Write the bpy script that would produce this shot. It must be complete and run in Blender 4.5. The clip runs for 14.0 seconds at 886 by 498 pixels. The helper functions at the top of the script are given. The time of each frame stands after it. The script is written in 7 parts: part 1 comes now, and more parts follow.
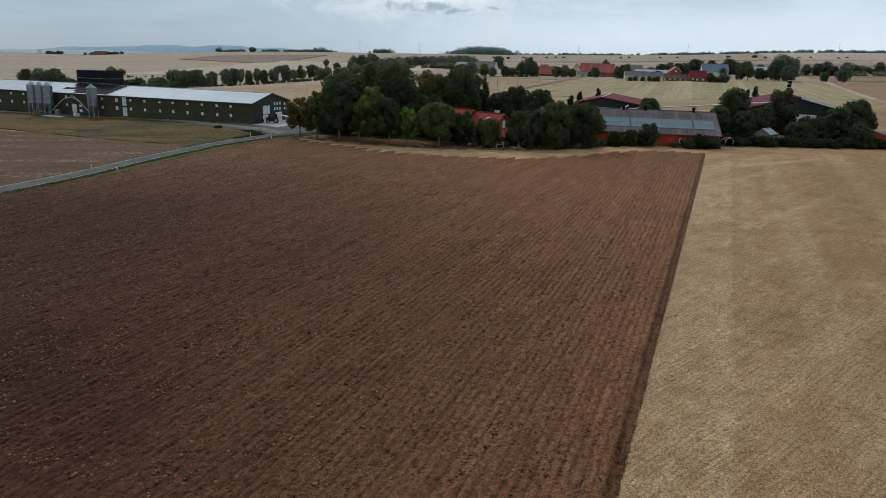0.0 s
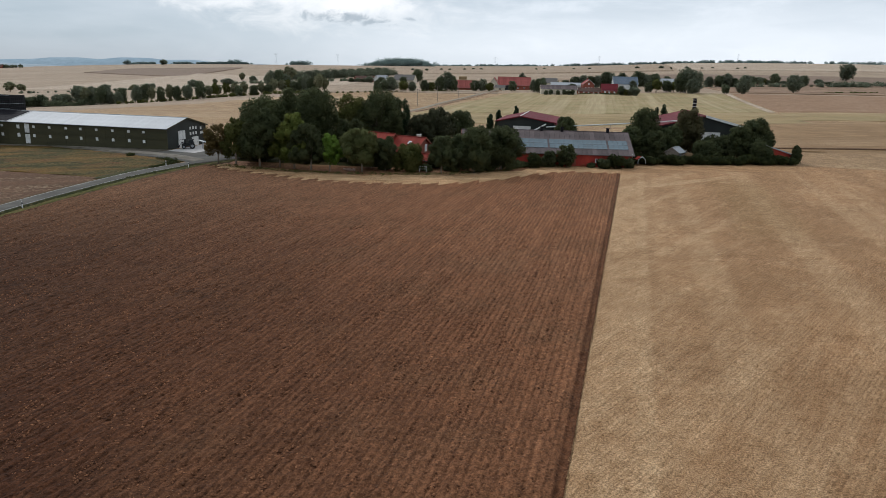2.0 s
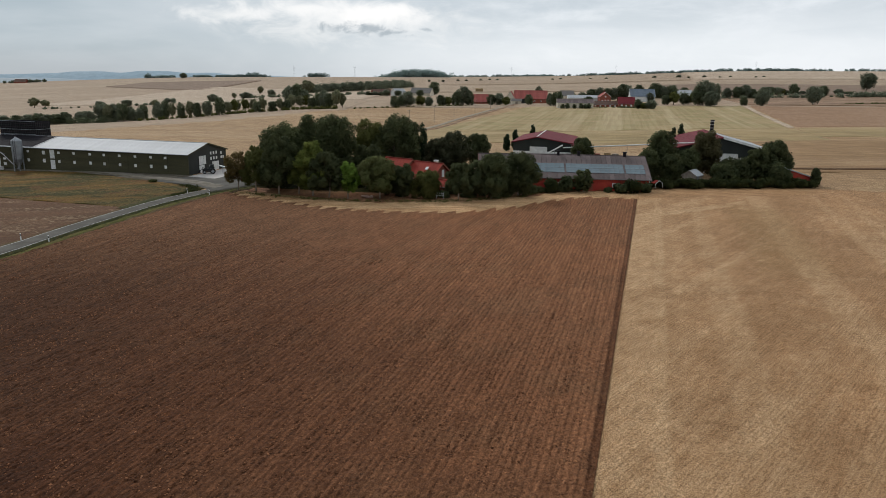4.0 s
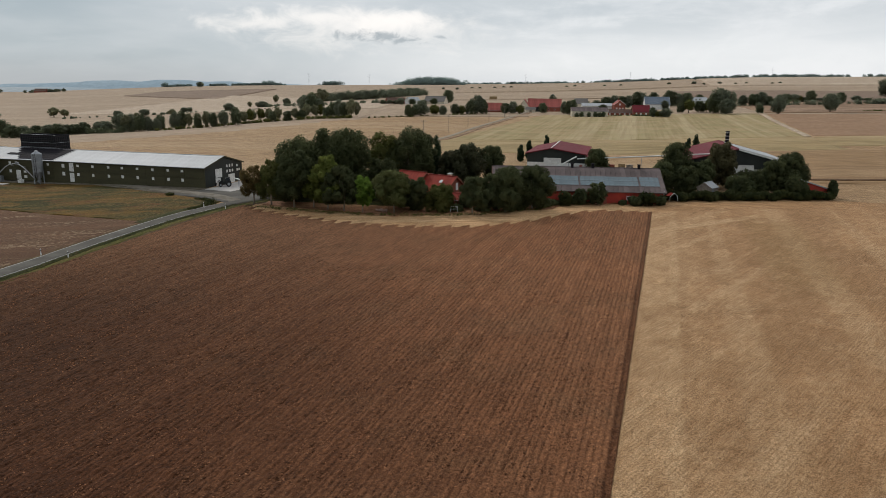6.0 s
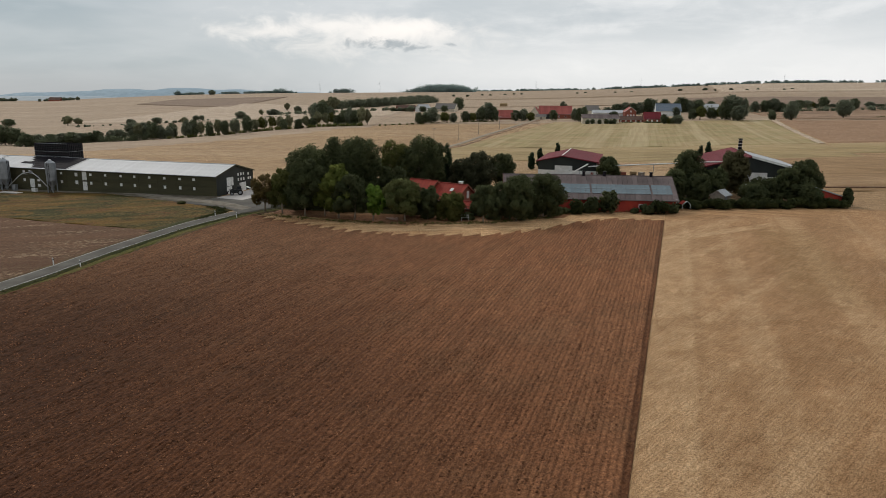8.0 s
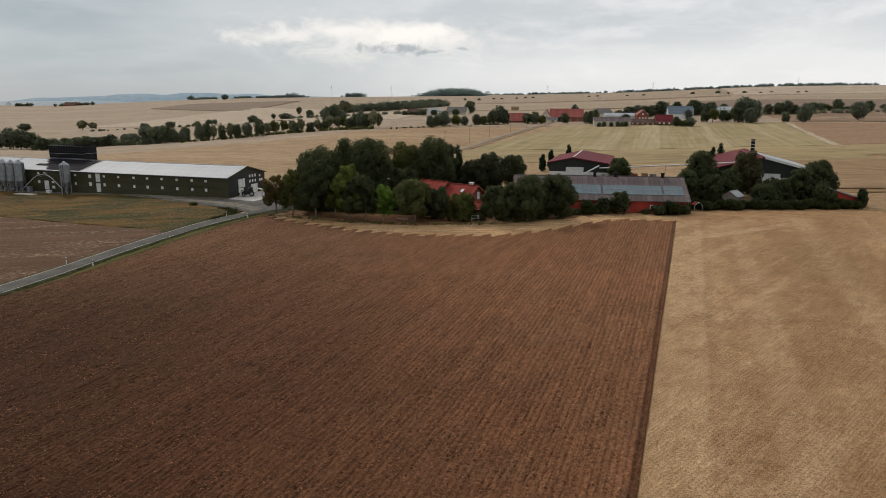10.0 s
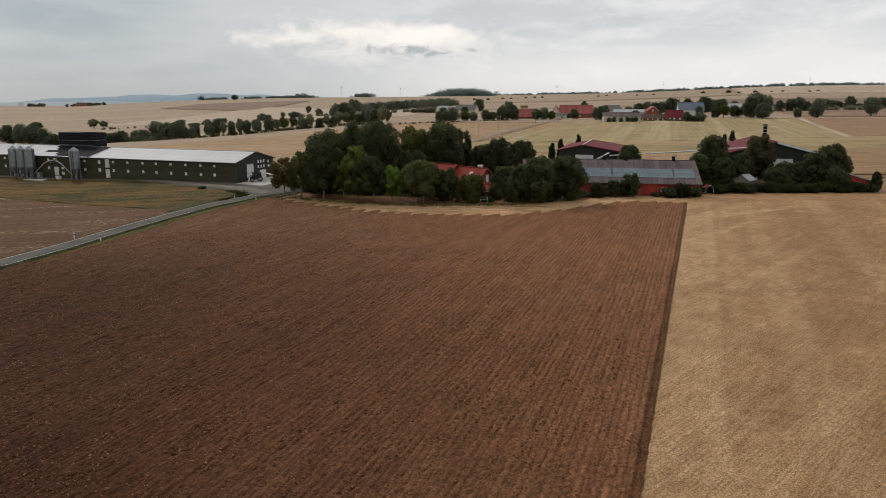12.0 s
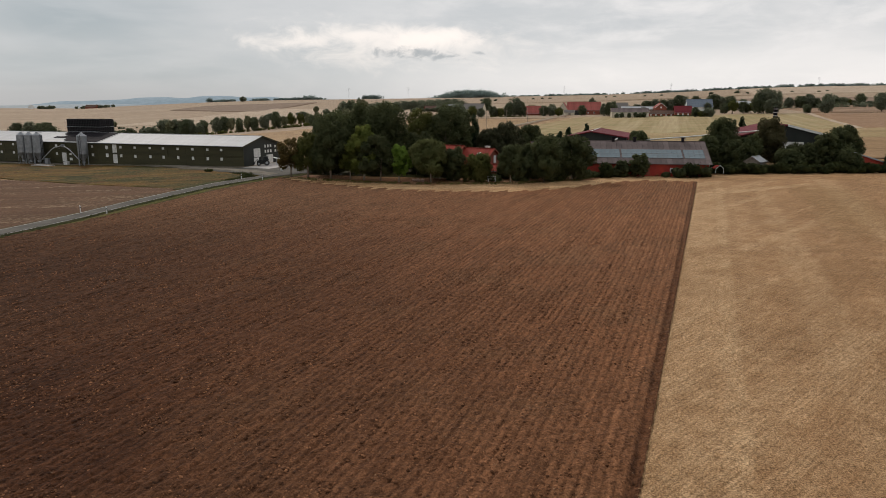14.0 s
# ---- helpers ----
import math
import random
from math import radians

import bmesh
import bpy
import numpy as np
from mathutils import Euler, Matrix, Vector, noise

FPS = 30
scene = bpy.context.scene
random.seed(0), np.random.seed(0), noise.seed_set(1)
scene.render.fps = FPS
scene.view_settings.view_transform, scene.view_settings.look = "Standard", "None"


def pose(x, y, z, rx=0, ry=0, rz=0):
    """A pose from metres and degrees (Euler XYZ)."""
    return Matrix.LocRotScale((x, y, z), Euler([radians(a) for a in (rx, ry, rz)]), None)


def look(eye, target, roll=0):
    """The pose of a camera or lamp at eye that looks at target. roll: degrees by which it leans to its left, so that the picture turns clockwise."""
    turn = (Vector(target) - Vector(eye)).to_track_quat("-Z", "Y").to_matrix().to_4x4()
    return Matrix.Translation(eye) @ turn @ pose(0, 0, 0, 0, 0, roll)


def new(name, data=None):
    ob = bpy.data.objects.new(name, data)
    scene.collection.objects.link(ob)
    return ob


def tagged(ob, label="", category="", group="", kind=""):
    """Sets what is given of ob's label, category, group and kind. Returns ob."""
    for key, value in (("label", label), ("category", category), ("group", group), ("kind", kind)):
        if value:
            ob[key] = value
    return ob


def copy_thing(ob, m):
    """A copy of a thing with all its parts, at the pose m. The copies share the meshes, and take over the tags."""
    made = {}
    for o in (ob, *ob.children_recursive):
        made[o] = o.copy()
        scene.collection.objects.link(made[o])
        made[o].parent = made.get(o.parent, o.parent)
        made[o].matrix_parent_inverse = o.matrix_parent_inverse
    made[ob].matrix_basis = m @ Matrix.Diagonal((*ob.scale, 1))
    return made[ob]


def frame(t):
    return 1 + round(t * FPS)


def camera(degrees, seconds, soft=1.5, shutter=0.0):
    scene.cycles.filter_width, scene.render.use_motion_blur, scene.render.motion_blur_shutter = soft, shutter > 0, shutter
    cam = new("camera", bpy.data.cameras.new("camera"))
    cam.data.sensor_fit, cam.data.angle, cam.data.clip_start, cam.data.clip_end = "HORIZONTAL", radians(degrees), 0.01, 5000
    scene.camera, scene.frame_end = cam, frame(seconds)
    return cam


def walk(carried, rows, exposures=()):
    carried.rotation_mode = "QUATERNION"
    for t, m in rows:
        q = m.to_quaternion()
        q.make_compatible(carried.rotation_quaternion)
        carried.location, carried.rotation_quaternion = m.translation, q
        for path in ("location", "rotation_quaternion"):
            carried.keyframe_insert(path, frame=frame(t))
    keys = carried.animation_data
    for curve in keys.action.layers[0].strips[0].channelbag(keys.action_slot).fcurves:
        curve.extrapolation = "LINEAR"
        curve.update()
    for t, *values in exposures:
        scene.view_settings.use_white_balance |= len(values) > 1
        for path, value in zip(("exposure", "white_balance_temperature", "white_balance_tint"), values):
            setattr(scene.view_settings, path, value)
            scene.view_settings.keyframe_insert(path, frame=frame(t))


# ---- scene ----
cam = camera(64.8, 14.0, 0.5)
PATH = [
    (0, (1.079, -0.262, 17.22), (0.778, 1.643, 16.693), 1.7),
    (0.5, (0.838, -0.153, 17.391), (0.703, 1.774, 16.873), 1.7),
    (1, (0.776, -0.1, 17.973), (0.686, 1.832, 17.464), 1.6),
    (1.5, (0.761, -0.04, 18.872), (0.677, 1.894, 18.371), 1.6),
    (2, (0.725, -0.02, 19.996), (0.636, 1.916, 19.502), 1.4),
    (2.5, (0.625, -0.076, 21.122), (0.528, 1.861, 20.635), 1.4),
    (3, (0.574, -0.034, 22.057), (0.463, 1.905, 21.576), 1.2),
    (5.5, (0.585, 0.046, 24.483), (0.415, 1.986, 24.028), 0.7),
    (6, (0.577, 0.038, 24.718), (0.398, 1.978, 24.267), 0.6),
    (6.5, (0.574, 0.104, 24.849), (0.384, 2.044, 24.402), 0.5),
    (7, (0.531, 0.083, 24.897), (0.333, 2.022, 24.452), 0.5),
    (7.5, (0.519, 0.261, 24.921), (0.319, 2.201, 24.477), 0.4),
    (8, (0.414, 0.577, 24.94), (0.205, 2.518, 24.508), 0.4),
    (10.5, (0.685, 0.551, 23.702), (0.436, 2.49, 23.281), 0.2),
    (11, (0.701, 0.514, 22.602), (0.445, 2.452, 22.182), 0.2),
    (11.5, (0.700, 0.559, 21.475), (0.439, 2.497, 21.057), 0.2),
    (12, (0.702, 0.605, 20.395), (0.435, 2.542, 19.977), 0.2),
    (12.5, (0.715, 0.647, 19.196), (0.442, 2.585, 18.783), 0.2),
    (13, (0.679, 0.648, 18.062), (0.402, 2.585, 17.65), 0.2),
    (13.5, (0.714, 0.571, 16.932), (0.432, 2.508, 16.521), 0.2),
    (14, (0.740, 0.563, 15.794), (0.452, 2.499, 15.384), 0.1),
]
EXPOSURES = [(0.0, -0.21, 5600, 5), (0.5, -0.08, 5700, 7), (1.0, 0.01, 5750, 9), (1.5, 0.03, 5850, 10), (3.0, 0.0, 6100, 10), (6.0, -0.08, 6400, 11), (7.5, -0.08, 6500, 11), (11.0, -0.1, 6600, 12), (14.0, -0.09, 6750, 14)]
walk(cam, [(t, look(eye, target, roll)) for t, eye, target, roll in PATH], EXPOSURES)


# ---- world, sun ----
SUN_UP, SUN_TURN = radians(36), radians(-38)


class Nodes:
    """Short hand for building node trees."""

    def __init__(self, tree):
        self.tree = tree
        tree.nodes.clear()

    def add(self, kind):
        return self.tree.nodes.new(kind)

    def link(self, a, b):
        self.tree.links.new(a, b)

    def feed(self, socket, value):
        if isinstance(value, bpy.types.NodeSocket):
            self.link(value, socket)
        else:
            socket.default_value = value

    def math(self, op, a, b=0.0, c=0.0, clamp=False):
        n = self.add("ShaderNodeMath")
        n.operation, n.use_clamp = op, clamp
        for s, v in zip(n.inputs, (a, b, c)):
            self.feed(s, v)
        return n.outputs[0]

    def mix(self, f, a, b, mode="MIX"):
        n = self.add("ShaderNodeMix")
        n.data_type, n.blend_type = "RGBA", mode
        self.feed(n.inputs[0], f)
        self.feed(n.inputs[6], a if isinstance(a, bpy.types.NodeSocket) else (*a, 1))
        self.feed(n.inputs[7], b if isinstance(b, bpy.types.NodeSocket) else (*b, 1))
        return n.outputs[2]

    def noise(self, vec, scale, detail=4.0, rough=0.55, distortion=0.0):
        n = self.add("ShaderNodeTexNoise")
        self.feed(n.inputs["Vector"], vec)
        n.inputs["Scale"].default_value = scale
        n.inputs["Detail"].default_value = detail
        n.inputs["Roughness"].default_value = rough
        n.inputs["Distortion"].default_value = distortion
        return n.outputs[0]

    def map(self, vec, turn=0.0, scale=(1, 1, 1), shift=(0, 0, 0)):
        a = self.add("ShaderNodeMapping")
        self.link(vec, a.inputs["Vector"])
        a.inputs["Rotation"].default_value = (0, 0, turn)
        if scale == (1, 1, 1) and shift == (0, 0, 0):
            return a.outputs[0]
        b = self.add("ShaderNodeMapping")
        self.link(a.outputs[0], b.inputs["Vector"])
        b.inputs["Scale"].default_value = scale
        b.inputs["Location"].default_value = shift
        return b.outputs[0]

    def span(self, v, lo, hi, a=0.0, b=1.0):
        n = self.add("ShaderNodeMapRange")
        n.interpolation_type = "SMOOTHSTEP"
        self.feed(n.inputs[0], v)
        for s, x in zip(n.inputs[1:5], (lo, hi, a, b)):
            s.default_value = x
        return n.outputs[0]


def make_world():
    world = bpy.data.worlds.new("overcast_sky")
    world.use_nodes = True
    n = Nodes(world.node_tree)
    way = n.add("ShaderNodeTexCoord").outputs["Generated"]
    sep = n.add("ShaderNodeSeparateXYZ")
    n.link(way, sep.inputs[0])
    x, y, z = sep.outputs
    sky = n.add("ShaderNodeTexSky")
    sky.sky_type, sky.sun_disc = "NISHITA", False
    sky.sun_elevation, sky.sun_rotation = SUN_UP, SUN_TURN
    clear = n.add("ShaderNodeBackground")
    n.link(sky.outputs[0], clear.inputs[0])
    clear.inputs[1].default_value = 0.1
    # a closed cloud deck: soft streaks lying flat, thinner and brighter ahead where the sun stands behind it
    flat = n.map(way, 0, (1.0, 1.0, 3.5))
    wide = n.noise(flat, 2.2, 5, 0.5, 0.4)
    fine = n.noise(n.map(way, 0, (1, 1, 3.0), (3.1, 0.4, 0)), 9.0, 7, 0.6, 0.3)
    grey = n.mix(n.span(wide, 0.35, 0.68), (0.455, 0.545, 0.595), (0.68, 0.735, 0.765))
    east = n.span(x, -0.62, 0.12)
    grey = n.mix(n.math("MULTIPLY", east, n.span(fine, 0.32, 0.7, 0.45, 0.95)), grey, (1.03, 1.05, 1.05))
    # the thin place in the deck with its small dark cloud
    def blob(bx, bz, wx, wz, soft, wobble, grain):
        dx = n.math("DIVIDE", n.math("SUBTRACT", x, bx), wx)
        dz = n.math("DIVIDE", n.math("SUBTRACT", z, bz), wz)
        d = n.math("SQRT", n.math("ADD", n.math("MULTIPLY", dx, dx), n.math("MULTIPLY", dz, dz)))
        d = n.math("ADD", d, n.math("MULTIPLY", n.math("SUBTRACT", grain, 0.5), wobble))
        ahead = n.span(y, 0.2, 0.5)
        return n.math("MULTIPLY", n.span(d, 1.0, 1.0 - soft), ahead)
    streak = n.noise(n.map(way, 0.2, (1, 1, 6.0), (1.7, 0.3, 0.2)), 4.5, 5, 0.55, 0.5)
    col = n.mix(n.span(streak, 0.48, 0.68, 0, 0.4), grey, (0.66, 0.725, 0.765))
    col = n.mix(n.math("MULTIPLY", blob(0.3, 0.035, 0.75, 0.06, 0.95, 1.0, fine), 0.6), col, (1.22, 1.22, 1.2))
    billow = n.noise(n.map(way, 0, (1, 1, 2.0), (0.4, 0.2, 0.1)), 18.0, 6, 0.6, 0.5)
    for bx, bz, wx, wz, much in ((-0.2, 0.078, 0.22, 0.04, 0.55), (-0.158, 0.088, 0.07, 0.02, 0.9), (-0.34, 0.079, 0.08, 0.014, 0.6), (-0.26, 0.09, 0.12, 0.02, 0.6)):
        col = n.mix(n.math("MULTIPLY", blob(bx, bz, wx, wz, 0.95, 1.8, billow), much), col, (1.3, 1.25, 1.18))
    shred = n.noise(n.map(way, 0, (1, 1, 1.8)), 40.0, 5, 0.6, 0.6)
    for bx, bz, wx, wz in ((-0.213, 0.0675, 0.034, 0.0095), (-0.163, 0.066, 0.044, 0.009), (-0.1, 0.067, 0.015, 0.004)):
        torn = blob(bx, bz, wx, wz, 0.85, 2.8, shred)
        col = n.mix(n.math("MULTIPLY", torn, 0.85), col, (0.47, 0.53, 0.57))
    # rain haze low over the plain
    low = n.math("MULTIPLY", n.span(z, 0.05, -0.01), n.span(x, -0.1, -0.6))
    col = n.mix(n.math("MULTIPLY", low, 0.7), col, (0.53, 0.57, 0.60))
    deck = n.add("ShaderNodeBackground")
    n.link(col, deck.inputs[0])
    deck.inputs[1].default_value = 0.86
    both = n.add("ShaderNodeMixShader")
    both.inputs[0].default_value = 0.95
    n.link(clear.outputs[0], both.inputs[1])
    n.link(deck.outputs[0], both.inputs[2])
    n.link(both.outputs[0], n.add("ShaderNodeOutputWorld").inputs[0])
    scene.world = world


make_world()
sun_data = bpy.data.lights.new("sun", "SUN")
sun_data.energy, sun_data.angle, sun_data.color = 1.5, radians(10), (1.0, 0.94, 0.86)
sun = new("sun", sun_data)
sun.matrix_world = look((0, 0, 300), (-300 * math.sin(SUN_TURN), -300 * math.cos(SUN_TURN), 300 - 300 * math.tan(SUN_UP)))


# ---- materials ----
def material(name, a, b, scale=0.3, fine=6.0, rough=0.85, metal=0.0, bump=0.0, bump_scale=20.0, stretch=(1, 1, 1), turn=0.0,
             dirt=None, vary=0.0, island=False, spec=0.3):
    """A two-tone surface: broad patches of a and b, fine grain over them, optional stains, and relief."""
    m = bpy.data.materials.new(name)
    m.use_nodes = True
    n = Nodes(m.node_tree)
    vec = n.map(n.add("ShaderNodeTexCoord").outputs["Object"], turn, stretch)
    col = n.mix(n.span(n.noise(vec, scale, 5, 0.6), 0.36, 0.64), a, b)
    grain = n.noise(vec, fine, 3, 0.65)
    col = n.mix(1.0, col, n.mix(grain, (0.72, 0.72, 0.72), (1.25, 1.25, 1.25)), "MULTIPLY")
    if dirt:
        col = n.mix(n.math("MULTIPLY", n.span(n.noise(vec, scale * 3.7, 6, 0.7, 0.8), 0.52, 0.72), 0.8), col, dirt)
    if vary:
        rnd = n.add("ShaderNodeNewGeometry").outputs["Random Per Island"] if island else n.add("ShaderNodeObjectInfo").outputs["Random"]
        k = n.math("MULTIPLY_ADD", rnd, 2 * vary, 1 - vary)
        mixer = n.add("ShaderNodeCombineColor")
        for s in mixer.inputs:
            n.link(k, s)
        col = n.mix(1.0, col, mixer.outputs[0], "MULTIPLY")
    p = n.add("ShaderNodeBsdfPrincipled")
    n.link(col, p.inputs["Base Color"])
    n.link(n.span(grain, 0.2, 0.8, rough - 0.07, min(1.0, rough + 0.07)), p.inputs["Roughness"])
    p.inputs["Metallic"].default_value = metal
    p.inputs["Specular IOR Level"].default_value = spec
    if bump:
        bn = n.add("ShaderNodeBump")
        bn.inputs["Distance"].default_value = bump
        bn.inputs["Strength"].default_value = 1.0
        n.link(n.noise(vec, bump_scale, 4, 0.7), bn.inputs["Height"])
        n.link(bn.outputs[0], p.inputs["Normal"])
    n.link(p.outputs[0], n.add("ShaderNodeOutputMaterial").inputs[0])
    return m


ROW_TURN = math.atan2(0.211, 0.977)
COMB = math.radians(52.0)


def soil_material():
    """Freshly tilled loam: smooth drier crests, narrow furrows with painted shade, strewn clods, passes of the
    cultivator.
    """
    m = bpy.data.materials.new("tilled_soil")
    m.use_nodes = True
    n = Nodes(m.node_tree)
    raw = n.add("ShaderNodeTexCoord").outputs["Object"]
    rows = n.map(raw, ROW_TURN)
    sep = n.add("ShaderNodeSeparateXYZ")
    n.link(rows, sep.inputs[0])
    across = sep.outputs[0]
    def tone(col, f, lo, hi, dark, light):
        return n.mix(1.0, col, n.mix(n.span(f, lo, hi), (dark, dark * 0.985, dark * 0.97), (light, light, light)), "MULTIPLY")
    # broad patches: redder and duller ground
    col = n.mix(n.span(n.noise(raw, 0.03, 4, 0.6), 0.36, 0.64), (0.222, 0.103, 0.05), (0.252, 0.114, 0.054))
    col = n.mix(n.span(n.noise(raw, 0.11, 3, 0.6), 0.45, 0.7, 0, 0.6), col, (0.215, 0.11, 0.055))
    far = n.math("ADD", across, n.math("MULTIPLY", n.math("SUBTRACT", n.noise(raw, 0.05, 3, 0.6), 0.5), 30.0))
    col = n.mix(n.span(far, -22.0, -66.0, 0.0, 0.85), col, (0.17, 0.088, 0.046))
    # each pass of the machine and each row has a tone of its own
    passes = n.noise(n.map(rows, 0, (1.0, 0.02, 1.0)), 0.36, 2, 0.5)
    single = n.noise(n.map(rows, 0, (1.0, 0.09, 1.0)), 2.1, 2, 0.6)
    col = tone(col, passes, 0.36, 0.64, 0.955, 1.045)
    col = tone(col, single, 0.36, 0.64, 0.86, 1.14)
    # furrow bottoms between the rounded crests, relief shade painted into the colour
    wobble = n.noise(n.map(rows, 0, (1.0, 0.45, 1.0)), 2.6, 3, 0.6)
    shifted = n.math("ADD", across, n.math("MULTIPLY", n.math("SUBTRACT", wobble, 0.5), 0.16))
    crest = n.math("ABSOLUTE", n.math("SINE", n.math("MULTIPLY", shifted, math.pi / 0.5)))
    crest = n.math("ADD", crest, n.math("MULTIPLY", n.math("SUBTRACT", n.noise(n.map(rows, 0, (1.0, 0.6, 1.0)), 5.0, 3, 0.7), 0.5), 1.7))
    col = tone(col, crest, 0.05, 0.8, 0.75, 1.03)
    # clods lie in drifts, some dark and moist, some dry and pale
    drift = n.span(n.noise(n.map(rows, 0, (1.0, 0.6, 1.0)), 0.55, 4, 0.65), 0.44, 0.6)
    cells = n.add("ShaderNodeTexVoronoi")
    n.link(n.map(rows, 0, (1.0, 0.85, 1.0)), cells.inputs["Vector"])
    cells.inputs["Scale"].default_value = 4.6
    pick = n.add("ShaderNodeSeparateColor")
    n.link(cells.outputs["Color"], pick.inputs[0])
    near = n.span(cells.outputs["Distance"], 0.55, 0.2)
    much = n.math("MULTIPLY_ADD", drift, 0.55, 0.45)
    moist = n.math("MULTIPLY", n.math("MULTIPLY", n.span(pick.outputs[0], 0.55, 0.6), near), much)
    dry = n.math("MULTIPLY", n.math("MULTIPLY", n.span(pick.outputs[1], 0.8, 0.84), near), much)
    col = n.mix(n.math("MULTIPLY", moist, 0.72), col, n.mix(1.0, col, (0.36, 0.335, 0.32), "MULTIPLY"))
    col = n.mix(n.math("MULTIPLY", dry, 0.8), col, n.mix(1.0, col, (1.75, 1.75, 1.75), "MULTIPLY"))
    grain = n.noise(rows, 9.0, 4, 0.7)
    col = tone(col, grain, 0.36, 0.64, 0.73, 1.27)
    col = tone(col, n.noise(n.map(rows, 0, (1.0, 0.7, 1.0)), 3.4, 3, 0.6), 0.36, 0.64, 0.8, 1.2)
    # the moist last furrow along the stubble, its trench shade painted in
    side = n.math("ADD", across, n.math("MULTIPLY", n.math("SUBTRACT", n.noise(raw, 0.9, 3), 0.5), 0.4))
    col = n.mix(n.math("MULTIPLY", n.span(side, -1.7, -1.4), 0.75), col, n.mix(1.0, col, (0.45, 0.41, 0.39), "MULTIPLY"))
    # lens vignette painted into the soil, darkest towards the lane
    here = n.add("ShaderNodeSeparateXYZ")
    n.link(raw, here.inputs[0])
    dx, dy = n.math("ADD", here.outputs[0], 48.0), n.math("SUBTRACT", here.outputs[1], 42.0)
    vignette = n.math("SQRT", n.math("ADD", n.math("MULTIPLY", dx, dx), n.math("MULTIPLY", dy, dy)))
    vignette = n.math("ADD", vignette, n.math("MULTIPLY", n.math("SUBTRACT", n.noise(raw, 0.02, 3, 0.5), 0.5), 35.0))
    col = n.mix(n.span(vignette, 76.0, 12.0, 0.0, 1.0), col, n.mix(1.0, col, (0.4, 0.35, 0.325), "MULTIPLY"))
    # a second vignette patch painted dark, low on the slope
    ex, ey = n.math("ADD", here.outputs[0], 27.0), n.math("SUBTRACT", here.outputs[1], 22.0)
    vignette_near = n.math("SQRT", n.math("ADD", n.math("MULTIPLY", ex, ex), n.math("MULTIPLY", ey, ey)))
    vignette_near = n.math("ADD", vignette_near, n.math("MULTIPLY", n.math("SUBTRACT", n.noise(raw, 0.06, 3, 0.5), 0.5), 10.0))
    col = n.mix(n.span(vignette_near, 22.0, 6.0, 0.0, 0.9), col, n.mix(1.0, col, (0.58, 0.54, 0.52), "MULTIPLY"))
    straw = n.noise(n.map(rows, 0.3, (1.0, 0.5, 1.0)), 7.0, 2, 0.5)
    col = n.mix(n.span(straw, 0.72, 0.78, 0, 0.5), col, (0.34, 0.25, 0.16))
    p = n.add("ShaderNodeBsdfPrincipled")
    n.link(col, p.inputs["Base Color"])
    p.inputs["Roughness"].default_value = 0.95
    p.inputs["Specular IOR Level"].default_value = 0.12
    bn = n.add("ShaderNodeBump")
    bn.inputs["Distance"].default_value = 0.18
    n.link(n.math("ADD", n.math("MULTIPLY", grain, 0.6), n.math("MULTIPLY", near, n.math("MULTIPLY", much, 0.5))), bn.inputs["Height"])
    n.link(bn.outputs[0], p.inputs["Normal"])
    n.link(p.outputs[0], n.add("ShaderNodeOutputMaterial").inputs[0])
    return m


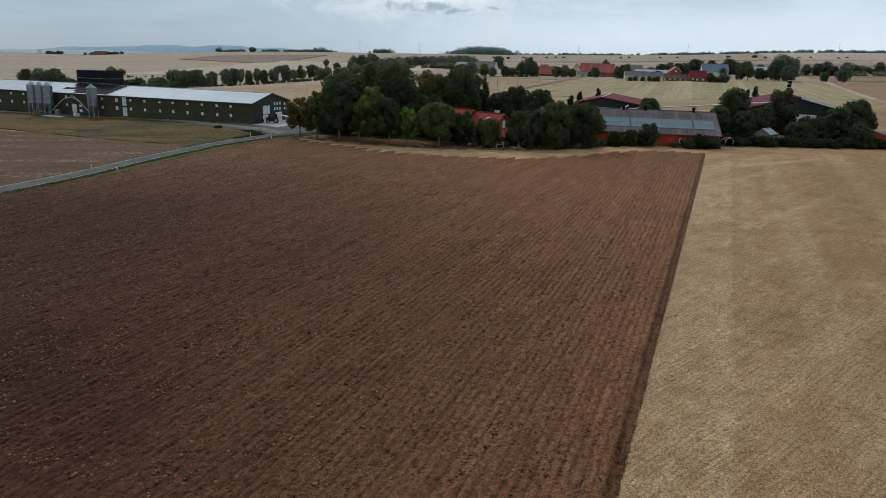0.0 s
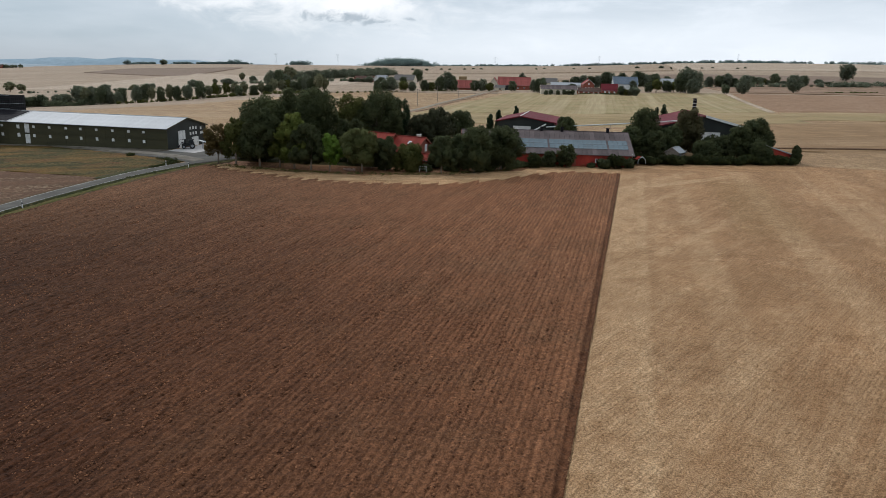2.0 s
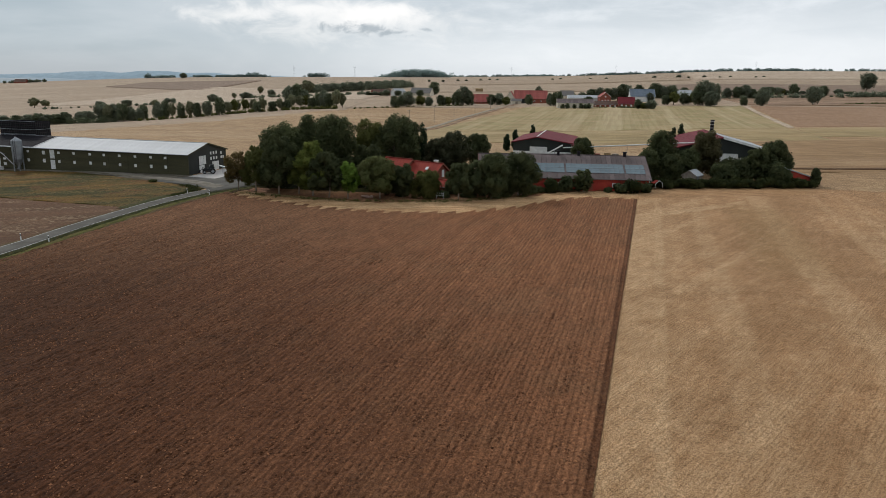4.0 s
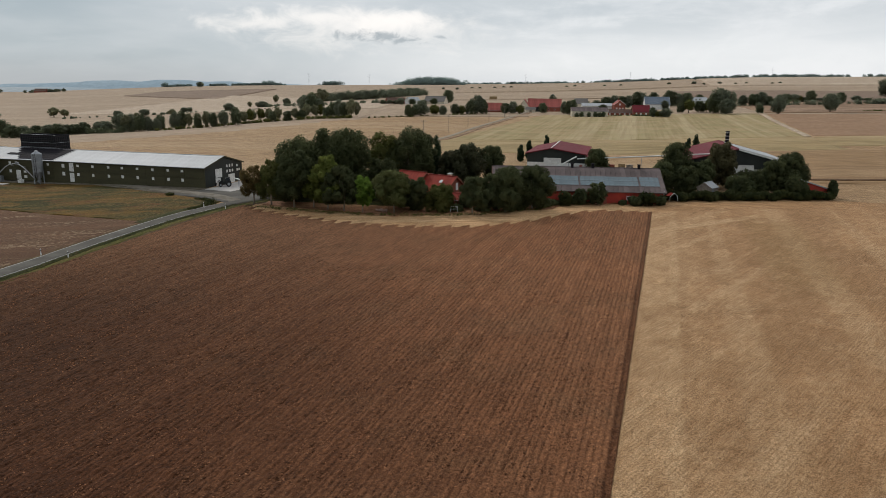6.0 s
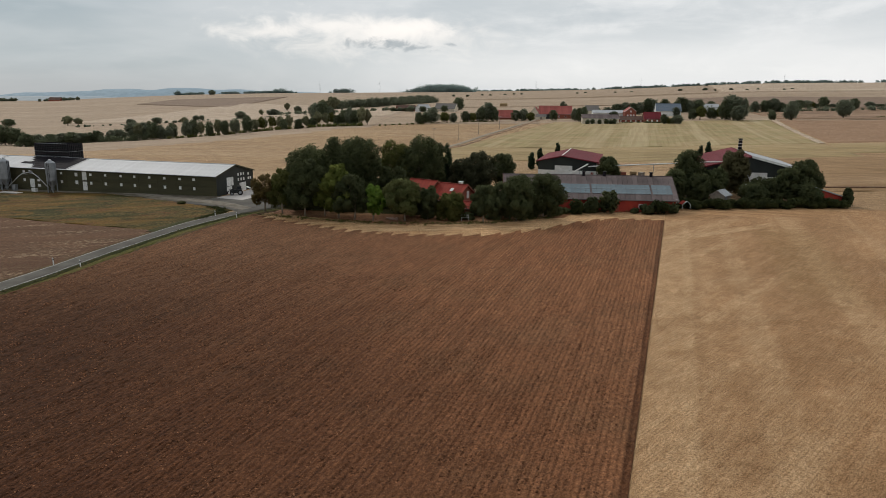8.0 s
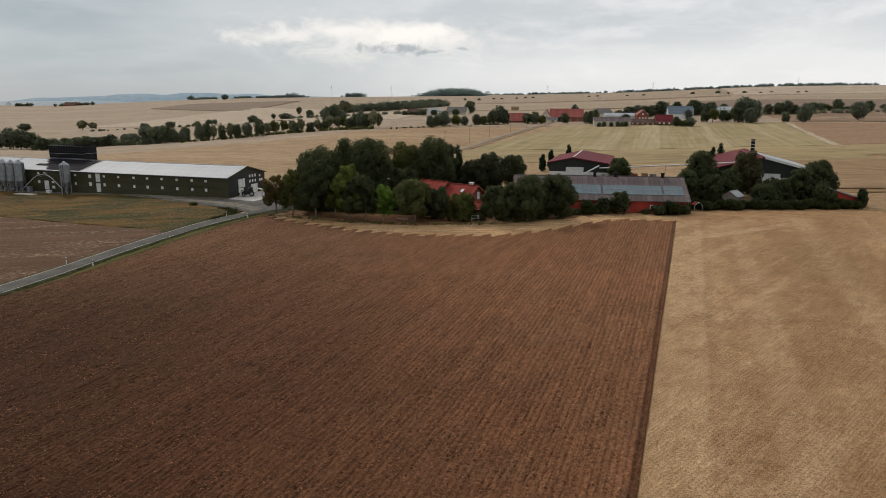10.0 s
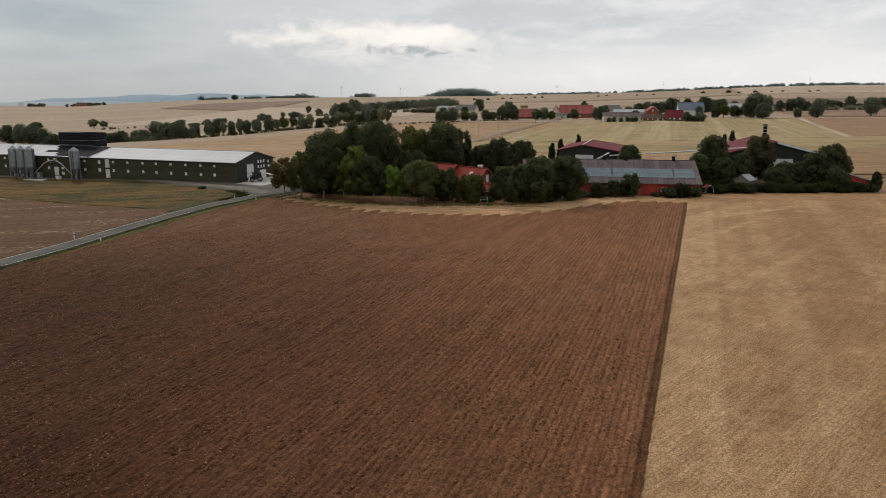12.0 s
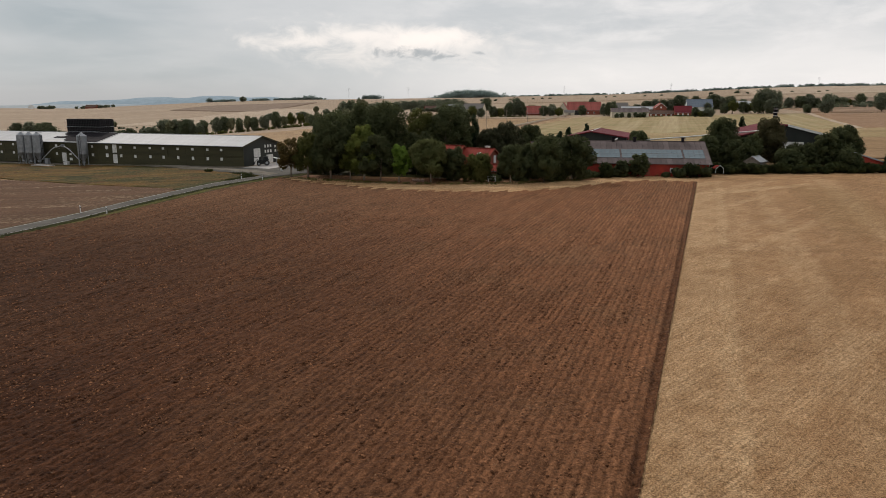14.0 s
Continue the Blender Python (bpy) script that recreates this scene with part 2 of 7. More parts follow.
def stubble_material(name, a, b, pale, turn, passes=0.16, seed=0.0, tuft=4.0, drills=0.65, cut=0.75, iso=1.0, long=0.1, punch=1.0, edge=False):
    """Cut straw: broad patches, combine swaths lying along one line, drill rows and tufts."""
    m = bpy.data.materials.new(name)
    m.use_nodes = True
    n = Nodes(m.node_tree)
    raw = n.map(n.add("ShaderNodeTexCoord").outputs["Object"], 0, (1, 1, 1), (seed, seed * 0.7, 0))
    rows = n.map(raw, turn)
    swath = n.noise(n.map(rows, 0, (1.0, 0.02, 1.0)), passes, 2, 0.5)
    cross = n.noise(n.map(raw, turn + cut, (1.0, 0.06, 1.0)), passes * 1.3, 3, 0.6)
    patch = n.noise(raw, 0.07, 3, 0.55, 0.4)
    col = n.mix(n.span(patch, 0.36, 0.64), a, b)
    col = n.mix(n.span(swath, 0.46, 0.62, 0, 0.5), col, pale)
    col = n.mix(n.span(cross, 0.5, 0.68, 0, 0.06 if edge else 0.28), col, b)
    if edge:
        # the combine's passes: straight ones along the tilled edge, curved ones where it turned
        sep = n.add("ShaderNodeSeparateXYZ")
        n.link(rows, sep.inputs[0])
        v = n.math("ADD", sep.outputs[0], n.math("MULTIPLY", n.math("SUBTRACT", n.noise(raw, 0.15, 3), 0.5), 1.2))
        def stripe(at, half, soft):
            return n.span(n.math("ABSOLUTE", n.math("SUBTRACT", v, at)), half + soft, half)
        col = n.mix(n.math("MULTIPLY", stripe(0.0, 0.5, 9.0), 0.7), col, pale)
        col = n.mix(n.math("MULTIPLY", stripe(3.9, 0.5, 0.6), 0.4), col, b)
        col = n.mix(n.math("MULTIPLY", stripe(2.9, 0.35, 0.5), 0.9), col, pale)
        col = n.mix(n.math("MULTIPLY", stripe(15.0, 0.5, 0.9), 0.45), col, b)
        col = n.mix(n.math("MULTIPLY", stripe(26.8, 1.6, 1.6), 0.5), col, b)
        col = n.mix(n.math("MULTIPLY", stripe(22.0, 1.0, 2.0), 0.35), col, pale)
        # straight slanting passes on the near side, a last sweep down the far slope
        slant = n.noise(n.map(raw, drills, (1.0, 0.025, 1.0)), 0.22, 3, 0.6)
        west, east = n.span(v, 26.0, 12.0), n.span(v, 10.0, 26.0)
        col = n.mix(n.math("MULTIPLY", n.span(slant, 0.52, 0.62), n.math("MULTIPLY", west, 0.42)), col, pale)
        col = n.mix(n.math("MULTIPLY", n.span(slant, 0.48, 0.36), n.math("MULTIPLY", west, 0.5)), col, b)
        lane = n.noise(n.map(rows, 0.02, (1.0, 0.02, 1.0), (7.3, 0, 0)), 0.2, 3, 0.6)
        col = n.mix(n.math("MULTIPLY", n.span(lane, 0.5, 0.62), n.math("MULTIPLY", east, 0.5)), col, pale)
        col = n.mix(n.math("MULTIPLY", n.span(lane, 0.48, 0.36), n.math("MULTIPLY", east, 0.65)), col, b)
        # the round where the combine turned, and the passes along the far headland
        along = sep.outputs[1]
        bend = n.math("SUBTRACT", v, n.math("MULTIPLY", n.math("SUBTRACT", along, 124.0), 0.9))
        turned = n.math("MULTIPLY", n.span(n.math("ABSOLUTE", bend), 2.6, 0.9), n.span(v, 24.0, 12.0))
        col = n.mix(n.math("MULTIPLY", turned, 0.85), col, pale)
        dull = n.math("MULTIPLY", n.span(n.math("ABSOLUTE", n.math("SUBTRACT", v, 20.0)), 6.5, 3.0), n.math("MULTIPLY", n.span(along, 84.0, 104.0), n.span(along, 146.0, 134.0)))
        col = n.mix(n.math("MULTIPLY", dull, 0.55), col, n.mix(1.0, b, (0.92, 0.98, 0.9), "MULTIPLY"))
        rim = n.math("SUBTRACT", along, n.math("MULTIPLY", v, 0.52))
        rim = n.math("ADD", rim, n.math("MULTIPLY", n.math("SUBTRACT", n.noise(raw, 0.2, 3), 0.5), 2.0))
        lines = n.noise(n.map(raw, 1.83, (1.0, 0.02, 1.0)), 0.5, 3, 0.6)
        col = n.mix(n.span(rim, 140.5, 143.5, 0.0, 0.9), col, n.mix(n.span(lines, 0.4, 0.6), b, a))
        # trodden brown patches and thin straw, mottled at two sizes
        blotch = n.noise(n.map(raw, drills, (1.0, 0.75, 1.0), (2.0, 5.0, 0)), 0.24, 6, 0.72, 0.3)
        col = n.mix(n.span(blotch, 0.5, 0.66, 0, 0.5), col, n.mix(1.0, b, (0.97, 0.95, 0.9), "MULTIPLY"))
        col = n.mix(n.span(blotch, 0.46, 0.32, 0, 0.5), col, pale)
        # drill rows of cut stalks, slanting away from the tilled edge
        comb = n.add("ShaderNodeSeparateXYZ")
        n.link(n.map(raw, -COMB), comb.inputs[0])
        line = n.math("ADD", comb.outputs[1], n.math("MULTIPLY", n.math("SUBTRACT", n.noise(raw, 1.1, 3, 0.6), 0.5), 0.22))
        line = n.math("SINE", n.math("MULTIPLY", line, 2 * math.pi / 0.3))
        clear = n.span(n.noise(n.map(raw, 0, (1, 1, 1), (9, 3, 0)), 0.4, 4, 0.65), 0.36, 0.6, 0.1, 1.0)
        col = n.mix(n.math("MULTIPLY", n.span(line, -0.2, 0.9), n.math("MULTIPLY", clear, 0.45)), col, n.mix(1.0, col, (0.55, 0.52, 0.48), "MULTIPLY"))
        specks = n.noise(raw, 2.9, 5, 0.75)
        col = n.mix(n.span(specks, 0.53, 0.66, 0, 0.68), col, n.mix(1.0, col, (0.5, 0.44, 0.38), "MULTIPLY"))
        col = n.mix(n.span(specks, 0.44, 0.32, 0, 0.55), col, pale)
    drill = n.noise(n.map(raw, drills, (1.0, long, 1.0)), tuft * 0.9, 3, 0.6)
    tufts = n.noise(raw, tuft * 3.2, 4, 0.75)
    blot = n.noise(raw, tuft * 0.3, 5, 0.7)
    def shade(f, by):
        lo, hi = 1 - by, 1 + 0.9 * by
        return n.mix(n.span(f, 0.36, 0.64), (lo, lo * 0.96, lo * 0.92), (hi, hi, hi))
    col = n.mix(1.0, col, shade(tufts, 0.7 * punch * iso), "MULTIPLY")
    col = n.mix(1.0, col, shade(drill, punch * (0.55 - 0.42 * iso)), "MULTIPLY")
    col = n.mix(1.0, col, shade(blot, 0.09 * punch * iso), "MULTIPLY")
    k = n.math("ADD", n.math("MULTIPLY", tufts, 0.7), n.math("MULTIPLY", drill, 0.3))
    p = n.add("ShaderNodeBsdfPrincipled")
    n.link(col, p.inputs["Base Color"])
    p.inputs["Roughness"].default_value = 0.9
    p.inputs["Specular IOR Level"].default_value = 0.15
    bn = n.add("ShaderNodeBump")
    bn.inputs["Distance"].default_value = 0.12
    bn.inputs["Strength"].default_value = 0.8
    n.link(k, bn.inputs["Height"])
    n.link(bn.outputs[0], p.inputs["Normal"])
    n.link(p.outputs[0], n.add("ShaderNodeOutputMaterial").inputs[0])
    return m


def rough_ground(name, tones, turn, seed, speck=None, stretch=0.35, patch=0.16, grain=0.35):
    """Weedy or bare ground: four tones in drawn-out patches, fine grain, and optional crumbs of straw lying in drifts."""
    m = bpy.data.materials.new(name)
    m.use_nodes = True
    n = Nodes(m.node_tree)
    raw = n.map(n.add("ShaderNodeTexCoord").outputs["Object"], 0, (1, 1, 1), (seed, seed * 0.6, 0))
    rows = n.map(raw, turn, (1.0, stretch, 1.0))
    col = n.mix(n.span(n.noise(rows, patch, 5, 0.65, 0.6), 0.4, 0.6), tones[0], tones[1])
    col = n.mix(n.span(n.noise(n.map(rows, 0, (1, 1, 1), (31, 7, 0)), patch * 1.7, 5, 0.7, 0.5), 0.5, 0.62, 0, 0.85), col, tones[2])
    col = n.mix(n.span(n.noise(n.map(rows, 0, (1, 1, 1), (5, 43, 0)), patch * 2.6, 5, 0.7, 0.5), 0.54, 0.66, 0, 0.85), col, tones[3])
    fine = n.noise(raw, 3.0, 5, 0.75)
    lo, hi = 1 - grain, 1 + grain
    col = n.mix(1.0, col, n.mix(n.span(fine, 0.36, 0.64), (lo, lo, lo), (hi, hi, hi)), "MULTIPLY")
    if speck:
        drift = n.span(n.noise(n.map(raw, turn, (1.0, 0.12, 1.0)), 0.28, 4, 0.65, 0.4), 0.42, 0.66)
        crumbs = n.span(n.noise(n.map(raw, turn, (1.0, 0.6, 1.0)), 2.2, 4, 0.7), 0.47, 0.62)
        col = n.mix(n.math("MULTIPLY", crumbs, n.math("MULTIPLY_ADD", drift, 0.8, 0.06)), col, speck)
    p = n.add("ShaderNodeBsdfPrincipled")
    n.link(col, p.inputs["Base Color"])
    p.inputs["Roughness"].default_value = 0.95
    p.inputs["Specular IOR Level"].default_value = 0.1
    bn = n.add("ShaderNodeBump")
    bn.inputs["Distance"].default_value = 0.12
    n.link(fine, bn.inputs["Height"])
    n.link(bn.outputs[0], p.inputs["Normal"])
    n.link(p.outputs[0], n.add("ShaderNodeOutputMaterial").inputs[0])
    return m


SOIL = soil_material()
STUBBLE = stubble_material("straw_stubble", (0.418, 0.25, 0.127), (0.318, 0.186, 0.092), (0.495, 0.332, 0.186), ROW_TURN, 0.16, 0.0, 3.2, 0.63, 0.42, 1.0, punch=0.72, edge=True)
HEADSTRAW = stubble_material("headland_straw", (0.47, 0.3, 0.158), (0.365, 0.22, 0.11), (0.57, 0.39, 0.225), 1.35, 0.3, 19.0, 2.2, 1.4, 0.75, 0.9)
TAN = stubble_material("dry_stubble", (0.355, 0.24, 0.132), (0.305, 0.2, 0.108), (0.41, 0.295, 0.176), -1.2, 0.05, 17.0, 2.4, -1.2, 0.75, 0.75, 0.06)
# far stubble: distance haze is mixed into these two colours
FAR_TAN = stubble_material("hazed_tan_stubble", (0.355, 0.272, 0.193), (0.295, 0.225, 0.158), (0.41, 0.325, 0.238), 1.35, 0.02, 41.0, 0.35, 1.3, punch=0.5)
PALE = stubble_material("hazed_pale_straw", (0.44, 0.352, 0.268), (0.375, 0.298, 0.222), (0.48, 0.395, 0.3), 1.1, 0.02, 71.0, 0.35, 1.2, punch=0.5)
MEADOW = stubble_material("regrowing_stubble", (0.345, 0.268, 0.145), (0.275, 0.23, 0.112), (0.44, 0.36, 0.225), 0.17, 0.1, 5.0, 0.7, 0.17, 1.3, 0.35, 0.012, 0.24)
MOWN = stubble_material("mown_stubble", (0.33, 0.248, 0.128), (0.27, 0.208, 0.104), (0.375, 0.285, 0.16), 1.45, 0.07, 55.0, 0.9, 1.45, 0.75, 0.5, 0.03, 0.5)
BARE = stubble_material("harrowed_soil", (0.288, 0.184, 0.113), (0.26, 0.163, 0.099), (0.31, 0.202, 0.128), 0.4, 0.04, 9.0, 0.6, 0.4, 0.75, 0.9, 0.1, 0.3)
DUSK = stubble_material("turned_stubble", (0.22, 0.16, 0.115), (0.185, 0.13, 0.095), (0.25, 0.18, 0.13), 1.4, 0.03, 29.0, 0.35, 1.4, punch=0.5)
THINSTRAW = stubble_material("thin_straw", (0.27, 0.18, 0.118), (0.225, 0.145, 0.092), (0.32, 0.225, 0.15), 1.4, 0.04, 37.0, 0.5, 1.4, 0.75, 0.5)
DULLTAN = stubble_material("dull_stubble", (0.292, 0.19, 0.1), (0.24, 0.152, 0.078), (0.35, 0.24, 0.138), 1.45, 0.08, 61.0, 1.6, 1.45, 0.75, 0.6, 0.04, 0.6)
BROWN = rough_ground("thin_stubble", ((0.12, 0.063, 0.036), (0.1, 0.053, 0.03), (0.134, 0.072, 0.04), (0.088, 0.048, 0.026)), 1.28, 3.0, (0.33, 0.24, 0.15), 0.2, 0.1, 0.25)
DRYGRASS = rough_ground("dry_grass", ((0.135, 0.076, 0.018), (0.046, 0.042, 0.012), (0.11, 0.048, 0.018), (0.027, 0.031, 0.01)), 1.25, 13.0, (0.2, 0.135, 0.05), 0.4, 0.13, 0.5)
BARESOIL = stubble_material("trodden_earth", (0.27, 0.132, 0.064), (0.19, 0.09, 0.045), (0.42, 0.26, 0.14), 1.3, 0.2, 23.0, 3.0, 1.2, 0.4)
GRASS = rough_ground("verge_grass", ((0.072, 0.074, 0.015), (0.1, 0.092, 0.022), (0.12, 0.092, 0.03), (0.04, 0.048, 0.012)), 0.14, 7.0, None, 0.3, 0.4)
ROUGHGRASS = rough_ground("rough_grass", ((0.04, 0.044, 0.012), (0.06, 0.055, 0.017), (0.085, 0.06, 0.024), (0.028, 0.034, 0.01)), 0.14, 11.0, None, 0.4, 0.4)
VERGESOIL = rough_ground("verge_soil", ((0.105, 0.062, 0.032), (0.085, 0.056, 0.026), (0.12, 0.09, 0.04), (0.055, 0.052, 0.018)), 0.14, 17.0, None, 0.4, 0.5)
ASPHALT = material("asphalt", (0.138, 0.128, 0.112), (0.1, 0.092, 0.08), 0.25, 8.0, 0.95, bump=0.01, bump_scale=30, dirt=(0.1, 0.094, 0.08), spec=0.06)
GRAVEL = material("gravel", (0.15, 0.13, 0.104), (0.095, 0.082, 0.06), 0.4, 2.0, 0.95, bump=0.05, bump_scale=8, dirt=(0.08, 0.07, 0.034), spec=0.06)
TRACK = material("track_gravel", (0.22, 0.195, 0.16), (0.15, 0.13, 0.104), 0.5, 2.0, 0.95, bump=0.05, bump_scale=8, dirt=(0.11, 0.092, 0.06), spec=0.06)
LINE = material("road_paint", (0.42, 0.405, 0.37), (0.22, 0.21, 0.19), 1.5, 12, 0.7)
CONCRETE = material("concrete", (0.5, 0.46, 0.43), (0.42, 0.39, 0.36), 0.5, 8, 0.9, dirt=(0.34, 0.31, 0.28))
# aerial haze painted as base colour for the hills and far plain
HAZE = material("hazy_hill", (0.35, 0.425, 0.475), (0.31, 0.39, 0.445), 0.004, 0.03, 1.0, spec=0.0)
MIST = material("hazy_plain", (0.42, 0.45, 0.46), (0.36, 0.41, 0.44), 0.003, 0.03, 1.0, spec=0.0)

OLIVE = material("olive_cladding", (0.058, 0.052, 0.024), (0.045, 0.042, 0.02), 0.3, 3.0, 0.75, stretch=(0.4, 1, 3), bump=0.02, bump_scale=3, dirt=(0.07, 0.06, 0.03))
TARRED = material("tarred_cladding", (0.03, 0.028, 0.018), (0.022, 0.021, 0.014), 0.3, 3.0, 0.8, stretch=(0.4, 1, 3), bump=0.02, bump_scale=3, dirt=(0.04, 0.036, 0.022))
BLACKGREEN = material("dark_green_cladding", (0.022, 0.027, 0.024), (0.016, 0.02, 0.018), 0.4, 4, 0.6, stretch=(3, 1, 0.5), bump=0.01, bump_scale=4)
BLACK = material("black_panel", (0.012, 0.011, 0.014), (0.02, 0.017, 0.02), 0.6, 5, 0.85, spec=0.08)
TOWERWOOD = material("dark_crate_board", (0.05, 0.04, 0.042), (0.03, 0.025, 0.028), 1.5, 8, 0.85, spec=0.1)
SHEET = material("pale_roof_sheet", (0.38, 0.39, 0.4), (0.33, 0.34, 0.35), 0.25, 3, 0.62, metal=0.0, dirt=(0.29, 0.3, 0.31), vary=0.06, spec=0.3)
ZINC = material("galvanised_steel", (0.3, 0.315, 0.33), (0.22, 0.235, 0.25), 0.8, 6, 0.45, metal=0.6, dirt=(0.18, 0.19, 0.2))
WHITE = material("white_paint", (0.72, 0.72, 0.7), (0.6, 0.6, 0.58), 0.8, 8, 0.6, dirt=(0.5, 0.49, 0.46))
CREAM = material("cream_render", (0.62, 0.56, 0.45), (0.54, 0.48, 0.38), 0.4, 6, 0.9, dirt=(0.36, 0.32, 0.26))
FARMROOF = material("deep_red_roof_tile", (0.29, 0.045, 0.03), (0.2, 0.034, 0.024), 0.7, 6, 0.85, bump=0.02, bump_scale=9, dirt=(0.13, 0.036, 0.028), vary=0.14, spec=0.15)
RUBBLE = material("pink_rubble", (0.46, 0.33, 0.27), (0.34, 0.23, 0.18), 2.0, 9, 0.95, dirt=(0.22, 0.15, 0.1))
MUDROOF = material("brown_roof_tile", (0.14, 0.085, 0.065), (0.1, 0.062, 0.05), 0.3, 4, 0.9, dirt=(0.08, 0.06, 0.05), vary=0.1, spec=0.1)
DUSTROAD = material("dusty_road", (0.34, 0.285, 0.21), (0.26, 0.215, 0.16), 0.2, 3, 0.95, dirt=(0.34, 0.27, 0.19), spec=0.1)
DULLRED = material("faded_roof_tile", (0.34, 0.092, 0.075), (0.27, 0.072, 0.06), 0.3, 4, 0.85, dirt=(0.15, 0.06, 0.05), vary=0.15)
MAROON = material("maroon_roof_sheet", (0.17, 0.026, 0.032), (0.13, 0.02, 0.026), 0.3, 5, 0.75, dirt=(0.12, 0.03, 0.035), vary=0.08, spec=0.15)
REDWALL = material("red_render", (0.41, 0.052, 0.032), (0.31, 0.038, 0.026), 0.6, 7, 0.85, dirt=(0.23, 0.042, 0.03))
BRICK = material("red_brick", (0.26, 0.08, 0.05), (0.2, 0.06, 0.04), 1.2, 9, 0.9, dirt=(0.14, 0.06, 0.045))
ETERNIT = material("weathered_cement_sheet", (0.155, 0.12, 0.115), (0.105, 0.085, 0.082), 0.35, 5, 0.9, bump=0.03, bump_scale=6, dirt=(0.09, 0.075, 0.07), vary=0.18, spec=0.12)
GREYROOF = material("grey_roof", (0.2, 0.18, 0.165), (0.15, 0.14, 0.13), 0.3, 4, 0.9, dirt=(0.11, 0.1, 0.095), spec=0.12)
SOLAR = material("solar_glass", (0.095, 0.14, 0.16), (0.075, 0.112, 0.13), 1.0, 8, 0.2, vary=0.12, spec=0.7)
SLATE = material("solar_roof", (0.1, 0.13, 0.17), (0.07, 0.1, 0.14), 0.3, 4, 0.3, vary=0.1, spec=0.6)
GLASS = material("window_glass", (0.03, 0.035, 0.04), (0.02, 0.025, 0.03), 1, 6, 0.12, spec=0.7)
RUBBER = material("black_rubber", (0.015, 0.015, 0.015), (0.022, 0.02, 0.02), 3, 12, 0.9)
BARK = material("bark", (0.3, 0.245, 0.19), (0.2, 0.16, 0.12), 1.5, 9, 0.95, stretch=(1, 1, 0.25), bump=0.03, bump_scale=8)
CLOD = material("clod_soil", (0.24, 0.112, 0.056), (0.13, 0.058, 0.029), 3.0, 12, 0.95, vary=0.55, island=True, spec=0.1)
STRAW = material("cut_straw", (0.5, 0.32, 0.165), (0.42, 0.25, 0.12), 3.0, 12, 0.85, vary=0.35, island=True, spec=0.2)
STRAWBALE = material("straw_bale", (0.3, 0.21, 0.11), (0.23, 0.155, 0.08), 1.0, 9, 0.95, bump=0.05, bump_scale=10)
PLANK = material("grey_plank", (0.28, 0.24, 0.2), (0.22, 0.185, 0.15), 2, 12, 0.9)


def leaf_material(name, a, b):
    m = bpy.data.materials.new(name)
    m.use_nodes = True
    n = Nodes(m.node_tree)
    raw = n.add("ShaderNodeTexCoord").outputs["Object"]
    one = n.add("ShaderNodeNewGeometry").outputs["Random Per Island"]
    tree = n.add("ShaderNodeObjectInfo").outputs["Random"]
    f = n.math("ADD", n.math("MULTIPLY", one, 0.22), n.math("MULTIPLY", n.span(n.noise(raw, 0.45, 3), 0.35, 0.65), 0.78))
    col = n.mix(f, a, b)
    k = n.math("MULTIPLY_ADD", tree, 0.35, 0.82)
    mixer = n.add("ShaderNodeCombineColor")
    for s in mixer.inputs:
        n.link(k, s)
    col = n.mix(1.0, col, mixer.outputs[0], "MULTIPLY")
    p = n.add("ShaderNodeBsdfPrincipled")
    n.link(col, p.inputs["Base Color"])
    p.inputs["Roughness"].default_value = 0.8
    p.inputs["Specular IOR Level"].default_value = 0.1
    through_leaf = n.add("ShaderNodeBsdfTranslucent")
    n.link(col, through_leaf.inputs["Color"])
    both = n.add("ShaderNodeMixShader")
    both.inputs[0].default_value = 0.4
    n.link(p.outputs[0], both.inputs[1])
    n.link(through_leaf.outputs[0], both.inputs[2])
    n.link(both.outputs[0], n.add("ShaderNodeOutputMaterial").inputs[0])
    return m


LEAF = leaf_material("dark_leaves", (0.065, 0.078, 0.036), (0.107, 0.118, 0.051))
LEAF_OLIVE = leaf_material("olive_leaves", (0.088, 0.101, 0.026), (0.163, 0.163, 0.052))
LEAF_BRIGHT = leaf_material("fresh_leaves", (0.094, 0.165, 0.022), (0.187, 0.275, 0.050))
LEAF_LIME = leaf_material("lime_leaves", (0.112, 0.138, 0.03), (0.225, 0.25, 0.062))
LEAF_RUST = leaf_material("autumn_leaves", (0.09, 0.072, 0.027), (0.16, 0.112, 0.042))
LEAF_GREY = leaf_material("willow_leaves", (0.086, 0.101, 0.034), (0.155, 0.163, 0.063))
LEAF_PURPLE = leaf_material("copper_leaves", (0.056, 0.06, 0.034), (0.092, 0.094, 0.05))
LEAF_CYPRESS = leaf_material("cypress_leaves", (0.026, 0.043, 0.022), (0.050, 0.071, 0.034))
# dark leaves of distant trees, lightened by painted haze
LEAF_HAZE_DARK = leaf_material("hazy_dark_leaves", (0.088, 0.106, 0.06), (0.15, 0.168, 0.094))
LEAF_HEDGE = leaf_material("hedge_leaves", (0.027, 0.036, 0.013), (0.066, 0.071, 0.024))
LEAF_COPPER = leaf_material("bronze_leaves", (0.078, 0.072, 0.036), (0.125, 0.11, 0.054))
LEAF_WILLOW = leaf_material("silver_leaves", (0.186, 0.190, 0.106), (0.300, 0.294, 0.174))
# distant foliage: haze is painted into the leaf colours below
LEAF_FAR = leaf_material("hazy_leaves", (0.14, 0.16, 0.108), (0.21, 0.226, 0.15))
LEAF_FOREST = leaf_material("hazy_forest", (0.208, 0.269, 0.253), (0.264, 0.328, 0.301))


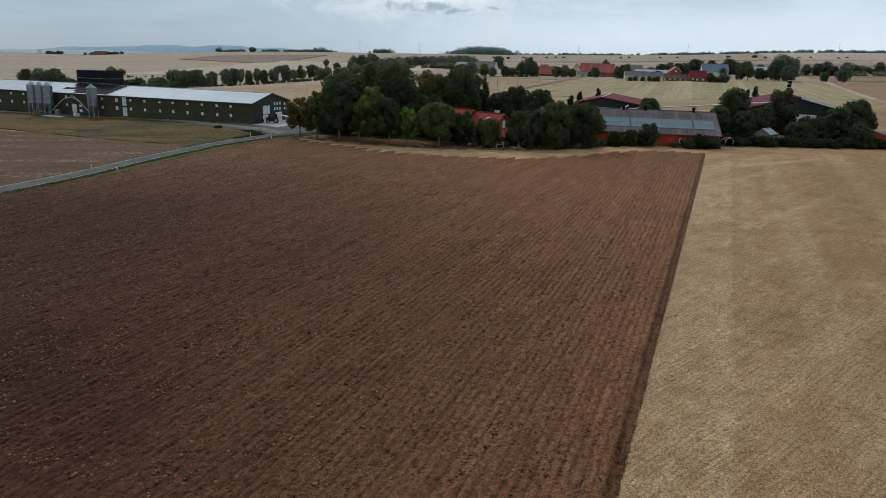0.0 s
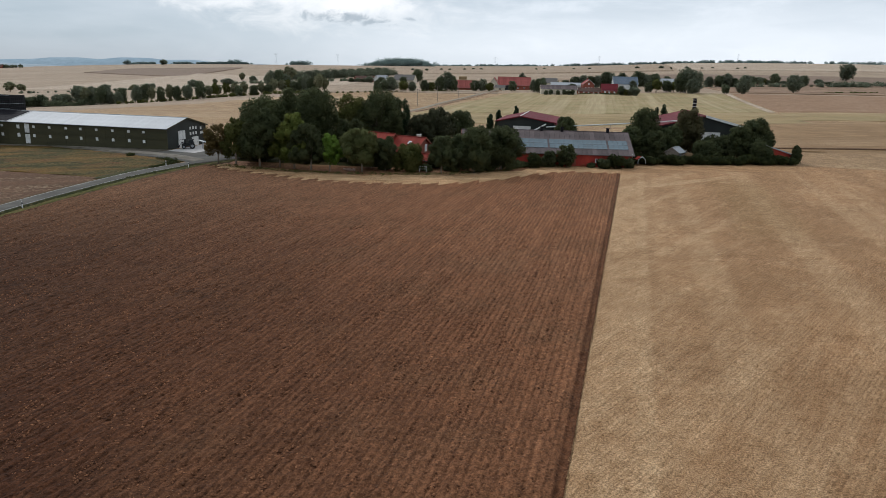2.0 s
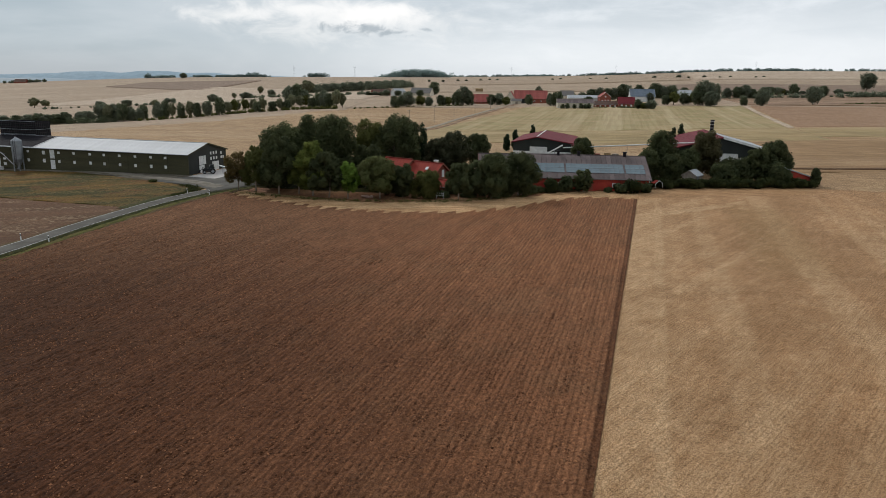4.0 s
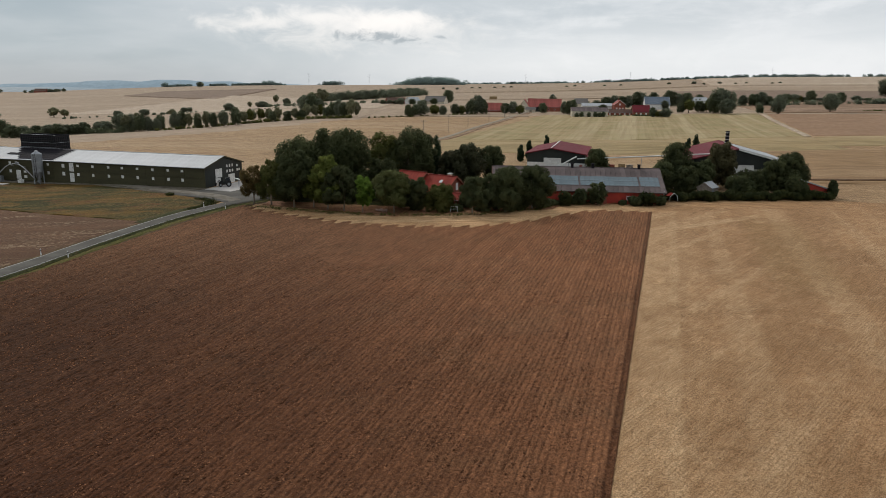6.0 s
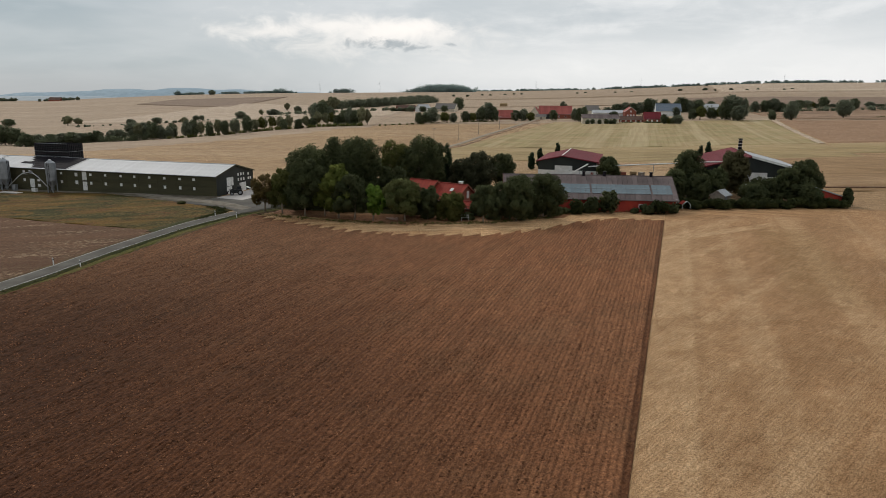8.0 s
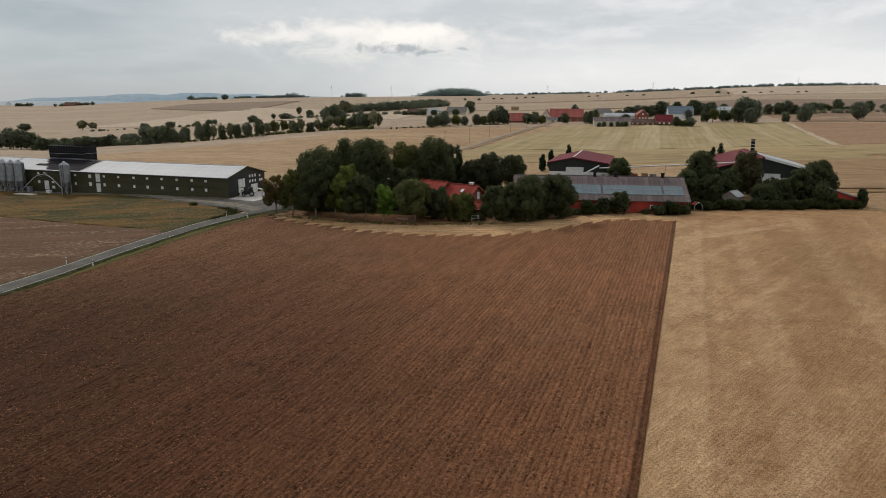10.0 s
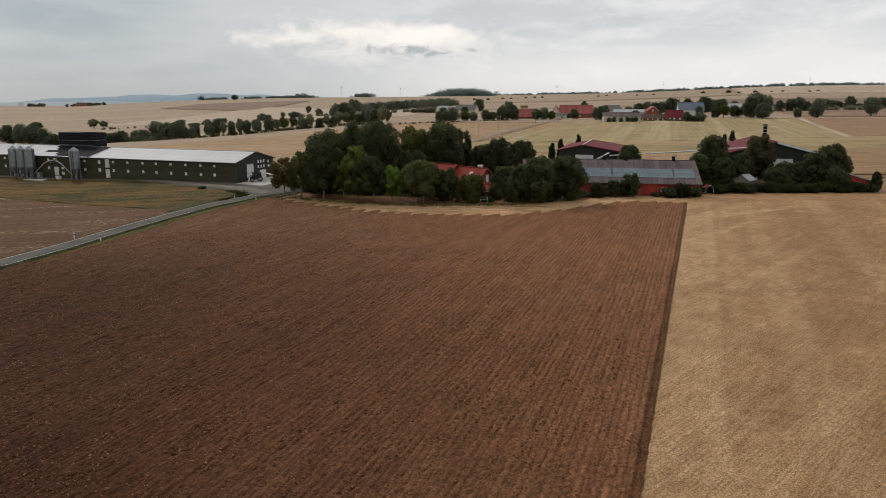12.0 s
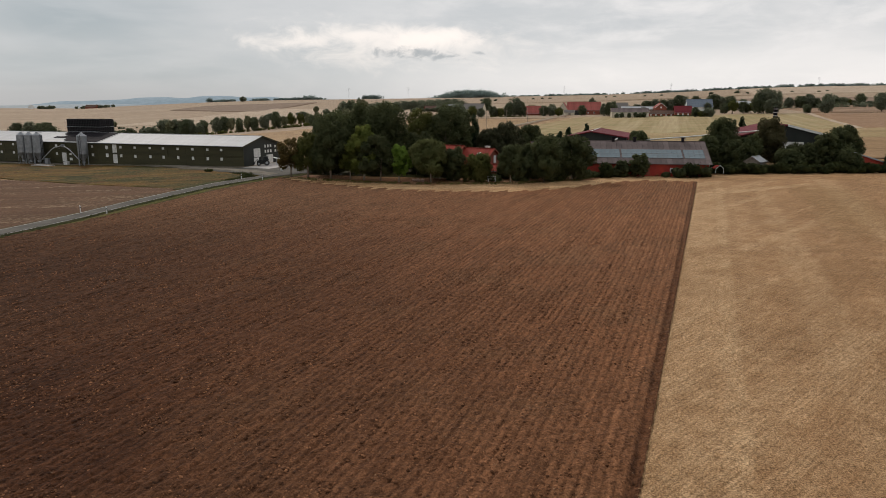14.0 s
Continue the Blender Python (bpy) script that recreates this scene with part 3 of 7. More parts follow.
# ---- mesh helpers ----
def mesh_from(name, verts, faces, mat, smooth=False):
    me = bpy.data.meshes.new(name)
    me.from_pydata([tuple(v) for v in verts], [], faces)
    me.materials.append(mat)
    if smooth:
        me.shade_smooth()
    return me


def part(name, shape, mat, parent, label="", smooth=False):
    """Link a shape (verts, faces), or a ready mesh, as one mesh object under a thing or a part."""
    me = shape if isinstance(shape, bpy.types.Mesh) else mesh_from(name, *shape, mat, smooth)
    ob = new(name, me)
    ob.parent = parent
    return tagged(ob, label)


def thing(name, m, label, category, group="", kind=""):
    ob = new(name)
    ob.matrix_basis = m
    return tagged(ob, label, category, group, kind)


def box(x0, x1, y0, y1, z0, z1):
    v = [(x, y, z) for z in (z0, z1) for x, y in ((x0, y0), (x1, y0), (x1, y1), (x0, y1))]
    return v, [(3, 2, 1, 0), (4, 5, 6, 7), (0, 1, 5, 4), (1, 2, 6, 5), (2, 3, 7, 6), (3, 0, 4, 7)]


def join(*shapes):
    verts, faces = [], []
    for v, f in shapes:
        k = len(verts)
        verts += list(v)
        faces += [tuple(i + k for i in one) for one in f]
    return verts, faces


def slab(a, b, c, d, thick):
    """A board of that thickness below the quad a b c d."""
    a, b, c, d = (Vector(p) for p in (a, b, c, d))
    nrm = (b - a).cross(d - a).normalized() * thick
    v = [a, b, c, d, a - nrm, b - nrm, c - nrm, d - nrm]
    return [tuple(p) for p in v], [(0, 1, 2, 3), (7, 6, 5, 4), (1, 0, 4, 5), (2, 1, 5, 6), (3, 2, 6, 7), (0, 3, 7, 4)]


def prism(profile, y0, y1):
    """A profile of (x, z) points, drawn out from y0 to y1."""
    k = len(profile)
    v = [(x, y0, z) for x, z in profile] + [(x, y1, z) for x, z in profile]
    f = [tuple(range(k)), tuple(range(2 * k - 1, k - 1, -1))]
    f += [(i, i + k, (i + 1) % k + k, (i + 1) % k) for i in range(k)]
    return v, f


def tube(points, radii, sides=8):
    """A tapered tube along points."""
    verts, faces = [], []
    pts = [Vector(p) for p in points]
    for i, p in enumerate(pts):
        d = (pts[min(i + 1, len(pts) - 1)] - pts[max(i - 1, 0)]).normalized()
        a = d.orthogonal().normalized()
        b = d.cross(a)
        r = radii[i] if isinstance(radii, (list, tuple)) else radii
        for k in range(sides):
            t = 2 * math.pi * k / sides
            verts.append(tuple(p + (a * math.cos(t) + b * math.sin(t)) * r))
    for i in range(len(pts) - 1):
        for k in range(sides):
            k2 = (k + 1) % sides
            faces.append((i * sides + k, i * sides + k2, (i + 1) * sides + k2, (i + 1) * sides + k))
    faces.append(tuple(range(sides - 1, -1, -1)))
    faces.append(tuple(range((len(pts) - 1) * sides, len(pts) * sides)))
    return verts, faces


def grid_mesh(name, X, Y, Z, mat, smooth=True):
    """A sheet from three arrays of the same shape."""
    r, c = X.shape
    me = bpy.data.meshes.new(name)
    me.vertices.add(r * c)
    me.vertices.foreach_set("co", np.stack([X, Y, Z], -1).astype(np.float32).ravel())
    i = np.arange(r * c).reshape(r, c)
    quads = np.stack([i[:-1, :-1], i[:-1, 1:], i[1:, 1:], i[1:, :-1]], -1).reshape(-1, 4)
    me.loops.add(quads.size)
    me.loops.foreach_set("vertex_index", quads.ravel().astype(np.int32))
    me.polygons.add(len(quads))
    me.polygons.foreach_set("loop_start", np.arange(0, quads.size, 4, dtype=np.int32))
    me.update(calc_edges=True)
    me.materials.append(mat)
    if smooth:
        me.shade_smooth()
    return me


def value_noise(x, y, seed=0):
    """Smooth lattice noise in -1..1 on arrays."""
    def lattice(i, j):
        h = (i * 374761393 + j * 668265263 + seed * 2246822519) & 0xFFFFFFFF
        h = ((h ^ (h >> 13)) * 1274126177) & 0xFFFFFFFF
        return ((h ^ (h >> 16)) & 0xFFFF) / 32767.5 - 1
    xi, yi = np.floor(x).astype(np.int64), np.floor(y).astype(np.int64)
    fx, fy = x - xi, y - yi
    fx, fy = fx * fx * (3 - 2 * fx), fy * fy * (3 - 2 * fy)
    a = lattice(xi, yi) * (1 - fx) + lattice(xi + 1, yi) * fx
    b = lattice(xi, yi + 1) * (1 - fx) + lattice(xi + 1, yi + 1) * fx
    return a * (1 - fy) + b * fy


# Gentle relief: heights on a net of bearings (x over y) and distances.
DIST = [0, 60, 150, 280, 400, 520, 750, 1050, 1500, 2500, 3100, 5200]
BEAR = [-0.72, -0.45, -0.2, 0.0, 0.15, 0.3, 0.5]
HIGH = [
    [0, -1.0, -0.3, -3.0, -10, -16.5, -20, -22, -18, -8, -30, -60],
    [0, -0.2, 0.55, 0.4, -2.6, -6.4, -9, -11, -3, 20, 0, -60],
    [0, 0.0, 0.8, 2.0, 3.5, 4.8, 4.5, 3, 9, 30, 10, -60],
    [0, 0.1, 0.9, 2.4, 4.2, 5.8, 7, 8, 15, 36, 15, -60],
    [0, 0.1, 1.0, 3.0, 5.0, 7.0, 9.5, 13, 22, 46, 25, -60],
    [0, 0.1, 1.2, 4.5, 6.5, 8.8, 13, 19, 31, 63, 40, -60],
    [0, 0.1, 1.4, 6.0, 8.0, 9.6, 15, 22, 36, 70, 45, -60],
]


def smooth_table(v, knots, rows):
    """Cubic Hermite interpolation through rows (one per knot), for an array v."""
    k = np.asarray(knots, float)
    r = np.asarray(rows, float)
    d = np.diff(k)
    slope = (r[1:] - r[:-1]) / d.reshape((-1,) + (1,) * (r.ndim - 1))
    tang = np.concatenate([slope[:1], (slope[1:] + slope[:-1]) / 2, slope[-1:]])
    v = np.clip(v, k[0], k[-1])
    i = np.clip(np.searchsorted(k, v, side="right") - 1, 0, len(k) - 2)
    return i, (v - k[i]) / d[i], d[i], r, tang


def hermite(i, u, d, r, tang, pick=None):
    if pick is None:
        p0, p1, m0, m1 = r[i], r[i + 1], tang[i], tang[i + 1]
    else:
        p0, p1, m0, m1 = r[i, pick], r[i + 1, pick], tang[i, pick], tang[i + 1, pick]
    a, b = 2 * u ** 3 - 3 * u ** 2 + 1, u ** 3 - 2 * u ** 2 + u
    return a * p0 + b * d * m0 + (1 - a) * p1 + (u ** 3 - u ** 2) * d * m1


def land(x, y):
    """Height of the land at x, y (numbers or arrays)."""
    x, y = np.asarray(x, float), np.asarray(y, float)
    b = x / np.maximum(y, 70.0)
    lines = np.array([hermite(*smooth_table(y, DIST, row)) for row in HIGH])
    j, u, d, _, _ = smooth_table(b, BEAR, np.zeros(len(BEAR)))
    k = np.asarray(BEAR, float)
    slope = np.array([(lines[n + 1] - lines[n]) / (k[n + 1] - k[n]) for n in range(len(k) - 1)])
    tang = np.concatenate([slope[:1], (slope[1:] + slope[:-1]) / 2, slope[-1:]])
    take = lambda a, n: np.take_along_axis(a.reshape(len(k), -1), n.reshape(1, -1), 0).reshape(n.shape) if n.ndim else a[n]
    a, bb = 2 * u ** 3 - 3 * u ** 2 + 1, u ** 3 - 2 * u ** 2 + u
    z = a * take(lines, j) + bb * d * take(tang, j) + (1 - a) * take(lines, j + 1) + (u ** 3 - u ** 2) * d * take(tang, j + 1)
    return z if z.ndim else float(z)

# ---- the land ----
def ground_sheet():
    ys = np.array([-400, -200, -100, -50, *np.arange(0, 300, 10), *(300 * 1.035 ** np.arange(0, 84))])
    bs = np.array([-8, -5, -3, -2, -1.5, *np.arange(-1.2, 1.21, 0.03), 1.5, 2, 3, 5, 8])
    B, Y = np.meshgrid(bs, ys)
    X = B * np.maximum(Y, 70.0)
    V, U = X * 0.977 - Y * 0.211, X * 0.211 + Y * 0.977
    tilled = np.clip((96 - U) / 12, 0, 1) * np.clip((V + 74) / 8, 0, 1) * np.clip((140 - V) / 10, 0, 1)
    me = grid_mesh("ground", X, Y, land(X, Y) - 0.6 * tilled, TAN)
    # ground past the hedges takes the tan with haze in its colour
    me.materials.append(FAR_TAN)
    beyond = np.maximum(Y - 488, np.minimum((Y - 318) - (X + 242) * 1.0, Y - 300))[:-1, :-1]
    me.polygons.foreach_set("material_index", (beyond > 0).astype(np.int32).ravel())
    return new("ground", me)


tagged(ground_sheet(), "rolling farmland covered in dry tan stubble", "ground", kind="structure")


def drape(name, corners, mat, label, category, lift=0.03, n=(24, 24), ragged=0.0, kind="structure"):
    """A field or lane lying on the land: a quad of corners (near left, near right, far right, far left)."""
    k = [np.concatenate([[0, 0.004], np.linspace(0, 1, m)[1:-1], [0.996, 1]]) for m in n]
    s, t = np.meshgrid(*k)
    a, b, c, d = (np.array(p, float) for p in corners)
    p = ((1 - s) * (1 - t))[..., None] * a + (s * (1 - t))[..., None] * b + (s * t)[..., None] * c + ((1 - s) * t)[..., None] * d
    X, Y = p[..., 0], p[..., 1]
    if ragged:
        edge = np.maximum.reduce([s == 0, s == 1, t == 0, t == 1]) * ragged
        X = X + edge * value_noise(X / 6, Y / 6, 3)
        Y = Y + edge * value_noise(X / 5, Y / 5, 4)
    far = np.hypot(X, Y)
    rise = lift + np.maximum(far - 220, 0) * 0.0006
    Z = land(X, Y) + np.where((s == 0) | (s == 1) | (t == 0) | (t == 1), -rise, rise)
    return tagged(new(name, grid_mesh(name, X, Y, Z, mat)), label, category, kind=kind)


def strip(name, line, width, mat, label, category, lift=0.05, step=2.0, wobble=0.0, shift=0.0):
    """A lane of one width along a line, lying on the land."""
    pts = [Vector((*p, 0)) for p in line]
    dense = []
    for i in range(len(pts) - 1):
        p0, p3 = pts[max(i - 1, 0)], pts[min(i + 2, len(pts) - 1)]
        k = max(2, int((pts[i + 1] - pts[i]).length / step))
        for j in range(k):
            u = j / k
            m0, m1 = (pts[i + 1] - p0) * 0.5, (p3 - pts[i]) * 0.5
            dense.append(pts[i] * (2 * u**3 - 3 * u**2 + 1) + m0 * (u**3 - 2 * u**2 + u) + pts[i + 1] * (3 * u**2 - 2 * u**3) + m1 * (u**3 - u**2))
    dense.append(pts[-1])
    X, Y = [], []
    for i, p in enumerate(dense):
        d = (dense[min(i + 1, len(dense) - 1)] - dense[max(i - 1, 0)]).normalized()
        side = Vector((d.y, -d.x, 0))
        row = []
        for k in (0, 0, 1, 2, 3, 4, 4):
            off = shift + (k / 4 - 0.5) * width
            if wobble and k in (0, 4):
                off += wobble * noise.noise((p.x * 0.35 + k * 9, p.y * 0.35, 3.0))
            row.append(p + side * off)
        X.append([q.x for q in row])
        Y.append([q.y for q in row])
    X, Y = np.array(X), np.array(Y)
    Z = land(X, Y) + lift + np.maximum(np.hypot(X, Y) - 220, 0) * 0.0007
    # the edges run down into the ground
    Z[:, (0, -1)] -= 2 * lift + 0.1
    X[:, 0] += 0.03 * np.sign(X[:, 0] - X[:, 3])
    X[:, -1] += 0.03 * np.sign(X[:, -1] - X[:, 3])
    return tagged(new(name, grid_mesh(name, X, Y, Z, mat, False)), label, category, kind="structure")


ROW = np.array((0.211, 0.977))
CROSS = np.array((0.977, -0.211))
EDGE = -1.0


def field_end(v):
    """How far the tilled rows run, with the ragged teeth where each pass stopped."""
    base = np.interp(v, [-80, -74.3, -55.7, -42.6, -30.3, -22.6, -17.7, -12, -0.9], [122, 118.8, 113.6, 113.8, 118, 125.8, 134.5, 141.5, 143.2])
    saw = np.where(v < -12.0, (v + 80.0) / 3.05, (v + 12.0) / 3.05 + 0.14) % 1.0
    tooth = np.where(saw < 0.82, saw / 0.82, (1 - saw) / 0.18)
    return base + 3.0 * (tooth - 0.5) * np.clip((-v - 1.0) / 3, 0.4, 1)


def ploughed_field():
    v = np.linspace(-81.2, EDGE, 1070)
    u = np.array([-60, -20, 5, *np.arange(14, 62, 0.2), *np.arange(62, 92, 0.36), *np.linspace(92, 143, 95)])
    V, U = np.meshgrid(v, u)
    end = field_end(V)
    U = np.where(U > 80, 80 + (U - 80) * (end - 80) / (143 - 80), U)
    wander = 0.07 * value_noise(V / 0.6, U / 0.9, 15) + 0.06 * value_noise(V / 4, U / 5, 17)
    wave = np.abs(np.sin(np.pi * (V + wander) / 0.5))
    strength = 0.8 + 0.25 * value_noise(V / 1.9, U / 14, 16)
    ridge = 0.078 * strength * (wave ** 0.55 - 0.75) + np.cos(2 * np.pi * (V + wander) / 2.8 + 1) * 0.03
    clod = 0.06 * value_noise(V / 0.32, U / 0.5, 1) + 0.06 * value_noise(V / 0.16, U / 0.26, 2)
    rim = -0.2 * np.clip((98 - U) / 14, 0.2, 1) * np.exp(-((V - EDGE + 0.3) / 0.28) ** 2) + 0.06 * np.exp(-((V - EDGE + 1.1) / 0.35) ** 2)
    X, Y = V * CROSS[0] + U * ROW[0], V * CROSS[1] + U * ROW[1]
    Z = land(X, Y) + 0.22 + ridge * np.clip((EDGE - 0.8 - V) / 0.3, 0.4, 1) + clod + rim
    Z[:, 0] -= 0.2
    Z[-1, :] -= 0.12
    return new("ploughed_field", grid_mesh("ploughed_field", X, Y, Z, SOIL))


tagged(ploughed_field(), "freshly tilled red-brown field with straight clod rows", "field", kind="structure")


def stubble_field():
    v = np.concatenate([np.arange(EDGE - 0.1, 30, 0.3), np.linspace(30, 150, 80)])
    u = np.array([-60, -20, 5, *np.arange(14, 62, 0.3), *np.linspace(62.5, 168, 150)])
    V, U = np.meshgrid(v, u)
    X, Y = V * CROSS[0] + U * ROW[0], V * CROSS[1] + U * ROW[1]
    Z = land(X, Y) + 0.2 + 0.018 * value_noise(V / 0.7, U / 0.7, 8) + 0.012 * value_noise(V / 3, U / 4, 9)
    Z[:, 0] -= 0.26
    Z[:, :3] += 0.035 * value_noise(V[:, :3] / 0.5, U[:, :3] / 0.9, 12)
    return new("stubble_field", grid_mesh("stubble_field", X, Y, Z, STUBBLE))


tagged(stubble_field(), "golden cut straw stubble beside the tilled soil", "field", kind="structure")


def headland():
    v = np.linspace(-83, EDGE + 0.3, 420)
    t = np.linspace(0, 1, 14)
    V, T = np.meshgrid(v, t)
    U = field_end(V) - 1.3 + T * 20
    X, Y = V * CROSS[0] + U * ROW[0], V * CROSS[1] + U * ROW[1]
    return new("headland", grid_mesh("headland", X, Y, land(X, Y) + 0.1 + 0.03 * value_noise(X / 0.8, Y / 0.8, 6), HEADSTRAW))


tagged(headland(), "strip of straw stubble between tilled soil and trees", "field", kind="structure")

def pebbles(name, u0, u1, v0, v1, count, small, large, mat, label, seed, lift, flat=0.7):
    """Loose lumps strewn over a field, each an uneven octahedron."""
    rng = np.random.default_rng(seed)
    U, V = u0 + (u1 - u0) * rng.random(3 * count) ** 1.25, v0 + (v1 - v0) * rng.random(3 * count)
    drift = value_noise(V / 1.6, U / 2.6, seed + 40) + 0.5 * value_noise(V / 0.6, U / 0.9, seed + 41)
    keep = np.argsort(-(drift + 0.55 * rng.normal(size=3 * count)))[:count]
    U, V = U[keep], V[keep]
    V = np.round(V / 0.5) * 0.5 + rng.normal(size=count) * 0.15
    X, Y = V * CROSS[0] + U * ROW[0], V * CROSS[1] + U * ROW[1]
    c = np.stack([X, Y, land(X, Y) + lift], -1)
    r = (small + (large - small) * rng.random(count) ** 3)[:, None]
    t = rng.random(count) * 6.28
    a = np.stack([np.cos(t), np.sin(t), rng.normal(size=count) * 0.2], -1) * r * (0.8 + 0.5 * rng.random((count, 1)))
    b = np.stack([-np.sin(t), np.cos(t), rng.normal(size=count) * 0.2], -1) * r * (0.6 + 0.5 * rng.random((count, 1)))
    h = np.stack([rng.normal(size=count) * 0.02, rng.normal(size=count) * 0.02, r[:, 0] * flat], -1)
    P = np.stack([c + a, c + b, c - a, c - b, c + h, c - h], 1).reshape(-1, 3)
    base = np.array([(0, 1, 4), (1, 2, 4), (2, 3, 4), (3, 0, 4), (1, 0, 5), (2, 1, 5), (3, 2, 5), (0, 3, 5)])
    F = (np.arange(count)[:, None, None] * 6 + base).reshape(-1, 3)
    me = bpy.data.meshes.new(name)
    me.vertices.add(len(P))
    me.vertices.foreach_set("co", P.astype(np.float32).ravel())
    me.loops.add(F.size)
    me.loops.foreach_set("vertex_index", F.ravel().astype(np.int32))
    me.polygons.add(len(F))
    me.polygons.foreach_set("loop_start", np.arange(0, F.size, 3, dtype=np.int32))
    me.update(calc_edges=True)
    me.materials.append(mat)
    return tagged(new(name, me), label, "soil", kind="stuff")


pebbles("soil_clods", 18, 88, -79, EDGE - 1.0, 60000, 0.03, 0.13, CLOD, "loose clods of soil on the tilled rows", 1, 0.2)


def straw_stalks():
    """Short cut stalks on the near stubble, leaning every way."""
    rng = np.random.default_rng(4)
    count = 90000
    U, V = 18 + 62 * rng.random(count) ** 1.3, EDGE + 0.02 + 44 * rng.random(count) ** 1.3
    X, Y = V * CROSS[0] + U * ROW[0], V * CROSS[1] + U * ROW[1]
    c = np.stack([X, Y, land(X, Y) + 0.19], -1)
    t = rng.random(count) * 6.28
    w = 0.008 + 0.012 * rng.random(count)
    a = np.stack([np.cos(t) * w, np.sin(t) * w, 0 * t], -1)
    up = np.stack([rng.normal(size=count) * 0.09, rng.normal(size=count) * 0.09, 0.03 + 0.07 * rng.random(count)], -1)
    P = np.stack([c - a, c + a, c + a * 0.6 + up, c - a * 0.6 + up], 1).reshape(-1, 3)
    me = bpy.data.meshes.new("straw_stalks")
    me.vertices.add(len(P))
    me.vertices.foreach_set("co", P.astype(np.float32).ravel())
    me.loops.add(4 * count)
    me.loops.foreach_set("vertex_index", np.arange(4 * count, dtype=np.int32))
    me.polygons.add(count)
    me.polygons.foreach_set("loop_start", np.arange(0, 4 * count, 4, dtype=np.int32))
    me.update(calc_edges=True)
    me.materials.append(STRAW)
    return tagged(new("straw_stalks", me), "short cut straw stalks standing in the stubble", "straw", kind="stuff")


straw_stalks()

# fields beyond
drape("brown_field", ((-330, 60), (-69, 70), (-64.5, 124), (-300, 166)), BROWN, "brown field with thin pale stubble lines", "field", 0.06, (60, 30), 0.6)
drape("dry_meadow", ((-116, 134), (-63.0, 119.5), (-59.5, 142.5), (-116, 172)), DRYGRASS, "dry olive and ochre meadow beside the lane", "meadow", 0.09, (50, 24), 1.0)
drape("dry_meadow", ((-300, 147), (-115, 134), (-115, 168), (-290, 187)), DRYGRASS, "dry olive and ochre meadow before the barns", "meadow", 0.11, (60, 24), 1.0)
drape("mown_field", ((-44, 258), (116, 238), (126, 309), (-27, 305)), MOWN, "olive-tan mown stubble with pale passes", "field", 0.04, (50, 24), 1.5)
drape("dry_field", ((60, 180), (340, 190), (360, 286), (80, 252)), DULLTAN, "dull tan stubble field past the farmstead", "field", 0.05, (50, 24), 2.5)
drape("mown_field", ((118, 268), (430, 286), (440, 324), (127, 310)), MOWN, "olive-tan mown stubble with pale passes", "field", 0.04, (40, 16), 1.5)
drape("green_field", ((-26, 304), (125, 308), (173, 516), (24, 512)), MEADOW, "pale green regrowing stubble field", "field", 0.07, (60, 40), 2.0)
drape("harrowed_field", ((129, 314), (520, 330), (560, 535), (177, 512)), BARE, "bare reddish brown harrowed field", "field", 0.1, (40, 30))
drape("pale_field", ((-100, 470), (14, 490), (10, 560), (-110, 640)), FAR_TAN, "pale tan stubble field by the hamlet", "field", 0.2)
drape("far_dark_field", ((-960, 1700), (-590, 1390), (-640, 1920), (-950, 1890)), DUSK, "grey-brown turned field far off", "field", 0.6)
drape("hazed_field", ((-660, 960), (-250, 800), (-255, 1180), (-620, 1560)), PALE, "pale stubble field far off, haze painted in", "field", 0.6)
drape("hazed_field", ((-240, 640), (-120, 640), (-150, 1080), (-330, 1060)), PALE, "pale stubble field far off, haze painted in", "field", 0.4)
drape("slope_field", ((205, 780), (440, 690), (640, 1130), (270, 1260)), DUSK, "brown field on the far slope", "field", 0.8)
drape("slope_field", ((-160, 1060), (160, 1000), (150, 1180), (-120, 1500)), FAR_TAN, "tan field on the far slope", "field", 0.6)
drape("slope_field", ((-120, 1520), (420, 1580), (600, 2460), (-150, 2460)), FAR_TAN, "tan field on the far slope", "field", 1.0)
drape("slope_field", ((430, 1580), (1300, 1530), (1900, 2450), (610, 2460)), PALE, "pale field on the far slope, haze painted in", "field", 1.0)

drape("lower_field", ((182, 528), (520, 545), (520, 690), (208, 730)), THINSTRAW, "brown thinly stubbled field behind the tree row", "field", 0.3)
strip("field_margin", ((126, 311), (150, 412), (175, 514)), 3.0, PALE, "pale grass margin between two fields", "margin", 0.1, 8, 0.8)
drape("bare_strip", ((-50, 138.6), (-20, 128.6), (-18, 141), (-50, 145)), BARESOIL, "bare reddish earth under the edge trees", "earth", 0.15, (40, 20), 1.2)
drape("bare_strip", ((-20, 129.5), (10, 141), (12, 147), (-18, 142)), BARESOIL, "bare reddish earth under the edge trees", "earth", 0.155, (40, 20), 1.2)
drape("grove_floor", ((-53, 143.5), (-19, 139.5), (-16, 172), (-50, 174)), ROUGHGRASS, "shaded weedy ground under the grove", "ground cover", 0.17, (30, 24), 1.0)
drape("grove_floor", ((-19, 139.6), (12, 145.5), (8, 172), (-16, 172)), ROUGHGRASS, "shaded weedy ground under the grove", "ground cover", 0.165, (30, 24), 1.0)
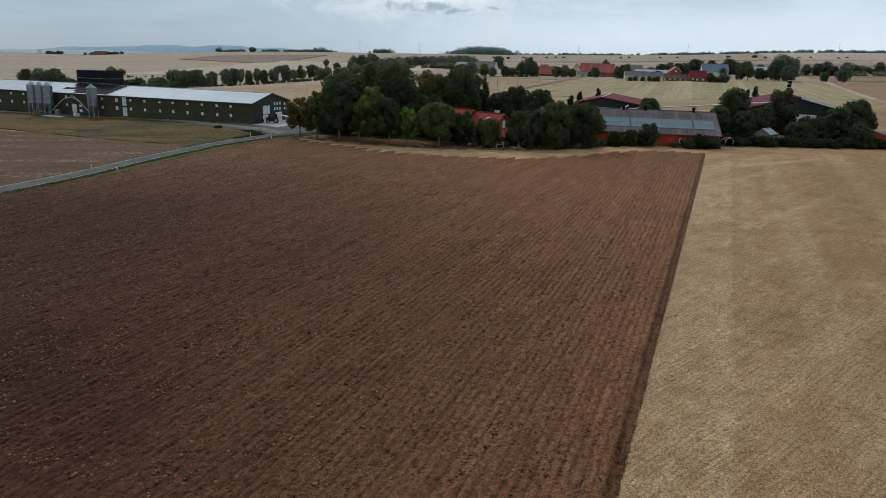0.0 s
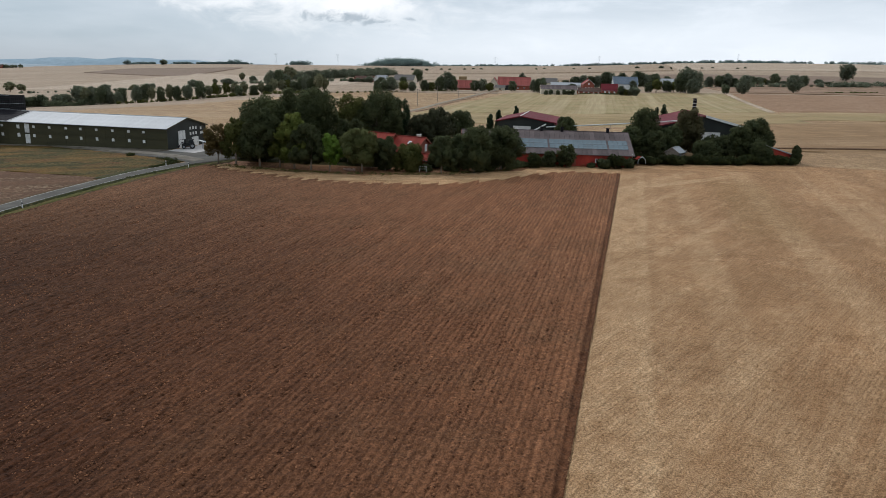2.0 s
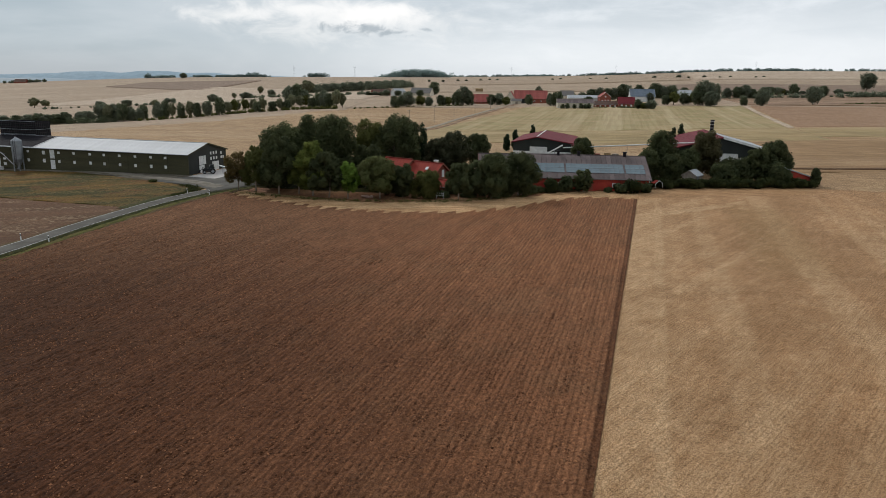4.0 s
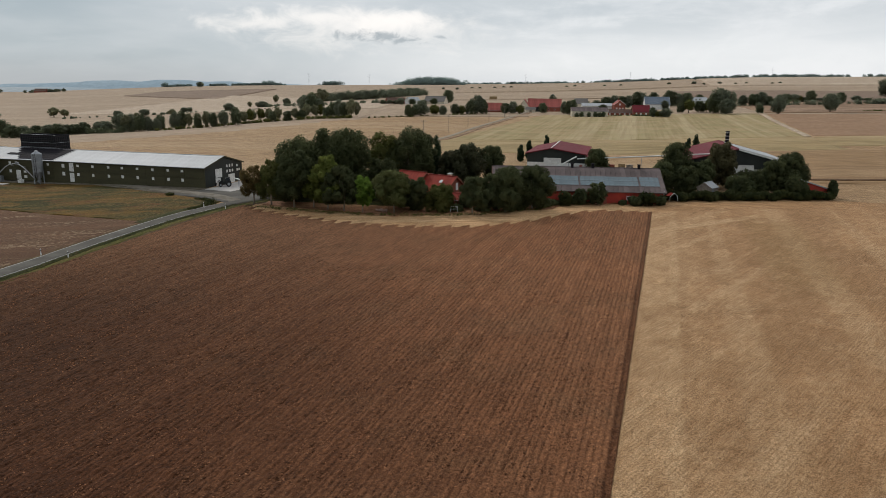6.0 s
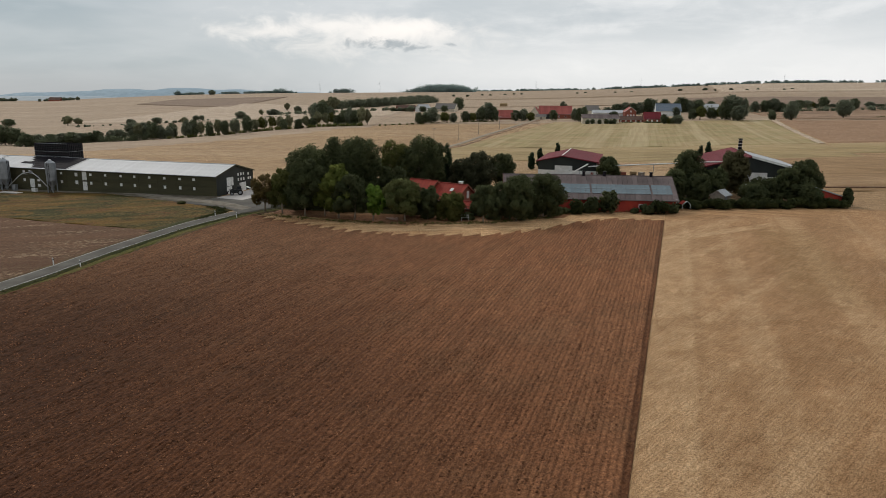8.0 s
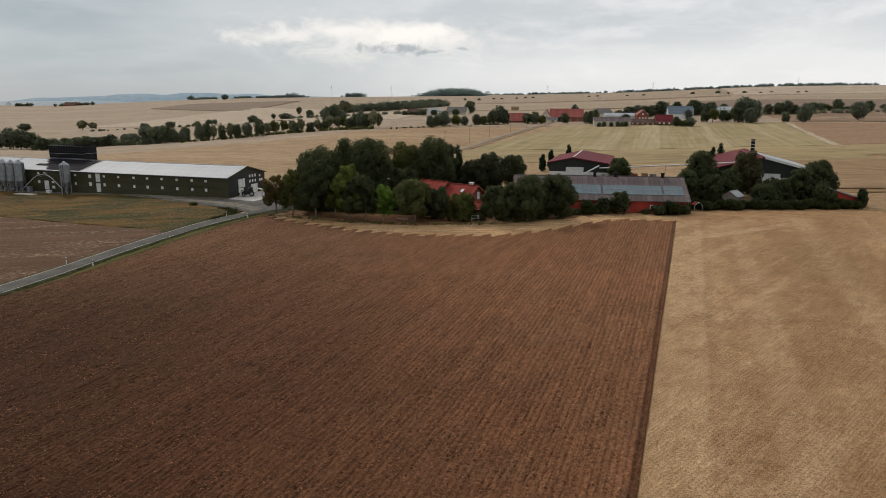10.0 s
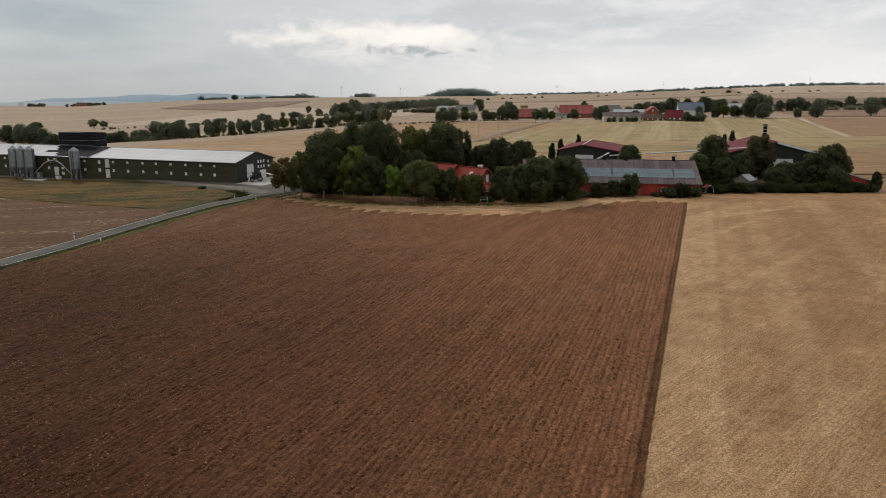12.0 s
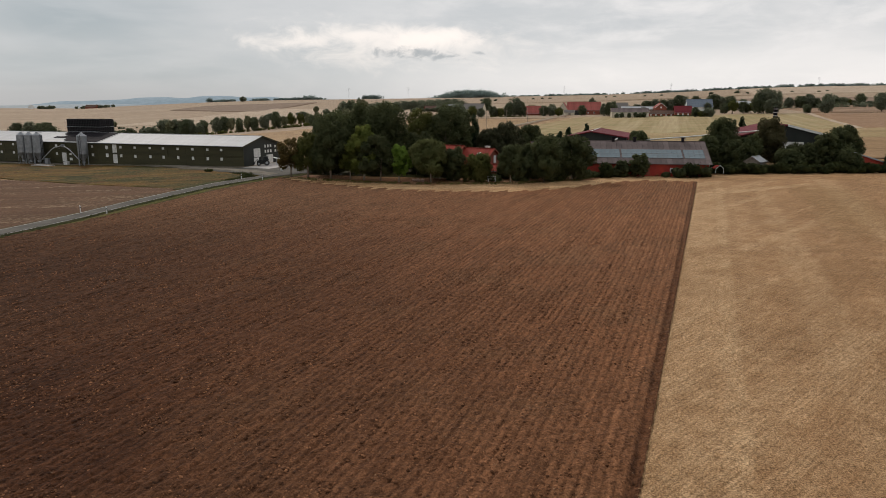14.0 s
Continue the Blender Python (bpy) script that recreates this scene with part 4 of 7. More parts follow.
# lane, verges and farm track
LANE = ((-75.5, 20), (-71.8, 58), (-68.5, 84), (-66.6, 98.7), (-65.1, 108), (-63.1, 118.4), (-61.4, 126.5), (-58.0, 136.5), (-53.0, 146), (-44, 156))
strip("verge", LANE, 1.8, VERGESOIL, "brown earth and thin grass between verge and soil", "verge", 0.13, 1.0, 0.9, 4.5)
strip("verge", LANE, 2.0, GRASS, "green grass verge along the lane", "verge", 0.16, 1.0, 0.9, 3.4)
strip("verge", LANE, 1.3, ROUGHGRASS, "dark grass bank at the lane edge", "verge", 0.19, 1.0, 0.5, 2.35)
strip("verge", LANE[:6], 1.1, VERGESOIL, "thin brown verge along the lane", "verge", 0.14, 1.0, 0.8, -2.2)
strip("verge", LANE[5:8], 2.6, ROUGHGRASS, "dark grass verge beside the meadow", "verge", 0.15, 1.0, 0.9, -2.8)
strip("road", LANE, 3.5, ASPHALT, "narrow grey asphalt lane", "road", 0.22)
strip("edge_line", LANE[:8], 0.16, LINE, "worn white edge line", "road marking", 0.235, 2.0, 0, 1.58)
strip("edge_line", LANE[:8], 0.16, LINE, "worn white edge line", "road marking", 0.235, 2.0, 0, -1.58)
drape("barn_forecourt", ((-215, 180), (-100, 164.5), (-100, 171), (-222, 190)), GRAVEL, "worn gravel and weeds along the barn front", "forecourt", 0.15, (50, 8), 0.9)
drape("barn_forecourt", ((-101, 164.5), (-75.5, 150.6), (-70.0, 160), (-101, 171)), GRAVEL, "worn gravel and weeds along the barn front", "forecourt", 0.145, (30, 8), 0.9)
drape("barn_forecourt", ((-76.5, 150.8), (-58.5, 141.0), (-51, 152), (-62, 168)), ASPHALT, "worn asphalt where the track meets the lane", "forecourt", 0.14, (24, 12), 0.9)
strip("farm_track", ((-57.0, 142.5), (-65, 149.0), (-78, 155.5), (-101, 167), (-130, 170.5), (-170, 176), (-220, 182)), 3.2, TRACK, "pale gravel track in front of the barns", "track", 0.2, 2.0, 0.9)
strip("far_road", ((-46, 262), (-29, 312), (-18.4, 375), (-4.5, 452), (14, 560)), 2.2, DUSTROAD, "narrow road to the hamlet", "road", 0.2, 10)
strip("field_margin", ((-42.5, 262), (-25.5, 312), (-14.9, 375), (-1.0, 452), (17.5, 560)), 1.6, THINSTRAW, "thin grass margin beside the road", "margin", 0.18, 10, 0.6)
strip("field_lane", ((78, 187), (110, 189), (180, 195), (300, 206)), 1.3, BROWN, "dirt lane through stubble", "track", 0.3, 6, 0.6)
drape("yard", ((-70.5, 157.5), (-63, 154.5), (-60, 167), (-67.6, 172)), CONCRETE, "pale concrete apron before the barn door", "yard", 0.16, (14, 14), 0.5)
drape("farm_yard", ((6, 170), (46, 170), (44, 206), (10, 206)), DRYGRASS, "trodden dry grass yard between the sheds", "yard", 0.06, (20, 20), 1.5)


def far_hills():
    """Hills beyond the plain, haze painted into their blue: two low ranges."""
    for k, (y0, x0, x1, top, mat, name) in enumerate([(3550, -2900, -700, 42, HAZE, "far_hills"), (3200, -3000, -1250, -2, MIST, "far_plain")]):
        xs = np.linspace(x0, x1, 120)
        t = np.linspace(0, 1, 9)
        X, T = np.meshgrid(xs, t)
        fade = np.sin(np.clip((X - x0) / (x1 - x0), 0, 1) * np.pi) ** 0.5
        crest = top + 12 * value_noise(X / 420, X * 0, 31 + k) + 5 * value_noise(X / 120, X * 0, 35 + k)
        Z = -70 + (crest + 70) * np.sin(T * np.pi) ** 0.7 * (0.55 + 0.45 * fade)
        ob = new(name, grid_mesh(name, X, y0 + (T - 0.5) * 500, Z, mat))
        tagged(ob, "low hills with blue-grey haze painted in" if k == 0 else "pale plain before the hills, mist painted in", "hills", kind="structure")


far_hills()


# ---- buildings ----
def opening(parent, wall, L, W, at, z, w, h, what, mat=None):
    """A window (frame, pane) or a door standing a little proud of a wall: f front, b back, l left, r right."""
    def turn(v):
        out = []
        for x, y, zz in v:
            if wall == "f":
                out.append((at + x, -y, z + zz))
            elif wall == "r":
                out.append((L + y, at + x, z + zz))
            elif wall == "l":
                out.append((-y, at + x, z + zz))
            else:
                out.append((at + x, W + y, z + zz))
        return out
    if what == "door":
        v, f = box(0, w, -0.02, 0.07, 0, h)
        d = part("door", (turn(v), f), mat or WHITE, parent)
        v, f = box(w * 0.82, w * 0.86, 0.07, 0.12, h * 0.45, h * 0.55)
        part("handle", (turn(v), f), ZINC, d)
        v, f = join(box(-0.08, 0, -0.02, 0.1, 0, h), box(w, w + 0.08, -0.02, 0.1, 0, h), box(-0.08, w + 0.08, -0.02, 0.1, h, h + 0.08))
        part("door_frame", (turn(v), f), mat or WHITE, d)
        return d
    t = min(0.14, w * 0.16)
    v, f = join(box(0, w, -0.02, 0.08, 0, t), box(0, w, -0.02, 0.08, h - t, h), box(0, t, -0.02, 0.08, t, h - t), box(w - t, w, -0.02, 0.08, t, h - t))
    win = part("window", (turn(v), f), WHITE, parent)
    v, f = box(t, w - t, -0.02, 0.03, t, h - t)
    part("pane", (turn(v), f), mat or GLASS, win)
    return win


def gabled(name, m, L, W, eave, ridge, wall, roof, label, category="building", over=0.4, sheets=10, openings=(), gable=None, base=None,
           skew=0.5, group="", ridge_mat=None, back_roof=None):
    """A house or barn with its ridge along local x, front wall at y = 0. openings: (wall, at, z, width, height, kind, material)."""
    b = thing(name, m, label, category, group)
    t = 0.25
    part("wall", box(0, L, 0, t, -0.6, eave), wall, b)
    part("wall", box(0, L, W - t, W, -0.6, eave), wall, b)
    top = W * skew
    for x0 in (0, L - t):
        prof = [(t, -0.6), (W - t, -0.6), (W - t, eave), (top, ridge - 0.05), (t, eave)]
        v, f = prism(prof, 0, t)
        part("gable_wall", ([(x0 + y, x, z) for x, y, z in v], f), gable or wall, b)
    if base:
        h, mat = base
        part("plinth", box(-0.03, L + 0.03, -0.03, W + 0.03, -0.6, h), mat, b)
    rise = (ridge - eave) / top
    rise_b = (ridge - eave) / (W - top)
    step = (L + 2 * over) / sheets
    zf, zb = eave - over * rise, eave - over * rise_b
    front = mesh_from("roof_sheet", *slab((0.0, -over, zf + 0.14), (step - 0.03, -over, zf + 0.14), (step - 0.03, top, ridge + 0.14), (0.0, top, ridge + 0.14), 0.14), roof)
    back = mesh_from("roof_sheet", *slab((0.0, top + 0.004, ridge + 0.14), (step - 0.03, top + 0.004, ridge + 0.14), (step - 0.03, W + over, zb + 0.14), (0.0, W + over, zb + 0.14), 0.14), back_roof or roof)
    for k in range(sheets):
        for me in (front, back):
            part("roof_sheet", me, roof, b).location = (-over + k * step, 0, 0)
    part("ridge_cap", box(-over, L + over, top - 0.18, top + 0.18, ridge + 0.1, ridge + 0.2), ridge_mat or roof, b)
    part("gutter", box(-over, L + over, -over - 0.12, -over - 0.003, zf + 0.02, zf + 0.14), ridge_mat or ZINC, b)
    for x0 in (-over - 0.06, L + over + 0.003):
        part("verge_board", join(
            ([(x0, -over, zf - 0.1), (x0 + 0.055, -over, zf - 0.1), (x0 + 0.055, top, ridge - 0.1), (x0, top, ridge - 0.1),
              (x0, -over, zf + 0.18), (x0 + 0.055, -over, zf + 0.18), (x0 + 0.055, top, ridge + 0.18), (x0, top, ridge + 0.18)],
             [(3, 2, 1, 0), (4, 5, 6, 7), (0, 1, 5, 4), (1, 2, 6, 5), (2, 3, 7, 6), (3, 0, 4, 7)]),
            ([(x0, top, ridge - 0.1), (x0 + 0.055, top, ridge - 0.1), (x0 + 0.055, W + over, zb - 0.1), (x0, W + over, zb - 0.1),
              (x0, top, ridge + 0.18), (x0 + 0.055, top, ridge + 0.18), (x0 + 0.055, W + over, zb + 0.18), (x0, W + over, zb + 0.18)],
             [(3, 2, 1, 0), (4, 5, 6, 7), (0, 1, 5, 4), (1, 2, 6, 5), (2, 3, 7, 6), (3, 0, 4, 7)])), ridge_mat or wall, b)
    for o in openings:
        opening(b, o[0], L, W, *o[1:])
    return b


def place(x, y, turn=0.0, up=0.0):
    return pose(x, y, land(x, y) + up, 0, 0, turn)


# the long hen barns: s runs along their front from the corner by the lane
BARN_TURN = -10.96
AX, AY = (0.981, -0.19), (0.19, 0.981)


def barn_at(s, t=0.0):
    return -71.4 - s * AX[0] + t * AY[0], 159.8 - s * AX[1] + t * AY[1]


def hen_barn(s0, s1, windows, extra=(), end=False, cladding=OLIVE):
    L = s1 - s0
    ops = []
    for w in windows:
        for z, h in ((1.47, 0.72), (3.72, 0.56)):
            ops.append(("f", L - (w - s0) - 0.33, z, 0.66, h, "window", WHITE))
    ops += list(extra)
    x, y = barn_at(s1)
    m = pose(x, y, 0.5, 0, 0, BARN_TURN)
    b = gabled("hen_barn", m, L, 16.2, 4.95, 7.0, cladding, SHEET, "long dark olive hen barn with pale metal roof", "barn", 0.35, int(L / 1.15), ops, BLACKGREEN, group="hen barns")
    for z in (0.15, 2.35, 2.6, 4.6):
        part("batten", box(0.02, L - 0.02, -0.07, -0.005, z, z + 0.09), cladding, b)
    k = int(L / 5)
    for i in range(k + 1):
        part("post", box(i * L / k - 0.04, i * L / k + 0.04, -0.05, -0.004, -0.4, 4.85), cladding, b)
    return b


hen_barn(0, 44.5, [6.15, 10.15, 14.55, 19.0, 23.45, 27.55, 32.3, 36.85], [
    ("f", 44.5 - 39.4, -0.1, 1.15, 2.15, "door", WHITE), ("f", 44.5 - 39.4, 2.5, 1.15, 2.1, "door", WHITE),
    ("f", 44.5 - 41.8, 1.4, 0.8, 0.9, "window", WHITE), ("f", 44.5 - 41.8, 3.4, 0.8, 0.9, "window", WHITE),
    ("r", 4.4, 0.0, 1.9, 1.9, "door", WHITE), ("r", 4.4, 2.1, 1.75, 2.1, "window", WHITE), ("r", 6.3, 2.1, 0.85, 2.1, "window", WHITE),
    ("r", 9.9, 0.0, 2.6, 2.3, "door", WHITE),
    ("r", 9.1, 2.9, 0.55, 0.7, "window", WHITE), ("r", 10.3, 2.9, 0.55, 0.7, "window", WHITE), ("r", 11.5, 2.9, 0.55, 0.7, "window", WHITE),
    ("r", 10.3, 4.2, 0.55, 0.7, "window", WHITE), ("r", 11.5, 4.2, 0.55, 0.7, "window", WHITE), ("r", 9.1, 4.2, 0.55, 0.7, "window", WHITE),
    ("r", 13.6, 2.9, 0.55, 0.6, "window", WHITE), ("r", 14.5, 2.9, 0.55, 0.6, "window", WHITE), ("r", 13.6, 4.0, 0.55, 0.6, "window", WHITE)])
mid = hen_barn(44.6, 71.9, [46.2, 58.5, 64.5], [("f", 71.9 - 56.6, -0.1, 1.3, 2.2, "door", WHITE), ("f", 71.9 - 54.2, 1.6, 0.8, 0.5, "window", WHITE), ("f", 71.9 - 54.2, 0.2, 0.9, 0.7, "window", WHITE)], TARRED)
west = hen_barn(72, 150, [74.0 + 4.55 * i for i in range(16)])


def roof_array():
    """Dark panels for the black plant tower's lattice shadow, stepping across the middle barn's front slope."""
    x, y = barn_at(71.9)
    a = thing("roof_panel_array", pose(x, y, 0.5, 0, 0, BARN_TURN), "stepped black panels for the tower's shadow on the pale barn roof", "panel array")
    rise = (7.0 - 4.95) / 8.1
    rows = 6
    for r in range(rows):
        y0, y1 = 0.1 + r * 1.3, 0.1 + (r + 1) * 1.3 - 0.08
        z0, z1 = 4.95 + y0 * rise + 0.26, 4.95 + y1 * rise + 0.26
        first, last = 44.7, (56.0, 57.4, 62.4, 60.6, 62.0, 62.9)[r]
        k = int((last - first) / 1.25)
        me = mesh_from("panel", *slab((0, y0, z0), (1.18, y0, z0), (1.18, y1, z1), (0, y1, z1), 0.08), BLACK)
        for i in range(k):
            part("panel", me, BLACK, a).location = (71.9 - first - (i + 1) * 1.25, 0, 0)
    return a


roof_array()


def plant_tower():
    """The black slatted housing on the ridge of the middle barn, open on top, with pale rails."""
    x, y = barn_at(62.9)
    tower = thing("plant_tower", pose(x, y, 0.5, 0, 0, BARN_TURN), "black slatted air housing standing on the barn ridge", "air housing")
    L, y0, y1, z0, z1 = 11.4, 8.2, 13.4, 6.0, 10.7
    part("wall", box(0, L, y0, y0 + 0.15, z0, z1), BLACK, tower)
    part("wall", box(0, L, y1 - 0.15, y1, z0 - 1.2, z1), BLACK, tower)
    part("wall", box(0, 0.15, y0 + 0.16, y1 - 0.16, z0 - 0.6, z1), BLACK, tower)
    part("wall", box(L - 0.15, L, y0 + 0.16, y1 - 0.16, z0 - 0.6, z1), BLACK, tower)
    part("floor", box(0.16, L - 0.16, y0 + 0.16, y1 - 0.16, z1 - 1.4, z1 - 1.3), BLACK, tower)
    slat = mesh_from("slat", *box(-0.05, 0.05, y0 - 0.09, y0 - 0.003, z0, z1 + 0.05), BLACKGREEN)
    for i in range(20):
        part("slat", slat, BLACKGREEN, tower).location = (0.2 + i * 0.578, 0, 0)
    for z, k in ((8.6, 1), (7.35, 1), (9.7, 0)):
        part("rail", box(-0.4, L + 0.2, y0 - 0.17, y0 - 0.1, z, z + (0.1 if k else 0.05)), ZINC if k else BLACKGREEN, tower)
    tier = mesh_from("tier_board", *box(0.1, L - 0.1, y0 - 0.14, y0 - 0.095, 0, 0.12), TOWERWOOD)
    for z in (6.2, 6.8, 7.9, 8.3, 9.2, 10.15, 10.6):
        part("tier_board", tier, TOWERWOOD, tower).location = (0, 0, z)
    end_tier = mesh_from("tier_board", *box(L + 0.092, L + 0.13, y0, y1, 0, 0.12), TOWERWOOD)
    for z in (6.8, 7.7, 9.3, 10.2):
        part("tier_board", end_tier, TOWERWOOD, tower).location = (0, 0, z)
    side = mesh_from("slat", *box(L + 0.003, L + 0.09, -0.05, 0.05, z0 - 0.6, z1 + 0.05), BLACKGREEN)
    for i in range(8):
        part("slat", side, BLACKGREEN, tower).location = (0, y0 + 0.4 + i * 0.62, 0)
    part("rail", box(L + 0.1, L + 0.17, y0, y1, 8.6, 8.7), ZINC, tower)
    part("rail", box(0.1, L - 0.1, y0 + 0.2, y0 + 0.3, z1, z1 + 0.1), ZINC, tower)
    return tower


plant_tower()


def silo():
    s = thing("feed_silo", pose(0, 0, 0), "galvanised steel feed silo on legs with conical top", "silo", "feed silos beside the barn")
    r = 1.22
    part("body", tube([(0, 0, 3.0), (0, 0, 3.1), (0, 0, 4.9), (0, 0, 4.95), (0, 0, 6.7), (0, 0, 6.75), (0, 0, 7.6)], [r, r, r, r * 1.02, r, r * 1.02, r], 20), ZINC, s, smooth=False)
    part("cone_top", tube([(0, 0, 7.6), (0, 0, 8.25), (0, 0, 8.3)], [r * 1.03, 0.32, 0.3], 20), ZINC, s)
    part("lid", tube([(0, 0, 8.3), (0, 0, 8.45)], [0.36, 0.3], 12), ZINC, s)
    part("hopper", tube([(0, 0, 1.0), (0, 0, 3.0)], [0.25, r], 20), ZINC, s)
    leg = mesh_from("leg", *box(-0.06, 0.06, -0.06, 0.06, -0.3, 3.2), ZINC)
    for k in range(6):
        part("leg", leg, ZINC, s).location = (r * 1.02 * math.cos(k * math.pi / 3), r * 1.02 * math.sin(k * math.pi / 3), 0)
    part("ladder", join(box(-0.25, -0.2, -r - 0.16, -r - 0.1, 0.2, 7.8), box(0.2, 0.25, -r - 0.16, -r - 0.1, 0.2, 7.8), *[box(-0.2, 0.2, -r - 0.15, -r - 0.11, 0.5 + 0.45 * i, 0.54 + 0.45 * i) for i in range(16)]), BLACK, s)
    part("outlet_box", box(-0.35, 0.35, -0.35, 0.35, 0.55, 1.05), ZINC, s)
    return s


first_silo = silo()
x, y = barn_at(47.4, -2.0)
first_silo.matrix_basis = place(x, y, 10, 0.1)
for s_along in (62.4, 65.2, 68.0):
    x, y = barn_at(s_along, -2.2)
    copy_thing(first_silo, place(x, y, s_along * 7, 0.1))


def auger(a, b, c):
    """A pale feed auger rising from a, bending at b, ending at c."""
    mid_a, mid_b = (Vector(a) * 0.25 + Vector(b) * 0.75), (Vector(b) * 0.75 + Vector(c) * 0.25)
    g = thing("feed_auger", pose(0, 0, 0), "pale feed auger tube between silo and barn", "auger")
    part("tube", tube([a, mid_a + Vector((0, 0, 0.15)), Vector(b) + Vector((0, 0, -0.1)), c], 0.12, 10), SHEET, g, smooth=True)
    part("motor", tube([Vector(c) - Vector((0, 0, 0.3)), Vector(c) + Vector((0, 0, 0.4))], 0.26, 10), ZINC, g)
    part("bracket", tube([b, (b[0], b[1] + 1.8, b[2] - 0.6)], 0.05, 6), ZINC, g)
    return g


def auger_point(s, t, z):
    x, y = barn_at(s, t)
    return (x, y, z)


auger(auger_point(61.2, -2.6, 0.8), auger_point(56.6, -2.2, 4.3), auger_point(55.0, -1.4, 4.6))
auger(auger_point(47.9, -2.7, 0.9), auger_point(52.4, -2.3, 4.2), auger_point(54.3, -1.5, 4.5))
x, y = barn_at(59.6, -2.2)
cab = thing("control_cabinet", place(x, y, BARN_TURN, 0.15), "small green-grey metal control cabinet", "cabinet")
part("body", box(-0.55, 0.55, -0.35, 0.35, 0, 1.45), ZINC, cab)
part("door", box(-0.5, 0.5, -0.4, -0.355, 0.1, 1.38), ZINC, cab)
part("roof", box(-0.62, 0.62, -0.45, 0.42, 1.455, 1.53), ZINC, cab)
x, y = barn_at(53.4, -2.0)
crate = thing("white_crate", place(x, y, BARN_TURN, 0.15), "low white plastic crate by the barn door", "crate")
part("body", box(-0.6, 0.6, -0.4, 0.4, 0, 0.7), WHITE, crate)
part("rim", box(-0.66, 0.66, -0.46, 0.46, 0.704, 0.8), WHITE, crate)

# the farmstead
gabled("farmhouse", place(-24.9, 148.8, -31, 0.3), 6.6, 8.0, 2.7, 5.7, BRICK, FARMROOF, "red-tiled brick farmhouse wing among trees", "house", 0.45, 9,
       [("f", 1.0, 1.0, 1.1, 1.3, "window", None), ("f", 4.0, 1.0, 1.1, 1.3, "window", None), ("r", 5.2, 3.2, 0.9, 1.0, "window", None)])
farmhouse = gabled("farmhouse", place(-18.5, 146.1, -31, 0.3), 7.0, 8.0, 2.5, 5.3, BRICK, FARMROOF, "red-tiled brick farmhouse with white gable window", "house", 0.5, 10,
       [("f", 1.2, 0.9, 1.1, 1.3, "window", None), ("f", 4.6, 0.9, 1.1, 1.3, "window", None), ("r", 4.2, 2.5, 0.8, 1.5, "window", WHITE), ("r", 1.6, 0.8, 1.0, 1.2, "window", None)])
part("chimney", box(4.6, 5.3, 4.6, 5.3, 4.6, 5.75), CREAM, farmhouse, "pale rendered chimney")
part("chimney_cap", box(4.5, 5.4, 4.5, 5.4, 5.754, 5.87), WHITE, farmhouse)
part("skylight", slab((4.2, 1.9, 4.14), (4.9, 1.9, 4.14), (4.9, 2.6, 4.63), (4.2, 2.6, 4.63), 0.06), WHITE, farmhouse)
gabled("porch", place(-11.6, 141.0, -31, 0.2), 2.6, 3.0, 1.6, 2.6, BRICK, FARMROOF, "small red-tiled porch beside the farmhouse", "porch", 0.3, 4)

shed = gabled("cattle_shed", place(8.2, 149.0, 0, 0.1), 25.0, 17.0, 2.75, 6.65, REDWALL, ETERNIT, "long red shed with weathered cement-sheet roof", "shed", 0.5, 24,
       [("f", 17.4, 0.9, 0.8, 0.9, "window", None), ("f", 12.2, 0.2, 1.1, 1.9, "door", BRICK), ("f", 20.5, 1.0, 1.2, 0.7, "window", None), ("f", 6.0, 1.0, 1.0, 0.7, "window", None)], gable=GREYROOF, ridge_mat=ETERNIT)
for vx in (6.5, 11.0, 21.0):
    part("roof_vent", join(box(vx - 0.28, vx + 0.28, 8.0, 8.55, 6.6, 7.5), box(vx - 0.4, vx + 0.4, 7.85, 8.7, 7.504, 7.6)), BLACK, shed, "dark roof vent")
part("corner_board", box(25.003, 25.13, -0.1, 0.16, 0, 2.9), WHITE, shed)
for zz in (0.7, 1.5):
    part("rail", box(0, 25, -0.04, -0.005, zz, zz + 0.08), REDWALL, shed)


def solar_field():
    a = thing("solar_array", place(8.2, 149.0, 0, 0.1), "row of pale blue solar panels on the shed roof", "solar panels")
    rise = (6.65 - 2.75) / 8.5
    w, h = 1.02, 1.62
    me = mesh_from("solar_panel", *slab((0, 0, 0), (w - 0.04, 0, 0), (w - 0.04, h, h * rise), (0, h, h * rise), 0.05), SOLAR)
    rim = mesh_from("panel_frame", *join(box(0, w - 0.04, -0.02, 0.0, -0.06, 0.02), box(-0.02, 0.0, -0.02, 0.02, -0.06, 0.02)), ZINC)
    for i in range(23):
        for r in range(2):
            y0 = 1.55 + r * 1.66
            p = part("solar_panel", me, SOLAR, a)
            p.location = (0.4 + i * w + (0.35 if i > 6 else 0) + (0.35 if i > 18 else 0), y0, 2.75 + y0 * rise + 0.26)
            part("panel_frame", rim, ZINC, p)
    return a


solar_field()
gabled("grey_barn", place(-2.5, 156.0, 2, 0.1), 10.5, 13.0, 3.0, 6.0, BRICK, ETERNIT, "old grey-roofed barn joined to the shed", "barn", 0.4, 15)

